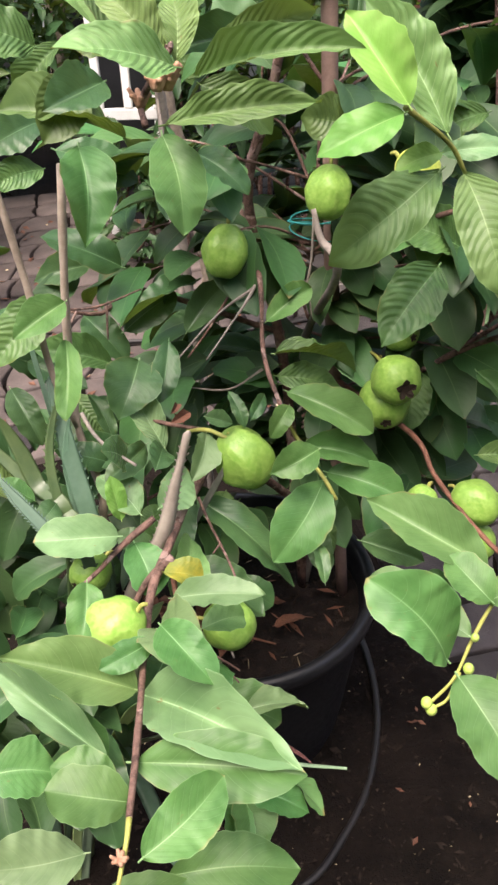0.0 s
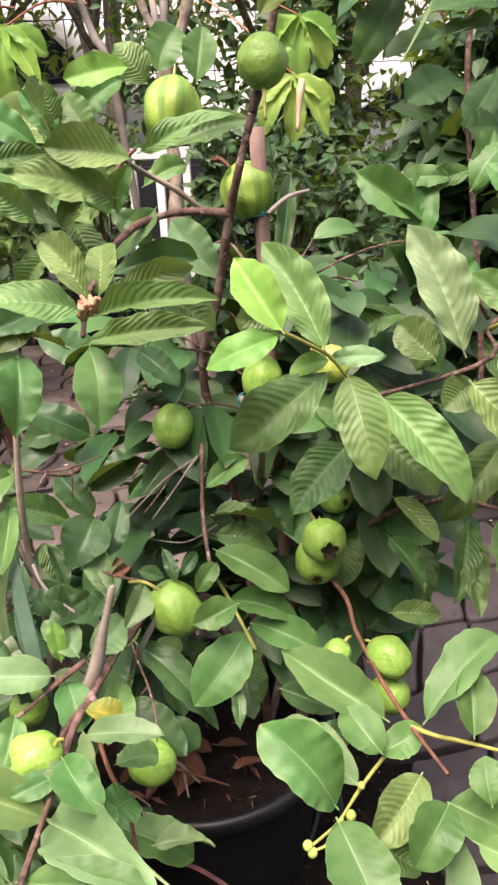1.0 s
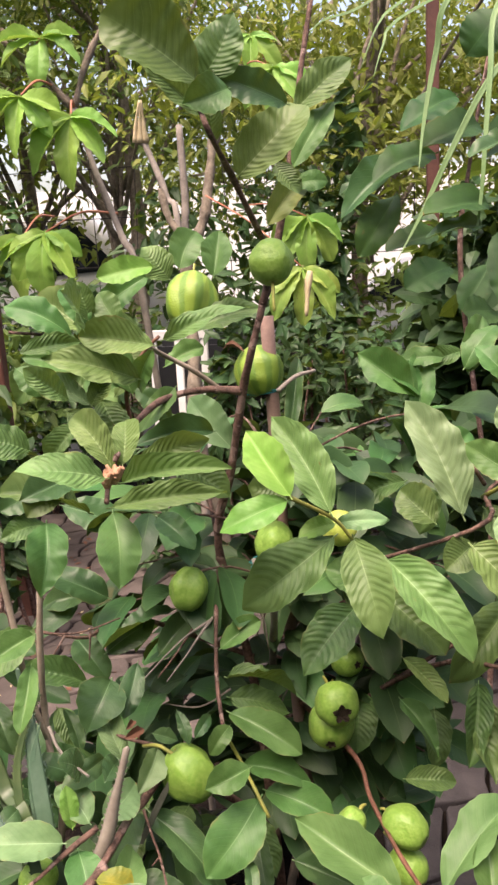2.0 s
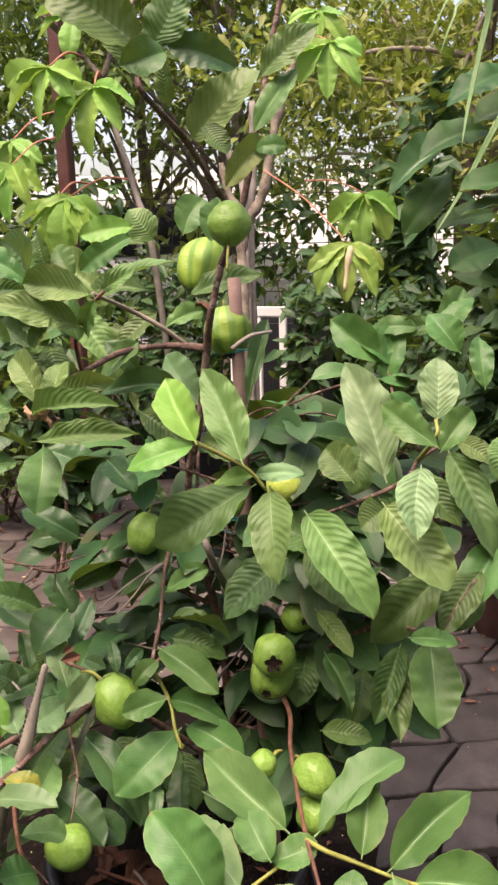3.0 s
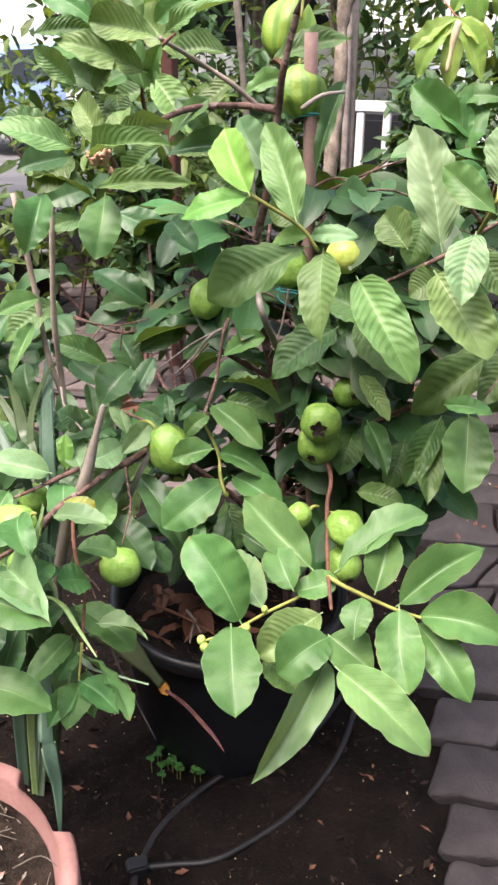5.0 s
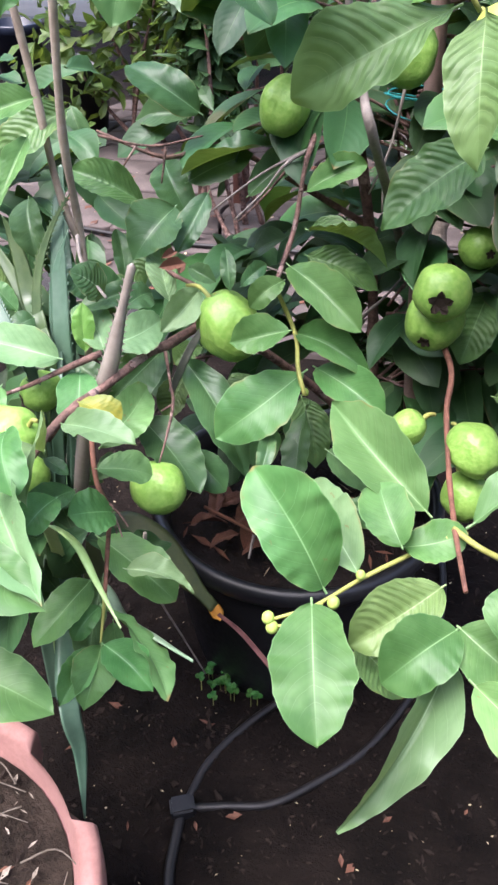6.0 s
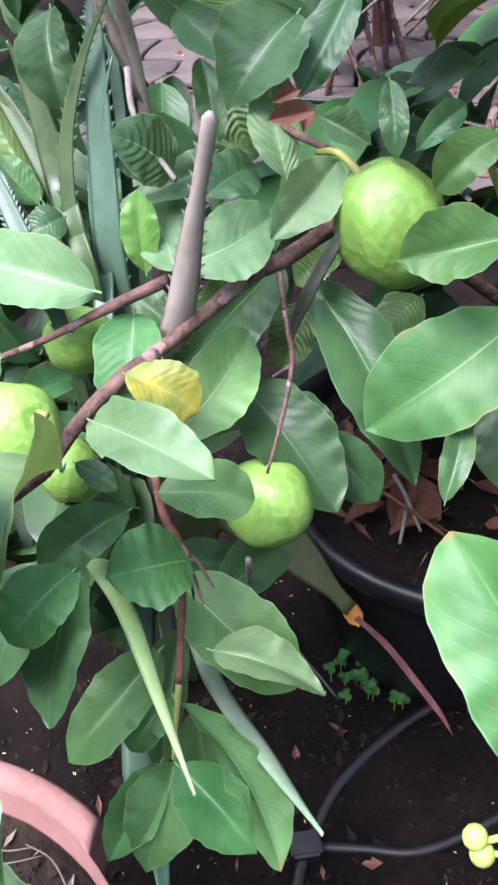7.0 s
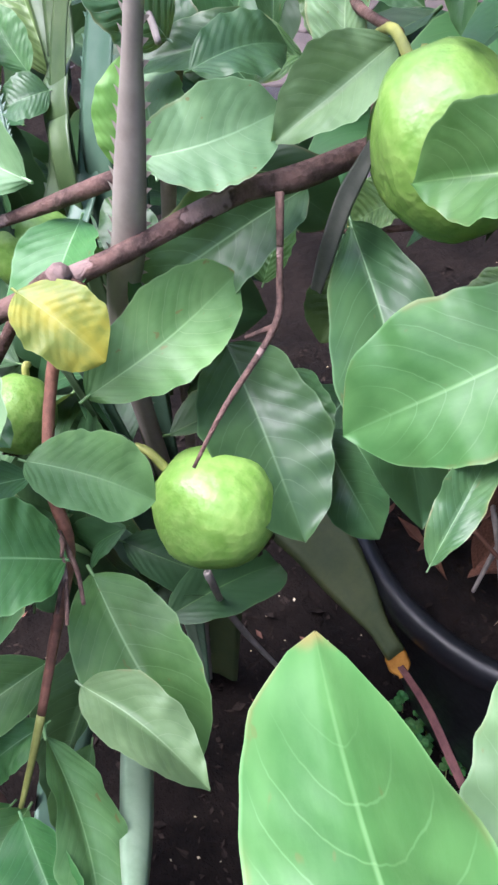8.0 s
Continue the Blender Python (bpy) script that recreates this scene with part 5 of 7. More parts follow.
leaf(guava_tree, (0.122, 1.048, 1.379), (0.094, 1.079, 1.438), 0.038, (0.23, -0.81, 0.53), GREEN)
leaf(guava_tree, (0.041, 1.070, 1.455), (-0.045, 1.063, 1.497), 0.044, (0.32, -0.81, 0.49), GREEN)
leaf(guava_tree, (0.043, 1.020, 1.363), (0.118, 0.997, 1.300), 0.044, (0.26, -0.77, 0.58), DARK)
leaf(guava_tree, (-0.032, 1.051, 1.417), (0.006, 1.042, 1.381), 0.037, (0.32, -0.78, 0.54), GREEN)
leaf(guava_tree, (0.065, 1.067, 1.466), (0.029, 1.084, 1.516), 0.037, (0.28, -0.83, 0.48), GREEN)
leaf(guava_tree, (0.106, 1.072, 1.465), (0.077, 1.088, 1.508), 0.037, (0.25, -0.84, 0.48), GREEN)
leaf(guava_tree, (0.057, 1.303, 1.130), (0.151, 1.274, 1.072), 0.047, (0.18, -0.73, 0.66), DARK)
leaf(guava_tree, (0.085, 1.031, 1.375), (0.123, 0.999, 1.316), 0.039, (0.24, -0.78, 0.58), DARK)
leaf(guava_tree, (0.503, 1.045, 1.200), (0.461, 1.078, 1.235), 0.049, (-0.06, -0.76, 0.64), DARK)
leaf(guava_tree, (0.586, 1.396, 1.345), (0.641, 1.429, 1.410), 0.049, (-0.13, -0.84, 0.53), GREEN)
leaf(guava_tree, (0.553, 1.397, 1.364), (0.475, 1.397, 1.355), 0.037, (-0.07, -0.84, 0.54), GREEN)
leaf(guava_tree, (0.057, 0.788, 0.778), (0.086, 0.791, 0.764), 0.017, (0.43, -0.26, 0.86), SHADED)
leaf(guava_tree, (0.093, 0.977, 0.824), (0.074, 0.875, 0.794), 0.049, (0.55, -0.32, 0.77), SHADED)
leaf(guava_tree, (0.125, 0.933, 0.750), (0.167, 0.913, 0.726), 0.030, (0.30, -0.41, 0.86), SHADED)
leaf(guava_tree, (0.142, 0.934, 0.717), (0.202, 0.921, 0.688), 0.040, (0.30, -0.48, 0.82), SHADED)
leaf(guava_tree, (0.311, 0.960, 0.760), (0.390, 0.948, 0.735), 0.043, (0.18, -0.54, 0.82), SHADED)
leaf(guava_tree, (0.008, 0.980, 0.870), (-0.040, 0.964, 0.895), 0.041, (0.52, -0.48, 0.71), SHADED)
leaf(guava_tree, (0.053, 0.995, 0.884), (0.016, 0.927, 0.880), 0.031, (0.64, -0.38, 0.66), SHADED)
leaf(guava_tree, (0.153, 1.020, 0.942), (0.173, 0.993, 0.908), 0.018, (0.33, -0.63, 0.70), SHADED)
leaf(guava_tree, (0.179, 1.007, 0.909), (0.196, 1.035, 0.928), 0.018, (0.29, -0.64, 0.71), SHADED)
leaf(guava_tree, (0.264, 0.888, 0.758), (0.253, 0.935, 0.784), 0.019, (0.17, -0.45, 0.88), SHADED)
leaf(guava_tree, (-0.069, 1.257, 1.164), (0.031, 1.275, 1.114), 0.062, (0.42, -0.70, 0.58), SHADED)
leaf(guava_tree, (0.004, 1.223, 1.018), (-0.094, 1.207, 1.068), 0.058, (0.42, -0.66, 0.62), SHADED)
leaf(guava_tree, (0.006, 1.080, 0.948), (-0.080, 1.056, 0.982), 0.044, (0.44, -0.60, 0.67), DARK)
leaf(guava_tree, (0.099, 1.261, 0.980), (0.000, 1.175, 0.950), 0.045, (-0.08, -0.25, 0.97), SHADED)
leaf(guava_tree, (0.433, 1.103, 1.080), (0.519, 1.059, 1.008), 0.076, (0.18, -0.72, 0.67), DARK)
leaf(guava_tree, (0.623, 1.167, 1.041), (0.524, 1.075, 0.959), 0.061, (0.11, -0.72, 0.68), DARK)
leaf(guava_tree, (0.632, 1.178, 1.228), (0.683, 1.163, 1.201), 0.034, (0.07, -0.81, 0.58), PALE)
leaf(guava_tree, (0.496, 1.166, 1.218), (0.489, 1.119, 1.158), 0.051, (0.18, -0.79, 0.59), PALE)
leaf(guava_tree, (0.554, 1.060, 1.165), (0.515, 1.032, 1.140), 0.046, (0.16, -0.77, 0.62), DARK)
leaf(guava_tree, (0.690, 1.120, 1.100), (0.644, 1.056, 1.031), 0.055, (0.06, -0.75, 0.66), GREEN)
leaf(guava_tree, (0.443, 1.166, 1.053), (0.356, 1.170, 1.087), 0.063, (0.22, -0.74, 0.64), DARK)
leaf(guava_tree, (0.509, 1.124, 0.887), (0.502, 1.061, 0.833), 0.044, (0.15, -0.66, 0.74), DARK)
leaf(guava_tree, (0.462, 1.044, 0.828), (0.532, 1.051, 0.820), 0.035, (0.15, -0.64, 0.75), DARK)
leaf(guava_tree, (0.025, 1.036, 0.855), (-0.031, 0.985, 0.847), 0.044, (0.41, -0.56, 0.72), DARK)
leaf(guava_tree, (0.210, 1.114, 0.908), (0.299, 1.122, 0.879), 0.047, (0.28, -0.65, 0.71), DARK)
leaf(guava_tree, (0.316, 1.219, 1.193), (0.244, 1.202, 1.208), 0.055, (0.29, -0.76, 0.57), DARK)
leaf(guava_tree, (0.124, 1.241, 1.239), (0.209, 1.237, 1.180), 0.057, (0.35, -0.75, 0.56), DARK)
leaf(guava_tree, (0.033, 0.990, 1.292), (0.008, 0.937, 1.250), 0.048, (0.50, -0.67, 0.55), DARK)
leaf(guava_tree, (0.001, 0.985, 1.322), (-0.055, 0.959, 1.345), 0.048, (0.53, -0.67, 0.51), DARK)
leaf(guava_tree, (0.236, 1.054, 0.751), (0.281, 1.000, 0.696), 0.047, (0.27, -0.57, 0.77), DARK)
leaf(guava_tree, (0.400, 1.247, 0.843), (0.395, 1.173, 0.778), 0.059, (0.19, -0.66, 0.73), DARK)
leaf(guava_tree, (0.528, 1.153, 1.239), (0.566, 1.191, 1.285), 0.049, (0.14, -0.82, 0.55), GREEN)
leaf(guava_tree, (0.627, 1.221, 1.348), (0.579, 1.244, 1.399), 0.048, (0.10, -0.86, 0.49), GREEN)
leaf(guava_tree, (0.461, 1.388, 1.353), (0.516, 1.369, 1.303), 0.047, (0.16, -0.85, 0.51), GREEN)
leaf(guava_tree, (-0.041, 0.912, 0.862), (-0.053, 0.885, 0.857), 0.029, (0.56, -0.38, 0.73), SHADED)
leaf(guava_tree, (-0.066, 0.913, 0.865), (-0.099, 0.914, 0.894), 0.026, (0.59, -0.39, 0.70), GREEN)
leaf(guava_tree, (0.005, 1.032, 0.865), (-0.027, 1.065, 0.915), 0.024, (0.48, -0.55, 0.68), SHADED)
leaf(guava_tree, (0.127, 0.984, 0.930), (0.159, 0.988, 0.917), 0.021, (0.37, -0.60, 0.71), SHADED)
leaf(guava_tree, (0.595, 1.407, 1.337), (0.623, 1.461, 1.423), 0.045, (0.11, -0.86, 0.50), GREEN)
leaf(guava_tree, (0.664, 1.152, 1.309), (0.652, 1.192, 1.373), 0.034, (0.09, -0.84, 0.54), GREEN)
leaf(guava_tree, (0.699, 1.095, 1.272), (0.711, 1.164, 1.375), 0.043, (0.06, -0.83, 0.55), GREEN)
leaf(guava_tree, (0.722, 1.088, 1.279), (0.751, 1.150, 1.370), 0.046, (0.04, -0.83, 0.55), GREEN)
leaf(guava_tree, (0.702, 1.094, 1.278), (0.765, 1.096, 1.277), 0.030, (0.04, -0.81, 0.58), LIME)
leaf(guava_tree, (0.694, 1.188, 1.214), (0.755, 1.165, 1.179), 0.043, (0.04, -0.79, 0.61), DARK)
leaf(guava_tree, (0.588, 1.421, 1.371), (0.520, 1.401, 1.357), 0.031, (0.14, -0.85, 0.51), DARK)
leaf(guava_tree, (0.696, 1.049, 1.270), (0.680, 1.011, 1.222), 0.045, (0.08, -0.79, 0.60), PALE)
leaf(guava_tree, (0.031, 0.909, 0.839), (0.021, 0.927, 0.889), 0.026, (0.64, -0.68, 0.36), LIME)
leaf(guava_tree, (0.037, 0.945, 0.894), (0.019, 0.915, 0.931), 0.042, (0.94, -0.15, 0.32), VEINED)
leaf(guava_tree, (0.073, 0.932, 0.892), (0.074, 0.987, 0.886), 0.035, (0.57, 0.08, 0.82), SHADED)
leaf(guava_tree, (0.161, 0.885, 1.321), (0.247, 0.889, 1.354), 0.024, (-0.15, -0.86, 0.49), PALE)
leaf(guava_tree, (0.155, 1.037, 1.435), (0.126, 1.069, 1.381), 0.031, (-0.33, -0.87, -0.36), GREEN)
leaf(guava_tree, (0.089, 0.978, 1.378), (0.035, 0.997, 1.410), 0.025, (0.11, -0.76, 0.64), PALEST)
leaf(guava_tree, (0.090, 0.977, 1.379), (0.113, 0.991, 1.418), 0.027, (0.10, -0.96, 0.27), DARK)
leaf(guava_tree, (0.121, 0.938, 1.309), (0.067, 0.967, 1.367), 0.036, (0.23, -0.77, 0.59), PALE)
leaf(guava_tree, (0.132, 0.942, 1.313), (0.128, 0.984, 1.357), 0.033, (0.22, -0.70, 0.68), PALE)
leaf(guava_tree, (0.060, 1.031, 1.474), (0.075, 0.946, 1.518), 0.065, (0.97, 0.21, 0.09), PALE)
leaf(guava_tree, (0.068, 1.071, 1.473), (0.056, 1.071, 1.524), 0.026, (0.38, -0.92, 0.09), DARK)
leaf(guava_tree, (0.103, 1.294, 1.535), (0.019, 1.271, 1.523), 0.041, (0.18, -0.89, 0.42), LIME)
leaf(guava_tree, (0.085, 1.332, 1.521), (-0.002, 1.305, 1.465), 0.044, (0.07, -0.94, 0.34), GREEN)
leaf(guava_tree, (0.114, 1.356, 1.513), (0.074, 1.347, 1.565), 0.056, (0.42, -0.89, 0.18), PALE)
leaf(guava_tree, (0.221, 1.114, 1.720), (0.161, 1.072, 1.776), 0.032, (0.56, -0.83, -0.02), PALE)
leaf(guava_tree, (0.234, 1.141, 1.690), (0.231, 1.132, 1.745), 0.028, (0.17, -0.97, -0.14), DARK)
leaf(guava_tree, (0.139, 1.016, 1.403), (0.036, 0.967, 1.438), 0.047, (0.51, -0.74, 0.45), PALE)
leaf(guava_tree, (0.064, 0.970, 1.387), (0.025, 0.940, 1.432), 0.029, (0.72, -0.67, 0.19), PALE)
leaf(guava_tree, (0.013, 0.959, 1.446), (0.073, 1.014, 1.452), 0.027, (0.54, -0.65, 0.53), DARK)
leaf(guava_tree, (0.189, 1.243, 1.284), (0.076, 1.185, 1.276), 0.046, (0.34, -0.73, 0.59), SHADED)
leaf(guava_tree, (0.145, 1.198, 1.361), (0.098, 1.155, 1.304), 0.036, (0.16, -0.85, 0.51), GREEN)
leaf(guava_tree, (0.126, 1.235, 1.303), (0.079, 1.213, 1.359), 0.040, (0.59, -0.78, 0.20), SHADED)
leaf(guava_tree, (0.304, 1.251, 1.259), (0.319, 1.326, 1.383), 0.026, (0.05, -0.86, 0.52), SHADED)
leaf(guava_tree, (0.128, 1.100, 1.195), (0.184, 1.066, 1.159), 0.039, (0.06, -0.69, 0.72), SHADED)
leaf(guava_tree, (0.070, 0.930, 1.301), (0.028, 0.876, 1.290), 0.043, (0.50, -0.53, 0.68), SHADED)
leaf(guava_tree, (0.055, 0.634, 0.788), (-0.058, 0.693, 0.848), 0.034, (0.23, -0.44, 0.87), DUSTY)
leaf(guava_tree, (0.075, 0.593, 0.817), (0.020, 0.595, 0.834), 0.046, (0.26, -0.39, 0.88), GREEN)
leaf(guava_tree, (0.069, 0.511, 0.853), (0.001, 0.481, 0.882), 0.045, (0.47, -0.22, 0.85), DUSTY)
leaf(guava_tree, (-0.036, 0.597, 0.818), (0.018, 0.613, 0.797), 0.052, (0.43, -0.32, 0.84), GREEN)
leaf(guava_tree, (0.105, 0.704, 0.885), (0.156, 0.650, 0.870), 0.042, (-0.07, -0.33, 0.94), GREEN)
leaf(guava_tree, (-0.033, 1.010, 1.069), (-0.094, 0.950, 1.015), 0.052, (0.18, -0.75, 0.64), DARK)
leaf(guava_tree, (-0.058, 1.149, 1.170), (-0.111, 1.107, 1.161), 0.038, (0.41, -0.66, 0.63), DARK)
leaf(guava_tree, (-0.061, 1.181, 1.216), (-0.113, 1.117, 1.199), 0.046, (0.48, -0.57, 0.67), SHADED)
leaf(guava_tree, (-0.095, 0.994, 0.965), (-0.057, 0.952, 0.914), 0.035, (0.25, -0.64, 0.73), SHADED)
leaf(guava_tree, (-0.059, 1.230, 0.944), (0.002, 1.185, 0.895), 0.049, (0.12, -0.66, 0.74), SHADED)
leaf(guava_tree, (-0.058, 1.305, 0.989), (-0.137, 1.278, 0.976), 0.050, (0.16, -0.74, 0.65), SHADED)
leaf(guava_tree, (-0.065, 1.132, 0.874), (-0.023, 1.110, 0.819), 0.040, (0.34, -0.74, 0.57), DARK)
leaf(guava_tree, (0.686, 1.169, 1.032), (0.778, 1.173, 1.093), 0.057, (-0.27, -0.83, 0.48), GREEN)
leaf(guava_tree, (0.685, 1.164, 1.019), (0.784, 1.144, 1.011), 0.065, (-0.10, -0.73, 0.68), GREEN)
leaf(guava_tree, (0.677, 1.183, 1.016), (0.612, 1.157, 0.946), 0.054, (-0.14, -0.88, 0.46), SHADED)


# leaves deeper in the crown, on side twigs that leave the trunk
def inner_leaves(plant, seed):
    rnd = random.Random(seed)
    simple = [blade(s + 90, s, 0.06 + 0.03 * (s % 3), 0.15, 0.015, rows=9, cols=2) for s in range(4)]
    groups = {}
    for k in range(TWIGS):
        a = math.radians(rnd.uniform(-35, 215))
        z = rnd.uniform(0.55, 1.28)
        reach = rnd.uniform(0.12, 0.36) * (1.0 if z < 1.35 else 0.7)
        start = Vector((0.24 + 0.05 * (z - 0.6), 1.33 - 0.06 * (z - 0.6), z - 0.05))
        end = start + Vector((math.cos(a) * reach, math.sin(a) * reach * 0.75, rnd.uniform(-0.10, 0.12)))
        if end.y < 1.10:
            end.y = 1.10
        mid = start.lerp(end, 0.5) + Vector((0, 0, rnd.uniform(0.0, 0.05)))
        if end.x > 0.16 or z > 1.0:
            stem(plant, [start, mid, end], 0.0026, 0.0014, BARK, "twig", 6)
        count = rnd.randrange(5, 9)
        for j in range(count):
            at = start.lerp(mid, 0.3) if j == 0 else mid.lerp(end, j / (count - 1))
            turn = a + (1.1 if j % 2 else -1.1) + rnd.uniform(-0.4, 0.4)
            d = Vector((math.cos(turn), math.sin(turn), rnd.uniform(-0.9, 0.15))).normalized()
            size = rnd.uniform(0.085, 0.145)
            up = Vector((rnd.gauss(0, 0.35), -0.35 + rnd.gauss(0, 0.3), 1)).normalized()
            up = (up - d * up.dot(d)).normalized()
            side = up.cross(d)
            tip = at + d * size
            if tip.y < 1.03 or (0.80 < tip.z < 1.10 and tip.x < 0.20 and rnd.random() < 0.5):
                continue
            m = Matrix(((d.x * size, side.x * size * 0.46, up.x * size, at.x), (d.y * size, side.y * size * 0.46, up.y * size, at.y), (d.z * size, side.z * size * 0.46, up.z * size, at.z), (0, 0, 0, 1)))
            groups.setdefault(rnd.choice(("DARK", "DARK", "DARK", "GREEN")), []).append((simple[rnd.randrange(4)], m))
    for name, made in groups.items():
        bm = bmesh.new()
        for me, m in made:
            n = len(bm.verts)
            bm.from_mesh(me)
            bm.verts.ensure_lookup_table()
            bmesh.ops.transform(bm, matrix=m, verts=bm.verts[n:])
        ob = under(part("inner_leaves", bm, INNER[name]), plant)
        ob["kind"] = "stuff"


TWIGS = 84
# leaf greens darkened so that their colour carries the crown's inner shade
INNER = {"DARK": leaf_stuff("inner_leaf_shade_dark", (0.020, 0.056, 0.020), (0.044, 0.105, 0.034), (0.13, 0.22, 0.08), veins=10, island=True, through_light=0.1, shown=0.08),
         "GREEN": leaf_stuff("inner_leaf_shade_green", (0.035, 0.110, 0.032), (0.066, 0.175, 0.050), (0.20, 0.34, 0.12), island=True, through_light=0.1)}
inner_leaves(guava_tree, 17)


# shaded leaves on low side twigs behind the front branch
def shaded_leaves(plant, count, seed):
    rnd = random.Random(seed)
    simple = [blade(s + 120, s, 0.06 + 0.03 * (s % 3), 0.2, 0.03, rows=14, cols=3) for s in range(4)]
    corner, across, down, deep = Vector((-0.20, 1.02, 0.91)), Vector((0.13, 0.09, -0.015)), Vector((0.19, -0.35, -0.39)), Vector((-0.17, 0.09, -0.14))
    bm = bmesh.new()
    for k in range(count):
        a, b, c = rnd.uniform(-0.4, 1.1), rnd.uniform(-0.45, 0.9), rnd.uniform(-0.1, 1.0)
        at = corner + across * a + down * b + deep * c
        d = Vector((rnd.gauss(0, 1), rnd.gauss(-0.2, 0.8), rnd.gauss(-0.5, 0.5))).normalized()
        up = Vector((rnd.gauss(0.1, 0.4), rnd.gauss(-0.4, 0.3), 1))
        up = (up - d * up.dot(d)).normalized()
        side = up.cross(d)
        size = rnd.uniform(0.07, 0.12)
        n = len(bm.verts)
        bm.from_mesh(simple[k % 4])
        bm.verts.ensure_lookup_table()
        bmesh.ops.transform(bm, matrix=Matrix(((d.x * size, side.x * size * 0.46, up.x * size, at.x), (d.y * size, side.y * size * 0.46, up.y * size, at.y), (d.z * size, side.z * size * 0.46, up.z * size, at.z), (0, 0, 0, 1))), verts=bm.verts[n:])
        root = Vector((0.22, 1.25, 0.50)).lerp(Vector((0.06, 1.12, 0.74)), rnd.random())
        if k % 4 == 0 and (at - root).length < 0.26:
            stem(plant, [root, at.lerp(root, 0.5) + Vector((0, 0, rnd.uniform(-0.05, 0.03))), at], 0.0022, 0.0012, BARK, "twig", 6)
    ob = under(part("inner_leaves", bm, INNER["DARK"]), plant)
    ob["kind"] = "stuff"


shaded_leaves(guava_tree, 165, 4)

# string that ties the tree to its stake
tie = thing("string_tie", "teal string tied round stake and trunk", "string", at=(0.28, 1.28, 1.34))
for z, r, tip in ((1.337, 0.021, 0.004), (1.341, 0.022, -0.003), (1.344, 0.020, 0.006), (1.035, 0.026, 0.008), (1.050, 0.028, -0.006), (1.056, 0.025, 0.003)):
    ring = [(0.266 + 1.4 * r * math.cos(a * 0.7), 1.292 + r * math.sin(a * 0.7), z + tip * math.sin(a * 0.7 + z * 90)) for a in range(10)]
    under(part("string", tube(ring, 0.0011, 0.0011, 5, 0, 2), TEAL), tie)

# hoses on the bed
hose([(0.138, 0.870, 0.026), (0.134, 0.950, 0.026), (0.160, 1.050, 0.026), (0.202, 1.135, 0.028), (0.260, 1.200, 0.026), (0.330, 1.320, 0.024), (0.36, 1.50, 0.024)], 0.0072)
hose([(0.143, 0.862, 0.026), (0.200, 0.895, 0.026), (0.258, 0.928, 0.026), (0.305, 0.988, 0.026), (0.365, 1.098, 0.026), (0.399, 1.248, 0.026), (0.398, 1.394, 0.024), (0.366, 1.544, 0.024), (0.307, 1.697, 0.024)], 0.0072)
hose([(0.139, 0.852, 0.026), (0.152, 0.815, 0.026), (0.177, 0.753, 0.026), (0.230, 0.680, 0.026), (0.300, 0.600, 0.026)], 0.0085)
bm = bmesh.new()
box(bm, (-0.020, -0.016, -0.014), (0.020, 0.016, 0.018), 0.004)
joint = tagged(part("hose_joint", bm, BLACK), "black plastic hose joint on the soil", "hose joint")
joint.location = (0.139, 0.856, 0.030)
joint.rotation_euler.z = 0.7
hose([(-1.6, 2.75, 0.012), (-1.1, 2.80, 0.014), (-0.6, 2.95, 0.014), (-0.1, 3.0, 0.014), (0.5, 3.2, 0.012)], 0.009, "black hose lying on the paving")

# clover at the foot of the pot
clover = tagged(new("clover"), "small clover plants growing on the soil", "clover")
clover.location = (0.095, 1.102, 0.02)
rnd = random.Random(3)
for k in range(22):
    a = Vector((0.095 + rnd.gauss(0, 0.028), 1.102 + rnd.gauss(0, 0.020), 0.035 + rnd.uniform(0, 0.025)))
    stem(clover, [(a.x, a.y, 0.005), a], 0.0008, 0.0006, TWIG, "stalk", 4)
    for j in range(3):
        w = 2.09 * j + k
        leaf(clover, a, a + Vector((math.cos(w), math.sin(w), 0.15)) * 0.011, 0.011, (0, 0, 1), SMALLGREEN, j)

# ---- strap-leaved plant with toothed edges beside the tree ----
strap_plant = thing("strap_plant", "spiny strap-leaved plant with toothed grey-green leaves", "plant", at=(-0.08, 0.95, 0.02))
strap(strap_plant, [(-0.170, 0.945, -0.030), (-0.085, 0.935, 0.350), (0.030, 0.881, 0.723), (0.083, 0.876, 0.838), (0.101, 0.884, 0.902), (0.119, 0.892, 0.966)], 0.0200, STRAPDRY, 1, 0.46)
strap(strap_plant, [(-0.185, 0.955, -0.030), (-0.110, 0.945, 0.350), (-0.012, 0.858, 0.736), (-0.031, 0.900, 0.825), (-0.047, 0.935, 0.899), (-0.040, 0.962, 0.950), (-0.019, 0.983, 0.992)], 0.012, STRAPGREEN, 1, 0.05)
strap(strap_plant, [(-0.185, 0.955, -0.030), (-0.110, 0.945, 0.350), (0.004, 0.870, 0.736), (-0.015, 0.912, 0.825), (-0.031, 0.947, 0.899), (-0.024, 0.974, 0.950)], 0.016, ALOE, 0, 0.05)
strap(strap_plant, [(-0.170, 0.945, -0.030), (-0.085, 0.935, 0.350), (-0.006, 0.915, 0.700), (-0.006, 0.914, 0.822), (-0.027, 0.950, 0.902), (-0.042, 0.981, 0.963), (-0.048, 0.992, 0.982)], 0.023, ALOE, 1, 0.05)
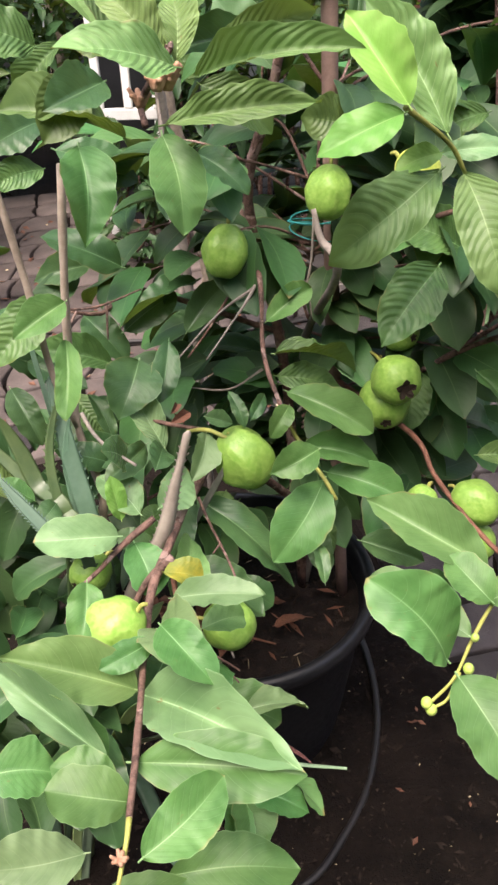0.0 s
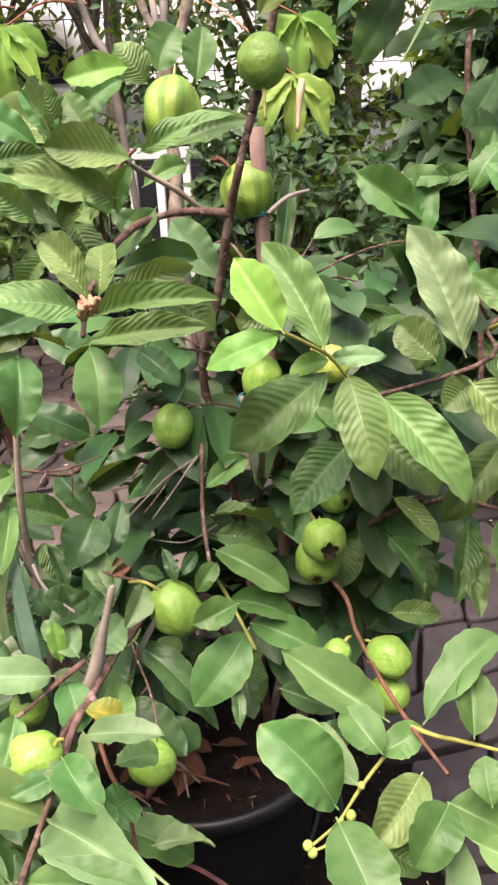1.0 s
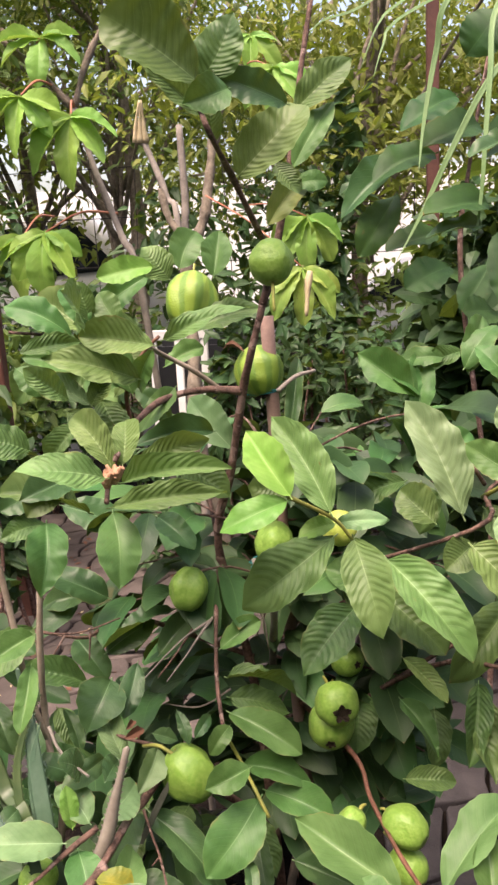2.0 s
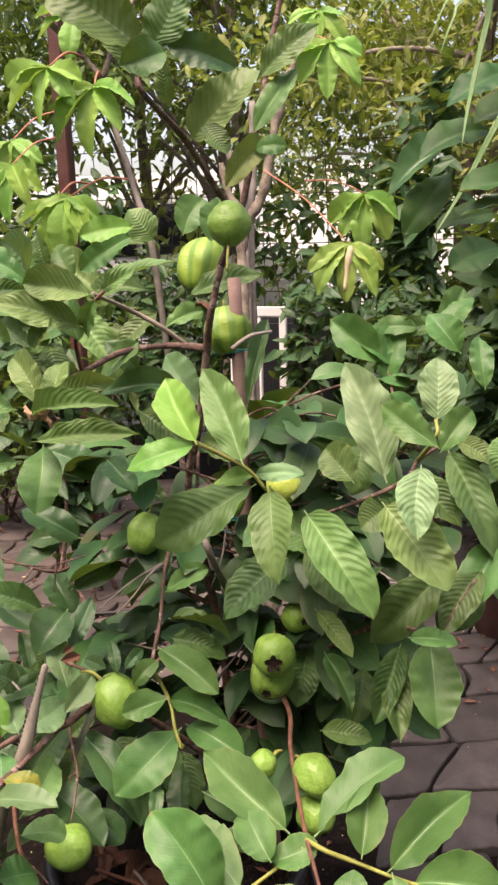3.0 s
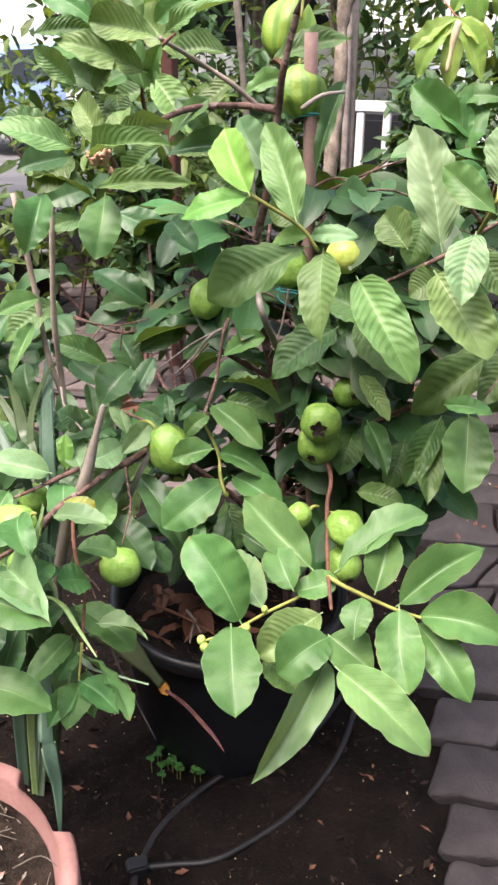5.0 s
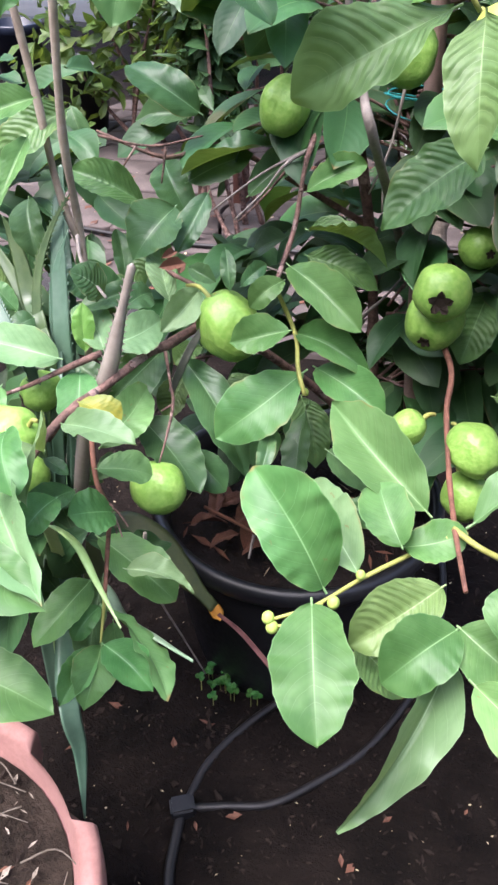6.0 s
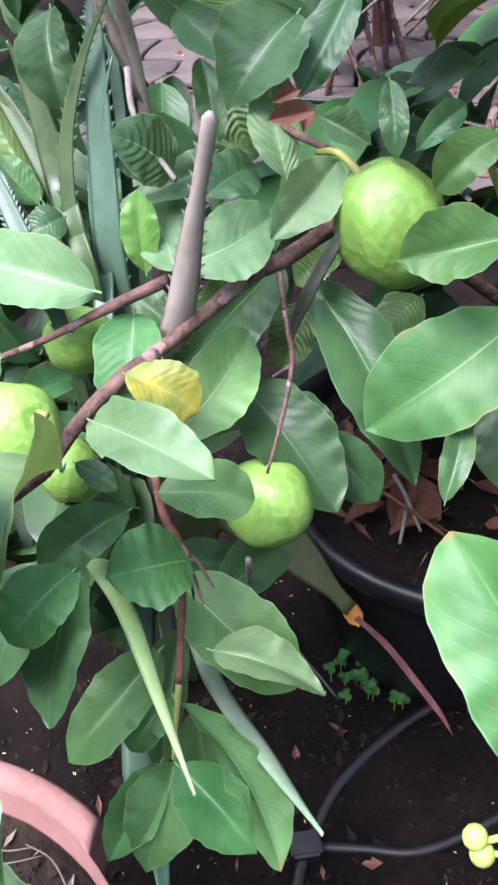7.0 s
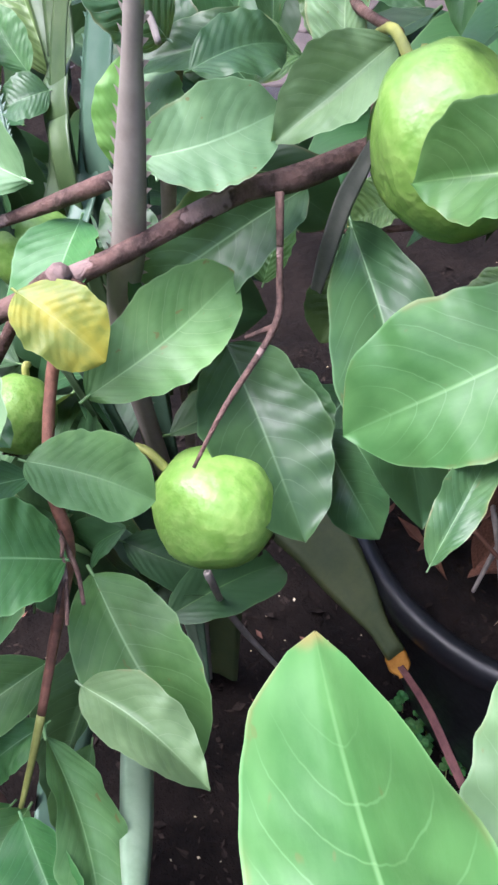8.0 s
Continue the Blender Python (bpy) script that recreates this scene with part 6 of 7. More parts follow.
strap(strap_plant, [(-0.185, 0.955, -0.030), (-0.110, 0.945, 0.350), (-0.018, 0.948, 0.831), (-0.046, 0.990, 0.895), (-0.058, 1.007, 0.929), (-0.069, 1.024, 0.964), (-0.076, 1.036, 0.992)], 0.009, ALOE, 0, 0.7)
strap(strap_plant, [(-0.185, 0.955, -0.030), (-0.110, 0.945, 0.350), (-0.013, 0.896, 0.795), (-0.062, 0.929, 0.853), (-0.079, 0.938, 0.874), (-0.107, 0.948, 0.903), (-0.129, 0.954, 0.925), (-0.145, 0.961, 0.944)], 0.016, STRAPGREEN, 0, 0.05)
strap(strap_plant, [(-0.185, 0.955, -0.030), (-0.110, 0.945, 0.350), (0.001, 0.853, 0.800), (-0.033, 0.871, 0.834), (-0.051, 0.881, 0.854), (-0.075, 0.893, 0.878), (-0.089, 0.901, 0.893), (-0.115, 0.917, 0.922)], 0.014, ALOE, 1, 0.05)
strap(strap_plant, [(-0.185, 0.955, -0.030), (-0.110, 0.945, 0.350), (-0.029, 0.905, 0.805), (-0.068, 0.938, 0.870), (-0.083, 0.951, 0.904), (-0.098, 0.959, 0.934), (-0.108, 0.960, 0.955)], 0.02, STRAPGREEN, 0, 0.05)
strap(strap_plant, [(-0.160, 0.935, -0.030), (-0.095, 0.890, 0.300), (0.005, 0.830, 0.560), (0.060, 0.775, 0.690), (0.126, 0.742, 0.727), (0.176, 0.710, 0.721), (0.225, 0.678, 0.714)], 0.018, STRAPLIME, 0, 0.05)
strap(strap_plant, [(-0.150, 0.935, -0.030), (-0.065, 0.910, 0.350), (0.060, 0.840, 0.540), (0.134, 0.788, 0.573), (0.207, 0.750, 0.616), (0.243, 0.731, 0.637), (0.280, 0.712, 0.659)], 0.021, STRAPPALE, 0, 0.05)
strap(strap_plant, [(-0.160, 0.960, -0.030), (-0.125, 0.990, 0.260), (-0.060, 1.015, 0.420), (0.000, 1.025, 0.425), (0.055, 1.030, 0.378), (0.107, 1.034, 0.322)], 0.066, STRAPOLIVE, 0, 0.32, (0.35, -0.25, 0.9))
strap(strap_plant, [(0.102, 1.034, 0.328), (0.114, 1.031, 0.316), (0.124, 1.028, 0.308)], 0.022, STRAPORANGE, 0, 0.4, (0.35, -0.25, 0.9))
strap(strap_plant, [(0.116, 1.031, 0.315), (0.160, 1.022, 0.306), (0.205, 1.007, 0.290), (0.240, 0.996, 0.272), (0.262, 0.987, 0.256)], 0.0085, STRAPRED, 0, 0.12, (0.35, -0.25, 0.9))
leaf_blade = strap(guava_tree, [(0.098, 0.975, 0.765), (0.112, 0.972, 0.795), (0.1305, 0.969, 0.833), (0.143, 0.971, 0.857), (0.1515, 0.9725, 0.877)], 0.0095, STRAPDEAD, 0, 0.05, (0.5, -0.6, 0.6))
leaf_blade.name = "dry_leaf"
strap(strap_plant, [(-0.190, 0.940, -0.030), (-0.140, 0.920, 0.350), (-0.030, 0.880, 0.530), (0.084, 0.723, 0.466), (0.116, 0.693, 0.411), (0.145, 0.651, 0.345)], 0.03, ALOE, 0, 0.05)
stem(strap_plant, [(-0.170, 0.960, -0.030), (-0.135, 0.990, 0.450), (-0.004, 0.950, 0.791), (-0.026, 0.996, 0.911), (-0.010, 0.970, 1.057), (0.014, 0.959, 1.226)], 0.0060, 0.0042, DRYSTEM, "dry_stem")
stem(strap_plant, [(-0.026, 0.996, 0.911), (-0.040, 0.985, 0.990), (-0.048, 0.980, 1.100), (-0.060, 0.970, 1.240)], 0.0048, 0.0036, DRYSTEM, "dry_stem")
# ---- plants and things behind ----
def foliage(rnd, n, centre, size, length, width=0.42, droop=0.3, shape="ball"):
    """Many small bent leaves inside an uneven clump: lists of corners, faces and leaf coordinates."""
    verts, faces, uvs = [], [], []
    c = Vector(centre)
    for _ in range(n):
        while True:
            p = Vector((rnd.uniform(-1, 1), rnd.uniform(-1, 1), rnd.uniform(-1, 1)))
            if p.length < 1 and noise.noise(p * 2.3 + c) > -0.22:
                break
        q = c + Vector((p.x * size[0], p.y * size[1], p.z * size[2]))
        d = Vector((rnd.gauss(0, 1), rnd.gauss(0, 1), rnd.gauss(-droop, 0.7))).normalized()
        up = Vector((rnd.gauss(0, 0.5), rnd.gauss(-0.3, 0.5), 1)).normalized()
        s = d.cross(up).normalized()
        n_up = s.cross(d)
        ln = length * rnd.uniform(0.6, 1.3)
        w = ln * width * 0.5
        o = len(verts)
        verts += [q, q + d * ln * 0.3 + s * w + n_up * w * 0.3, q + d * ln * 0.45, q + d * ln * 0.3 - s * w + n_up * w * 0.3,
                  q + d * ln * 0.72 + s * w * 0.75, q + d * ln * 0.72 - s * w * 0.75, q + d * ln - n_up * ln * 0.12]
        faces += [(o, o + 2, o + 1), (o, o + 3, o + 2), (o + 1, o + 2, o + 6, o + 4), (o + 3, o + 5, o + 6, o + 2)]
        k = [(0, 0.5), (0.3, 1), (0.45, 0.5), (0.3, 0), (0.72, 0.95), (0.72, 0.05), (1, 0.5)]
        uvs += [k[0], k[2], k[1], k[0], k[3], k[2], k[1], k[2], k[6], k[4], k[3], k[5], k[6], k[2]]
    return verts, faces, uvs


def foliage_mesh(name, chunks, mat, parent):
    verts, faces, uvs = [], [], []
    for v, f, u in chunks:
        o = len(verts)
        verts += v
        faces += [tuple(i + o for i in q) for q in f]
        uvs += u
    me = bpy.data.meshes.new(name)
    me.from_pydata(verts, [], faces)
    layer = me.uv_layers.new(name="UVMap")
    layer.data.foreach_set("uv", [c for p in uvs for c in p])
    ob = part(name, me, mat)
    under(ob, parent)
    ob["kind"] = "stuff"
    return ob


def shrub(at, size, n, length, mat, seed, label, category="shrub", clumps=7, stems=6, width=0.42):
    """A leafy shrub: several stems from the ground, and a broken crown of clumps."""
    rnd = random.Random(seed)
    bush = thing("shrub", label, category, at=at)
    x, y, z = at
    chunks = []
    for k in range(clumps):
        c = (x + rnd.uniform(-0.6, 0.6) * size[0], y + rnd.uniform(-0.5, 0.5) * size[1], z + size[2] * (0.25 + 0.75 * (k + 0.5) / clumps) + rnd.uniform(-0.1, 0.1))
        r = rnd.uniform(0.35, 0.6)
        chunks.append(foliage(rnd, n // clumps, c, (size[0] * r, size[1] * r, size[2] * 0.22), length, width))
        if k < stems:
            b = (x + rnd.uniform(-0.15, 0.15), y + rnd.uniform(-0.15, 0.15), z - 0.03)
            stem(bush, [b, (Vector(b) + Vector(c)) / 2 + Vector((rnd.uniform(-0.08, 0.08), 0, 0)), c], 0.012, 0.004, BARK, "stem", 6)
    foliage_mesh("foliage", chunks, mat, bush)
    return bush


def tree(at, height, r, crown, n, length, mat, seed, label, clumps=20, low=0.45):
    rnd = random.Random(seed)
    t = thing("tree", label, "tree", at=at)
    a = Vector(at)
    top = a + Vector((rnd.uniform(-0.3, 0.3), rnd.uniform(-0.3, 0.3), height * 0.8))
    stem(t, [a + Vector((0, 0, -0.05)), a.lerp(top, 0.5) + Vector((rnd.uniform(-0.15, 0.15), 0, 0)), top], r, r * 0.35, PALEBARK, "trunk", 10)
    chunks = []
    for k in range(clumps):
        c = a + Vector((rnd.uniform(-1, 1) * crown, rnd.uniform(-1, 1) * crown, height * rnd.uniform(low, 1.0)))
        s = crown * rnd.uniform(0.3, 0.55)
        chunks.append(foliage(rnd, n // clumps, c, (s, s, s * 0.7), length, 0.4, 0.5))
        j = a.lerp(top, rnd.uniform(0.4, 0.95))
        stem(t, [j, j.lerp(c, 0.5) + Vector((0, 0, 0.1)), c], r * 0.3, r * 0.07, PALEBARK, "limb", 6)
    foliage_mesh("crown", chunks, mat, t)
    return t


shrub((-1.5, 3.9, 0), (0.55, 0.45, 1.3), 900, 0.10, SHRUB, 1, "mid-green leafy shrub behind the paving")
shrub((0.40, 4.1, 0), (0.6, 0.4, 1.25), 900, 0.09, SHADE, 2, "dark leafy shrub in front of the white gate")
shrub((-0.45, 3.92, 0), (0.36, 0.22, 0.52), 500, 0.08, SHADE, 41, "low dark shrub at the foot of the white gate")
shrub((-0.16, 3.98, 0), (0.17, 0.16, 1.34), 420, 0.10, SHADE, 42, "slim dark shrub beside the white gate")
shrub((0.24, 4.72, 0), (0.30, 0.24, 2.05), 900, 0.14, SHADE, 43, "dark shrub with long leaves behind the gate")
shrub((-1.02, 3.02, 0), (0.26, 0.20, 1.16), 700, 0.11, SHADE, 44, "dark leafy shrub at the foot of the steel post")
shrub((1.1, 3.7, 0), (0.7, 0.5, 1.35), 1100, 0.11, SHADE, 3, "dense dark green shrub beside the clay pot")
shrub((-1.9, 3.8, 0), (0.8, 0.5, 1.5), 1000, 0.11, SHRUB, 4, "leafy green shrub at the edge of the paving")
shrub((-2.7, 5.2, 0), (1.1, 0.7, 2.2), 1600, 0.11, SHADE, 5, "tall dark green hedge plant")
shrub((-1.0, 5.6, 0), (0.9, 0.5, 1.5), 1200, 0.10, SHRUB, 6, "green hedge shrub along the road")
shrub((0.9, 5.6, 0), (0.9, 0.5, 1.6), 1300, 0.10, SHRUB, 7, "green hedge shrub along the road")
shrub((2.1, 5.0, 0), (1.0, 0.7, 2.2), 1600, 0.11, SHADE, 8, "tall dark green hedge plant")
shrub((-1.5, 4.9, 0), (1.0, 0.4, 1.8), 1500, 0.12, SHADE, 10, "tall dark green shrub before the road")
shrub((1.4, 4.6, 0), (0.8, 0.4, 1.9), 1500, 0.10, SHRUB, 11, "leafy green shrub before the road")
shrub((-0.3, 5.3, 0), (0.8, 0.4, 1.85), 1300, 0.12, SHADE, 12, "dark green shrub behind the white gate")
shrub((0.98, 2.95, 0), (0.42, 0.4, 1.85), 1500, 0.12, SHADE, 9, "dark broad-leaved shrub beside the paving", width=0.6)
tree((-2.4, 7.5, 0), 4.6, 0.10, 1.7, 11000, 0.10, OLIVE, 21, "olive-green garden tree with fine leaves", low=0.60)
tree((-0.2, 8.6, 0), 5.0, 0.11, 1.9, 9000, 0.11, OLIVE, 22, "olive-green tree with fine hanging foliage", low=0.42)
tree((1.9, 7.6, 0), 4.8, 0.10, 1.7, 7500, 0.10, OLIVE, 23, "light green tree with fine foliage", low=0.40)
tree((0.5, 6.3, 0), 4.2, 0.08, 1.3, 5500, 0.09, OLIVE, 26, "light green slender tree with fine foliage", low=0.45)
tree((-1.4, 6.4, 0), 4.2, 0.08, 1.3, 8000, 0.09, SHRUB, 27, "green slender tree with fine foliage", low=0.60)
tree((4.2, 6.0, 0), 5.0, 0.12, 1.8, 8000, 0.12, SHRUB, 24, "green roadside tree behind the garden", low=0.35)
tree((-4.6, 5.6, 0), 5.0, 0.12, 1.8, 8000, 0.12, SHRUB, 25, "green roadside tree behind the garden", low=0.45)


def palmate(plant, node, stalk_from, size, droop, seed, mat=None, count=5):
    """A cassava leaf: a thin stalk and a hand of narrow leaflets."""
    rnd = random.Random(seed)
    n, s = Vector(node), Vector(stalk_from)
    stem(plant, [s, s.lerp(n, 0.5) + Vector((0, 0, 0.02)), n], 0.0028, 0.002, CASSAVA_STALK, "leaf_stalk", 6)
    for k in range(count):
        a = math.radians(-75 + 150 * k / (count - 1))
        d = Vector((math.sin(a), -0.25 + rnd.uniform(-0.1, 0.1), -droop - 0.5 * math.cos(a) + 0.25 * abs(math.sin(a)))).normalized()
        ln = size * (0.75 + 0.35 * math.cos(a)) * rnd.uniform(0.9, 1.1)
        leaf(plant, n, n + d * ln, ln * 0.35, Vector((0.2 * math.sin(a), -0.8, 0.6)), mat or CASSAVA, k + seed)


CASSAVA_STALK = rough_stuff("reddish_leaf_stalk", (0.34, 0.10, 0.07), (0.50, 0.24, 0.14), 30, 200, 0.6)


def post(name, x, y, top, width, label):
    bm = bmesh.new()
    box(bm, (-width / 2, -width / 2, -0.06), (width / 2, width / 2, top), 0.004)
    p = part(name, bm, RUST)
    p.location = (x, y, 0)
    return tagged(p, label, "post", "garden posts")


def gate(x0, x1, y, height):
    g = thing("metal_gate", "white painted metal gate standing half open over a dark gap", "gate", at=(x0, y, 0))
    for name, low, high in (("bottom_rail", 0.55, 0.60), ("top_rail", height - 0.05, height)):
        bm = bmesh.new()
        box(bm, (0, -0.02, low), (x1 - x0, 0.02, high), 0.004)
        part(name, bm, WHITE, g)
    for name, x, low in (("post", 0.02, -0.03), ("bar", 0.155, 0.602), ("post", x1 - x0 - 0.02, -0.03)):
        bm = bmesh.new()
        box(bm, (x - 0.019, -0.016, low), (x + 0.019, 0.016, height - 0.052), 0.004)
        part(name, bm, WHITE, g)
    return g


def car(at, paint, label, yaw, tall=1.0):
    """A parked car, side on; a tall one is a van."""
    c = thing("car" if tall == 1.0 else "van", label, "car" if tall == 1.0 else "van", "parked cars")
    c.matrix_basis = pose(*at, 0, 0, yaw) @ Matrix.Diagonal((1, 1, tall, 1))
    bm = bmesh.new()
    side = [(-2.1, 0.32), (-2.12, 0.62), (-1.95, 0.82), (-1.25, 0.92), (-0.55, 1.38), (0.75, 1.42), (1.45, 0.98), (2.0, 0.90), (2.1, 0.60), (2.08, 0.32)]
    rings = []
    for yy, k in ((-0.84, 0.93), (-0.80, 1.0), (0.80, 1.0), (0.84, 0.93)):
        rings.append([bm.verts.new((x * (0.985 if k < 1 else 1), yy * (1 - 0.18 * max(0, z - 0.95) / 0.45), 0.32 + (z - 0.32) * k)) for x, z in side])
    for a, b in zip(rings, rings[1:]):
        for i in range(len(a)):
            bm.faces.new((a[i], a[(i + 1) % len(a)], b[(i + 1) % len(a)], b[i]))
    bm.faces.new(rings[0])
    bm.faces.new(list(reversed(rings[-1])))
    bmesh.ops.recalc_face_normals(bm, faces=bm.faces[:])
    part("body", smooth(bm), paint, c)
    for sx in (-0.845, 0.845):
        for pts in (((-1.1, 0.95), (-0.5, 1.31), (0.1, 1.34), (0.1, 0.96)), ((0.17, 0.96), (0.17, 1.34), (0.7, 1.35), (1.2, 1.0))):
            bm = bmesh.new()
            bm.faces.new([bm.verts.new((x, sx * (1 - 0.13 * (z - 0.95) / 0.45) * 1.0, z)) for x, z in pts])
            bmesh.ops.solidify(bm, geom=bm.faces[:], thickness=0.012)
            part("window", bm, GLASS, c)
        for wx in (-1.35, 1.3):
            bm = bmesh.new()
            bmesh.ops.create_cone(bm, cap_ends=True, segments=28, radius1=0.31, radius2=0.31, depth=0.2)
            wheel = part("wheel", bm, TYRE, c)
            wheel.matrix_basis = pose(wx, sx * 0.93, 0.31, 90, 0, 0)
            bm = bmesh.new()
            bmesh.ops.create_cone(bm, cap_ends=True, segments=20, radius1=0.19, radius2=0.17, depth=0.215)
            part("rim", bm, WHITE, wheel)
    return c


SILVER, _, _, _b = material("silver_car_paint", 0.3, 0.4, 0.5)
_b.inputs["Base Color"].default_value = (0.55, 0.57, 0.6, 1)
BLUE, _, _, _b = material("blue_car_paint", 0.3, 0.1, 0.5)
_b.inputs["Base Color"].default_value = (0.16, 0.24, 0.42, 1)
PEARL, _, _, _b = material("white_car_paint", 0.3, 0.0, 0.5)
_b.inputs["Base Color"].default_value = (0.78, 0.78, 0.78, 1)
car((-3.3, 9.6, 0), PEARL, "white van parked on the road", 4, 1.45)
car((1.6, 10.2, 0), SILVER, "silver car parked on the road", -3)
car((-6.4, 10.4, 0), BLUE, "blue car parked on the road", 2)
gate(-0.64, -0.33, 4.2, 1.18)
# black box added as a stand-in for the dark gap behind the bars
bm = bmesh.new()
box(bm, (-0.66, 4.42, -0.03), (-0.20, 4.86, 1.10), 0.03)
tagged(part("storage_bin", bm, BLACK), "black box added to fill the dark gap behind the white gate", "bin")
# white backdrop wall added to give the bright patches between the trees
bm = bmesh.new()
box(bm, (-18, 13.6, -0.05), (18, 13.9, 2.7), 0.02)
tagged(part("wall_north", bm, WHITE), "long white wall added beyond the road to fill the bright gaps", "wall", kind="structure")
post("steel_post", -1.09, 3.35, 3.2, 0.056, "brown painted steel post beside the paving")
post("steel_post", 0.80, 4.1, 3.2, 0.055, "brown painted steel post among foliage")


def small_pot(at, r, h, mat, label, group):
    p = thing("plant_pot", label, "plant pot", group, at=at)
    part("pot_wall", lathe([(0.0, 0.0), (r * 0.72, 0.0), (r * 0.95, h * 0.86), (r, h * 0.87), (r, h * 0.98), (r * 0.97, h), (r * 0.9, h), (r * 0.85, h * 0.85), (0.0, h * 0.85)], 32), mat, p)
    return p


small_pot((0.78, 3.15, 0), 0.15, 0.26, TERRA, "terracotta plant pot on the paving", "pots behind")
small_pot((-1.75, 4.3, 0), 0.14, 0.32, BLACK, "dark plastic plant pot at the edge of the paving", "pots behind")
small_pot((-2.35, 3.9, 0), 0.18, 0.34, BLACK, "dark plastic plant pot at the edge of the paving", "pots behind")

small_pot((-2.50, 5.25, 0), 0.11, 0.42, NAVY, "tall dark navy plastic plant pot", "pots behind")
small_pot((-3.18, 4.40, 0), 0.16, 0.38, NAVY, "dark navy plastic plant pot", "pots behind")


def wire_fence(x0, x1, y, height):
    """Thin dark wires, upright and level, with a few that have sprung loose and cross."""
    rnd = random.Random(77)
    f = thing("wire_fence", "thin dark wire mesh fence behind the shrubs", "fence", at=((x0 + x1) / 2, y, 0))
    count = int((x1 - x0) / 0.25)
    for k in range(count + 1):
        x = x0 + (x1 - x0) * k / count + rnd.uniform(-0.015, 0.015)
        lean = rnd.choice((0.0, 0.0, 0.0, 0.07, -0.07))
        stem(f, [(x, y, -0.03), (x + lean * 0.4, y + 0.004, height * 0.5), (x + lean, y, height)], 0.0036, 0.0036, FENCEWIRE, "wire", 5)
    for k in range(7):
        z = 0.15 + (height - 0.2) * k / 6
        stem(f, [(x0, y + 0.009, z), ((x0 + x1) / 2, y + 0.009, z - 0.02), (x1, y + 0.009, z + 0.01)], 0.0034, 0.0034, FENCEWIRE, "wire", 5)
    return f


wire_fence(-3.4, 2.6, 5.95, 2.25)

cassava = thing("cassava_plant", "tall cassava plant with pale knotted stem and hand-shaped leaves", "plant", "cassava plants", at=(-0.050, 2.600, 0.000))
stem(cassava, [(-0.020, 2.600, -0.030), (-0.020, 2.600, 0.500), (-0.090, 2.535, 0.977), (-0.098, 2.611, 1.273), (-0.118, 2.675, 1.505), (-0.108, 2.697, 1.565)], 0.024, 0.022, PALEBARK, "trunk")
stem(cassava, [(-0.108, 2.697, 1.565), (-0.056, 2.740, 1.675), (-0.022, 2.808, 1.920), (0.015, 2.852, 2.050), (0.062, 2.892, 2.142)], 0.021, 0.014, PALEBARK, "limb")
stem(cassava, [(-0.108, 2.697, 1.565), (-0.130, 2.690, 1.615), (-0.165, 2.695, 1.670), (-0.190, 2.708, 1.760)], 0.016, 0.012, PALEBARK, "limb")
palmate(cassava, (0.201, 2.538, 2.058), (0.062, 2.890, 2.133), 0.15, 0.6, 1, CASSAVA)
straw = part("dry_leaf", tube([(0.293, 2.353, 1.489), (0.286, 2.334, 1.426), (0.282, 2.318, 1.368)], 0.010, 0.004, 6, 0.3), STRAW)
under(straw, cassava)
palmate(cassava, (0.273, 2.784, 1.651), (0.071, 2.782, 1.699), 0.17, 0.9, 2, CASSAVA)
palmate(cassava, (0.268, 2.471, 1.497), (-0.042, 2.697, 1.731), 0.17, 0.8, 3, FADED)
palmate(cassava, (0.109, 2.841, 2.219), (0.149, 2.983, 2.145), 0.14, 0.5, 4, CASSAVA)
cassava_left = thing("cassava_plant", "slender cassava plant with lime-green hand-shaped leaves", "plant", "cassava plants", at=(0.050, 1.720, 0.000))
stem(cassava_left, [(0.050, 1.720, -0.030), (0.035, 1.690, 0.800), (-0.006, 1.647, 1.473), (-0.045, 1.671, 1.594), (-0.095, 1.696, 1.727), (-0.134, 1.726, 1.849)], 0.0082, 0.0062, GREYWOOD, "trunk")
stem(cassava_left, [(-0.134, 1.726, 1.849), (-0.208, 1.731, 1.926), (-0.275, 1.738, 1.988)], 0.0072, 0.0056, PALEBARK, "limb")
stem(cassava_left, [(-0.134, 1.726, 1.849), (-0.107, 1.745, 1.935), (-0.068, 1.767, 2.011)], 0.0072, 0.0056, PALEBARK, "limb")
palmate(cassava_left, (-0.117, 1.645, 1.819), (-0.134, 1.726, 1.849), 0.120, 0.6, 5, CASSAVA)
palmate(cassava_left, (-0.196, 1.747, 1.987), (-0.208, 1.731, 1.926), 0.104, 0.2, 6, CASSAVA)
palmate(cassava_left, (-0.196, 1.657, 1.609), (-0.051, 1.681, 1.638), 0.120, 0.7, 7, CASSAVA)
palmate(cassava_left, (-0.752, 2.371, 1.824), (-0.677, 2.532, 1.928), 0.17, 0.7, 8, CASSAVA)
palmate(cassava_left, (-0.210, 1.630, 1.858), (-0.171, 1.736, 1.892), 0.112, 0.5, 9, CASSAVA)
palmate(cassava_left, (-0.278, 1.740, 1.605), (-0.247, 1.860, 1.650), 0.120, 0.7, 10, CASSAVA)
palmate(cassava_left, (-0.661, 2.211, 1.738), (-0.611, 2.385, 1.828), 0.15, 0.8, 11, CASSAVA)
bare_stems = thing("bare_stems", "cut-back pale woody stems among the shrubs", "plant", at=(0.000, 2.800, 0.000))
stem(bare_stems, [(-0.120, 2.800, -0.030), (-0.184, 2.956, 1.543), (-0.233, 3.001, 1.758), (-0.323, 3.045, 1.985)], 0.013, 0.011, GREYWOOD, "stem")
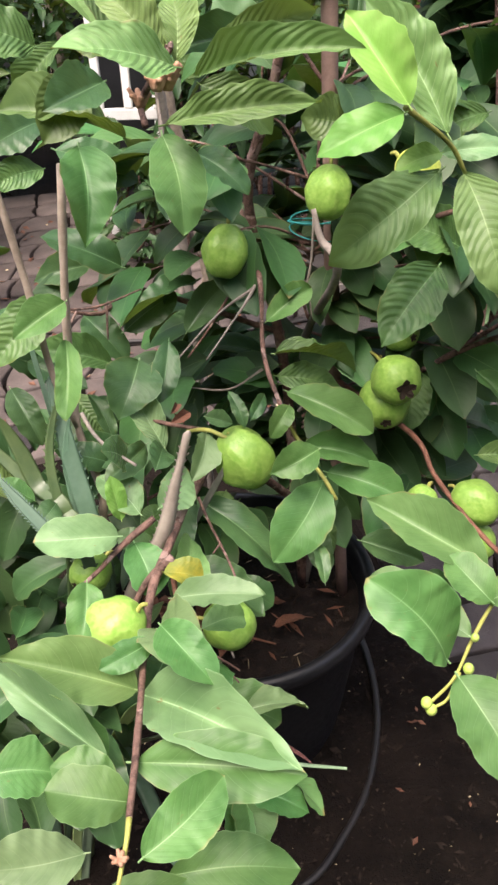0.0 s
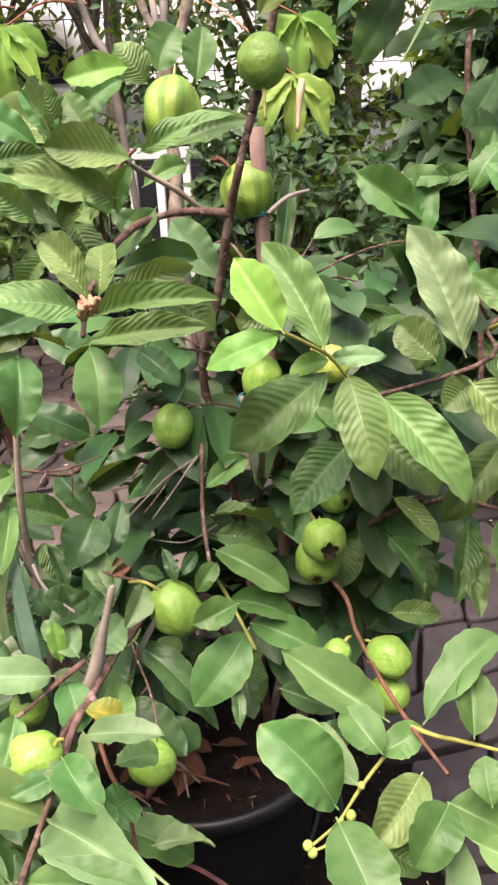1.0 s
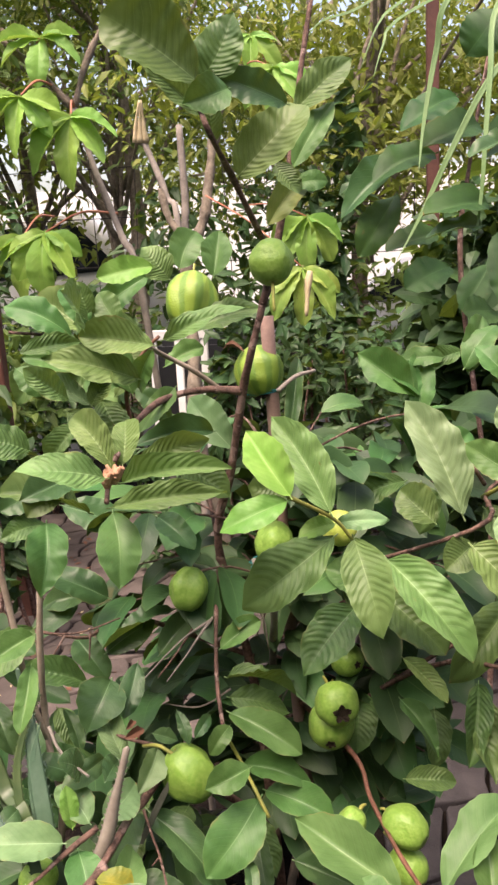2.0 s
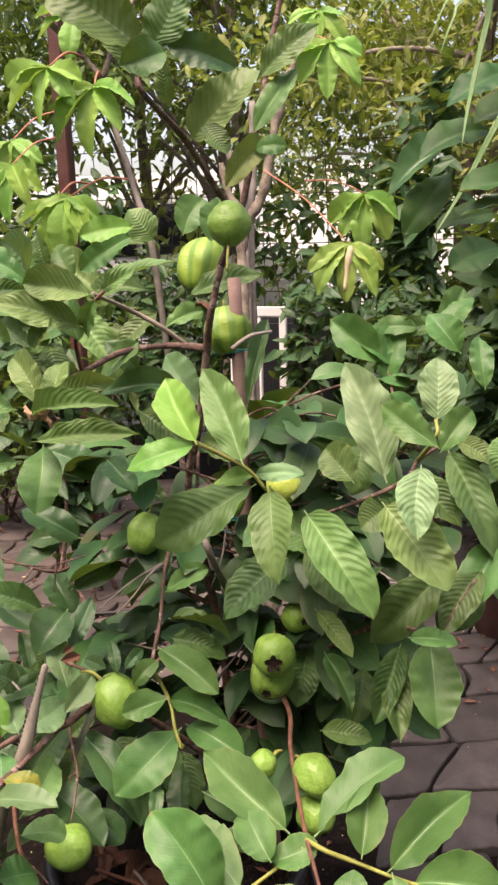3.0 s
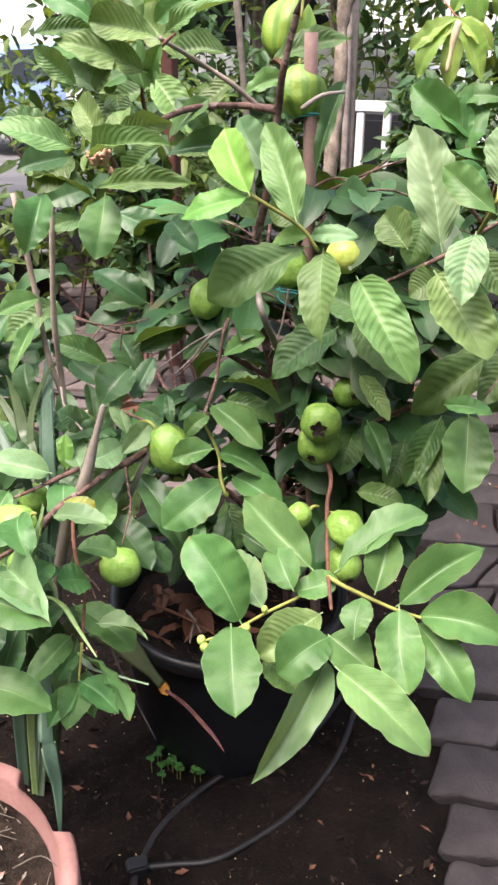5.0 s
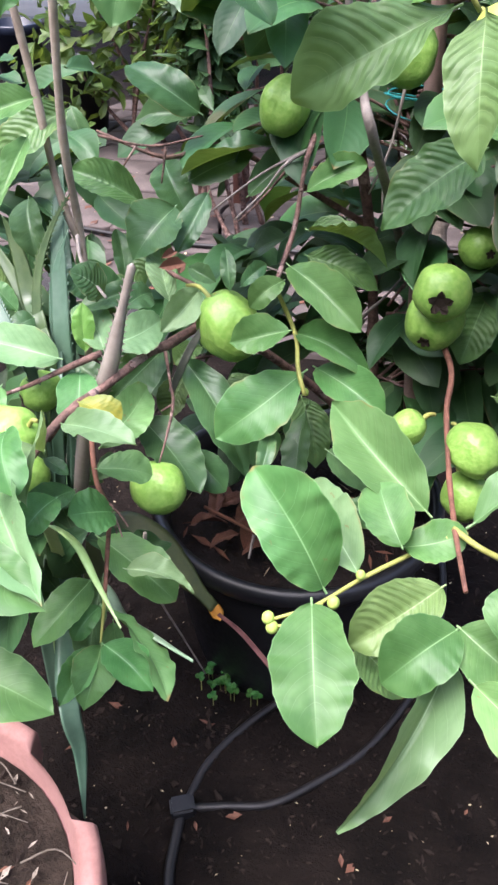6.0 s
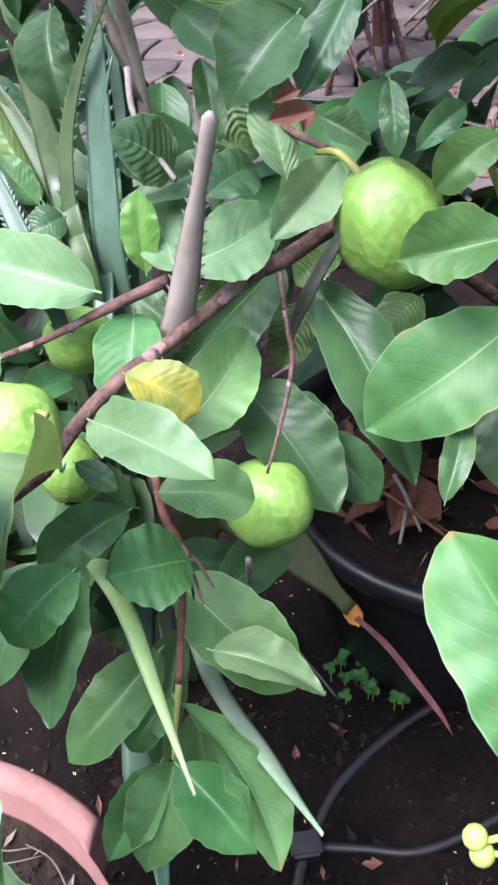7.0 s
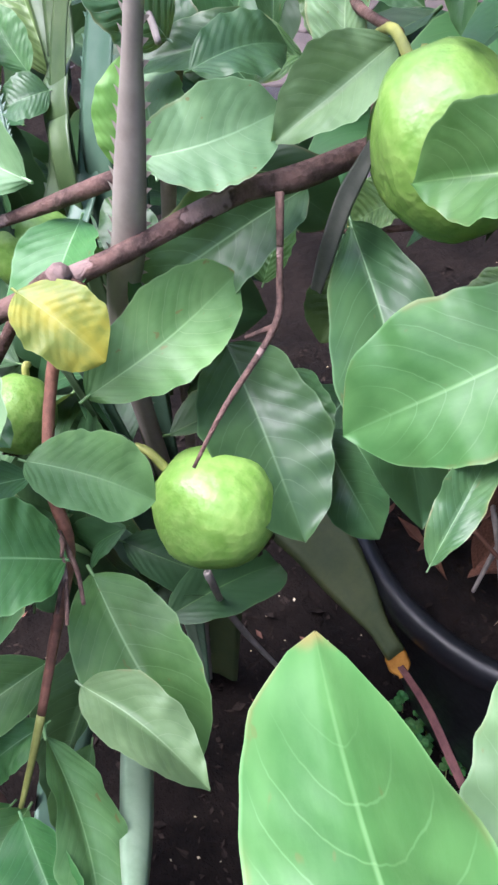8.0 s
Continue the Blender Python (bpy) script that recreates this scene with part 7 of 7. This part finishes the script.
stem(bare_stems, [(-0.100, 2.800, -0.030), (-0.173, 2.985, 1.443), (-0.178, 3.055, 1.740), (-0.194, 3.117, 2.008)], 0.016, 0.013, GREYWOOD, "stem")
for points in ([(-0.306, 3.012, 2.084), (-0.324, 3.018, 2.026), (-0.339, 3.026, 1.947)], [(-0.304, 3.013, 2.084), (-0.313, 3.020, 2.026), (-0.320, 3.030, 1.946)], [(-0.303, 3.013, 2.084), (-0.302, 3.023, 2.026), (-0.301, 3.035, 1.946)]):
    straw = part("dry_leaf", tube(points, 0.004, 0.011, 6, 0.3), STRAW)
    under(straw, bare_stems)
broad_plant = thing("broad_leaved_plant", "dark green broad-leaved plant with drooping leaves", "plant", at=(0.780, 2.400, 0.000))
stem(broad_plant, [(0.800, 2.400, -0.030), (0.800, 2.400, 0.700), (0.712, 2.417, 1.447), (0.744, 2.494, 1.755), (0.807, 2.575, 2.063)], 0.009, 0.005, BARK, "stem")
leaf(broad_plant, (0.699, 2.426, 1.925), (0.544, 2.324, 1.832), 0.106, (-0.10, -0.85, 0.52), BROAD)
leaf(broad_plant, (0.775, 2.523, 1.863), (0.612, 2.427, 1.798), 0.127, (-0.12, -0.84, 0.53), BROAD)
leaf(broad_plant, (0.649, 2.491, 1.789), (0.473, 2.390, 1.712), 0.111, (-0.08, -0.83, 0.55), BROAD)
leaf(broad_plant, (0.561, 2.580, 1.769), (0.380, 2.461, 1.619), 0.108, (-0.05, -0.83, 0.56), SHADED)
leaf(broad_plant, (0.544, 2.559, 1.689), (0.428, 2.442, 1.516), 0.100, (-0.04, -0.82, 0.57), BROAD)
leaf(broad_plant, (0.758, 2.261, 1.638), (0.587, 2.173, 1.612), 0.102, (-0.13, -0.80, 0.58), BROAD)
leaf(broad_plant, (0.743, 2.246, 1.582), (0.594, 2.160, 1.557), 0.058, (-0.12, -0.80, 0.59), SHADED)
leaf(broad_plant, (0.729, 2.454, 2.028), (0.808, 2.425, 2.127), 0.137, (-0.11, -0.86, 0.49), BROAD)
leaf(broad_plant, (0.790, 2.302, 1.360), (0.691, 2.230, 1.368), 0.091, (-0.13, -0.76, 0.64), BROAD)
leaf(broad_plant, (0.791, 2.433, 1.476), (0.704, 2.333, 1.359), 0.095, (-0.12, -0.78, 0.62), BROAD)
leaf(broad_plant, (0.693, 2.525, 1.476), (0.557, 2.433, 1.418), 0.116, (-0.09, -0.78, 0.62), BROAD)
leaf(broad_plant, (0.670, 2.649, 1.574), (0.513, 2.558, 1.528), 0.104, (-0.08, -0.80, 0.60), BROAD)
leaf(broad_plant, (0.796, 2.196, 1.780), (0.691, 2.111, 1.737), 0.062, (-0.15, -0.83, 0.55), SHADED)
leaf(broad_plant, (0.805, 2.353, 1.567), (0.816, 2.244, 1.365), 0.106, (-0.14, -0.79, 0.60), BROAD)
tall_grass = thing("tall_grass", "tall pale green arching grass blades", "grass", at=(1.300, 2.600, 0.000))
stem(tall_grass, [(1.300, 2.600, -0.030), (1.310, 2.600, 1.100), (1.250, 2.560, 2.200), (1.180, 2.520, 2.420), (1.100, 2.560, 2.700)], 0.012, 0.006, GRASS, "stalk")
for blade_line, width in (
        ([(1.250, 2.560, 2.200), (1.020, 2.380, 2.200), (0.783, 2.273, 1.963), (0.677, 2.256, 1.792), (0.595, 2.244, 1.629), (0.523, 2.206, 1.504)], 0.016),
        ([(1.250, 2.560, 2.200), (0.900, 2.400, 2.330), (0.672, 2.303, 2.143), (0.634, 2.304, 2.015), (0.600, 2.288, 1.840), (0.585, 2.260, 1.720)], 0.015),
        ([(1.250, 2.560, 2.200), (0.960, 2.400, 2.260), (0.790, 2.316, 2.120), (0.760, 2.265, 1.935), (0.738, 2.234, 1.665), (0.715, 2.210, 1.520)], 0.015),
        ([(1.100, 2.560, 2.700), (0.977, 2.965, 2.524), (0.602, 2.890, 2.298), (0.514, 2.853, 2.223), (0.452, 2.828, 2.086)], 0.009),
        ([(1.100, 2.560, 2.700), (0.902, 2.940, 2.423), (0.577, 2.877, 2.236), (0.527, 2.853, 2.161), (0.489, 2.828, 2.048)], 0.009),
        ([(1.100, 2.560, 2.700), (0.952, 2.978, 2.599), (0.502, 2.915, 2.311), (0.339, 2.865, 2.248), (0.277, 2.853, 2.186)], 0.008)):
    strap(tall_grass, blade_line, width, GRASS, 0, 0.05, (0.0, -1.0, 0.1))
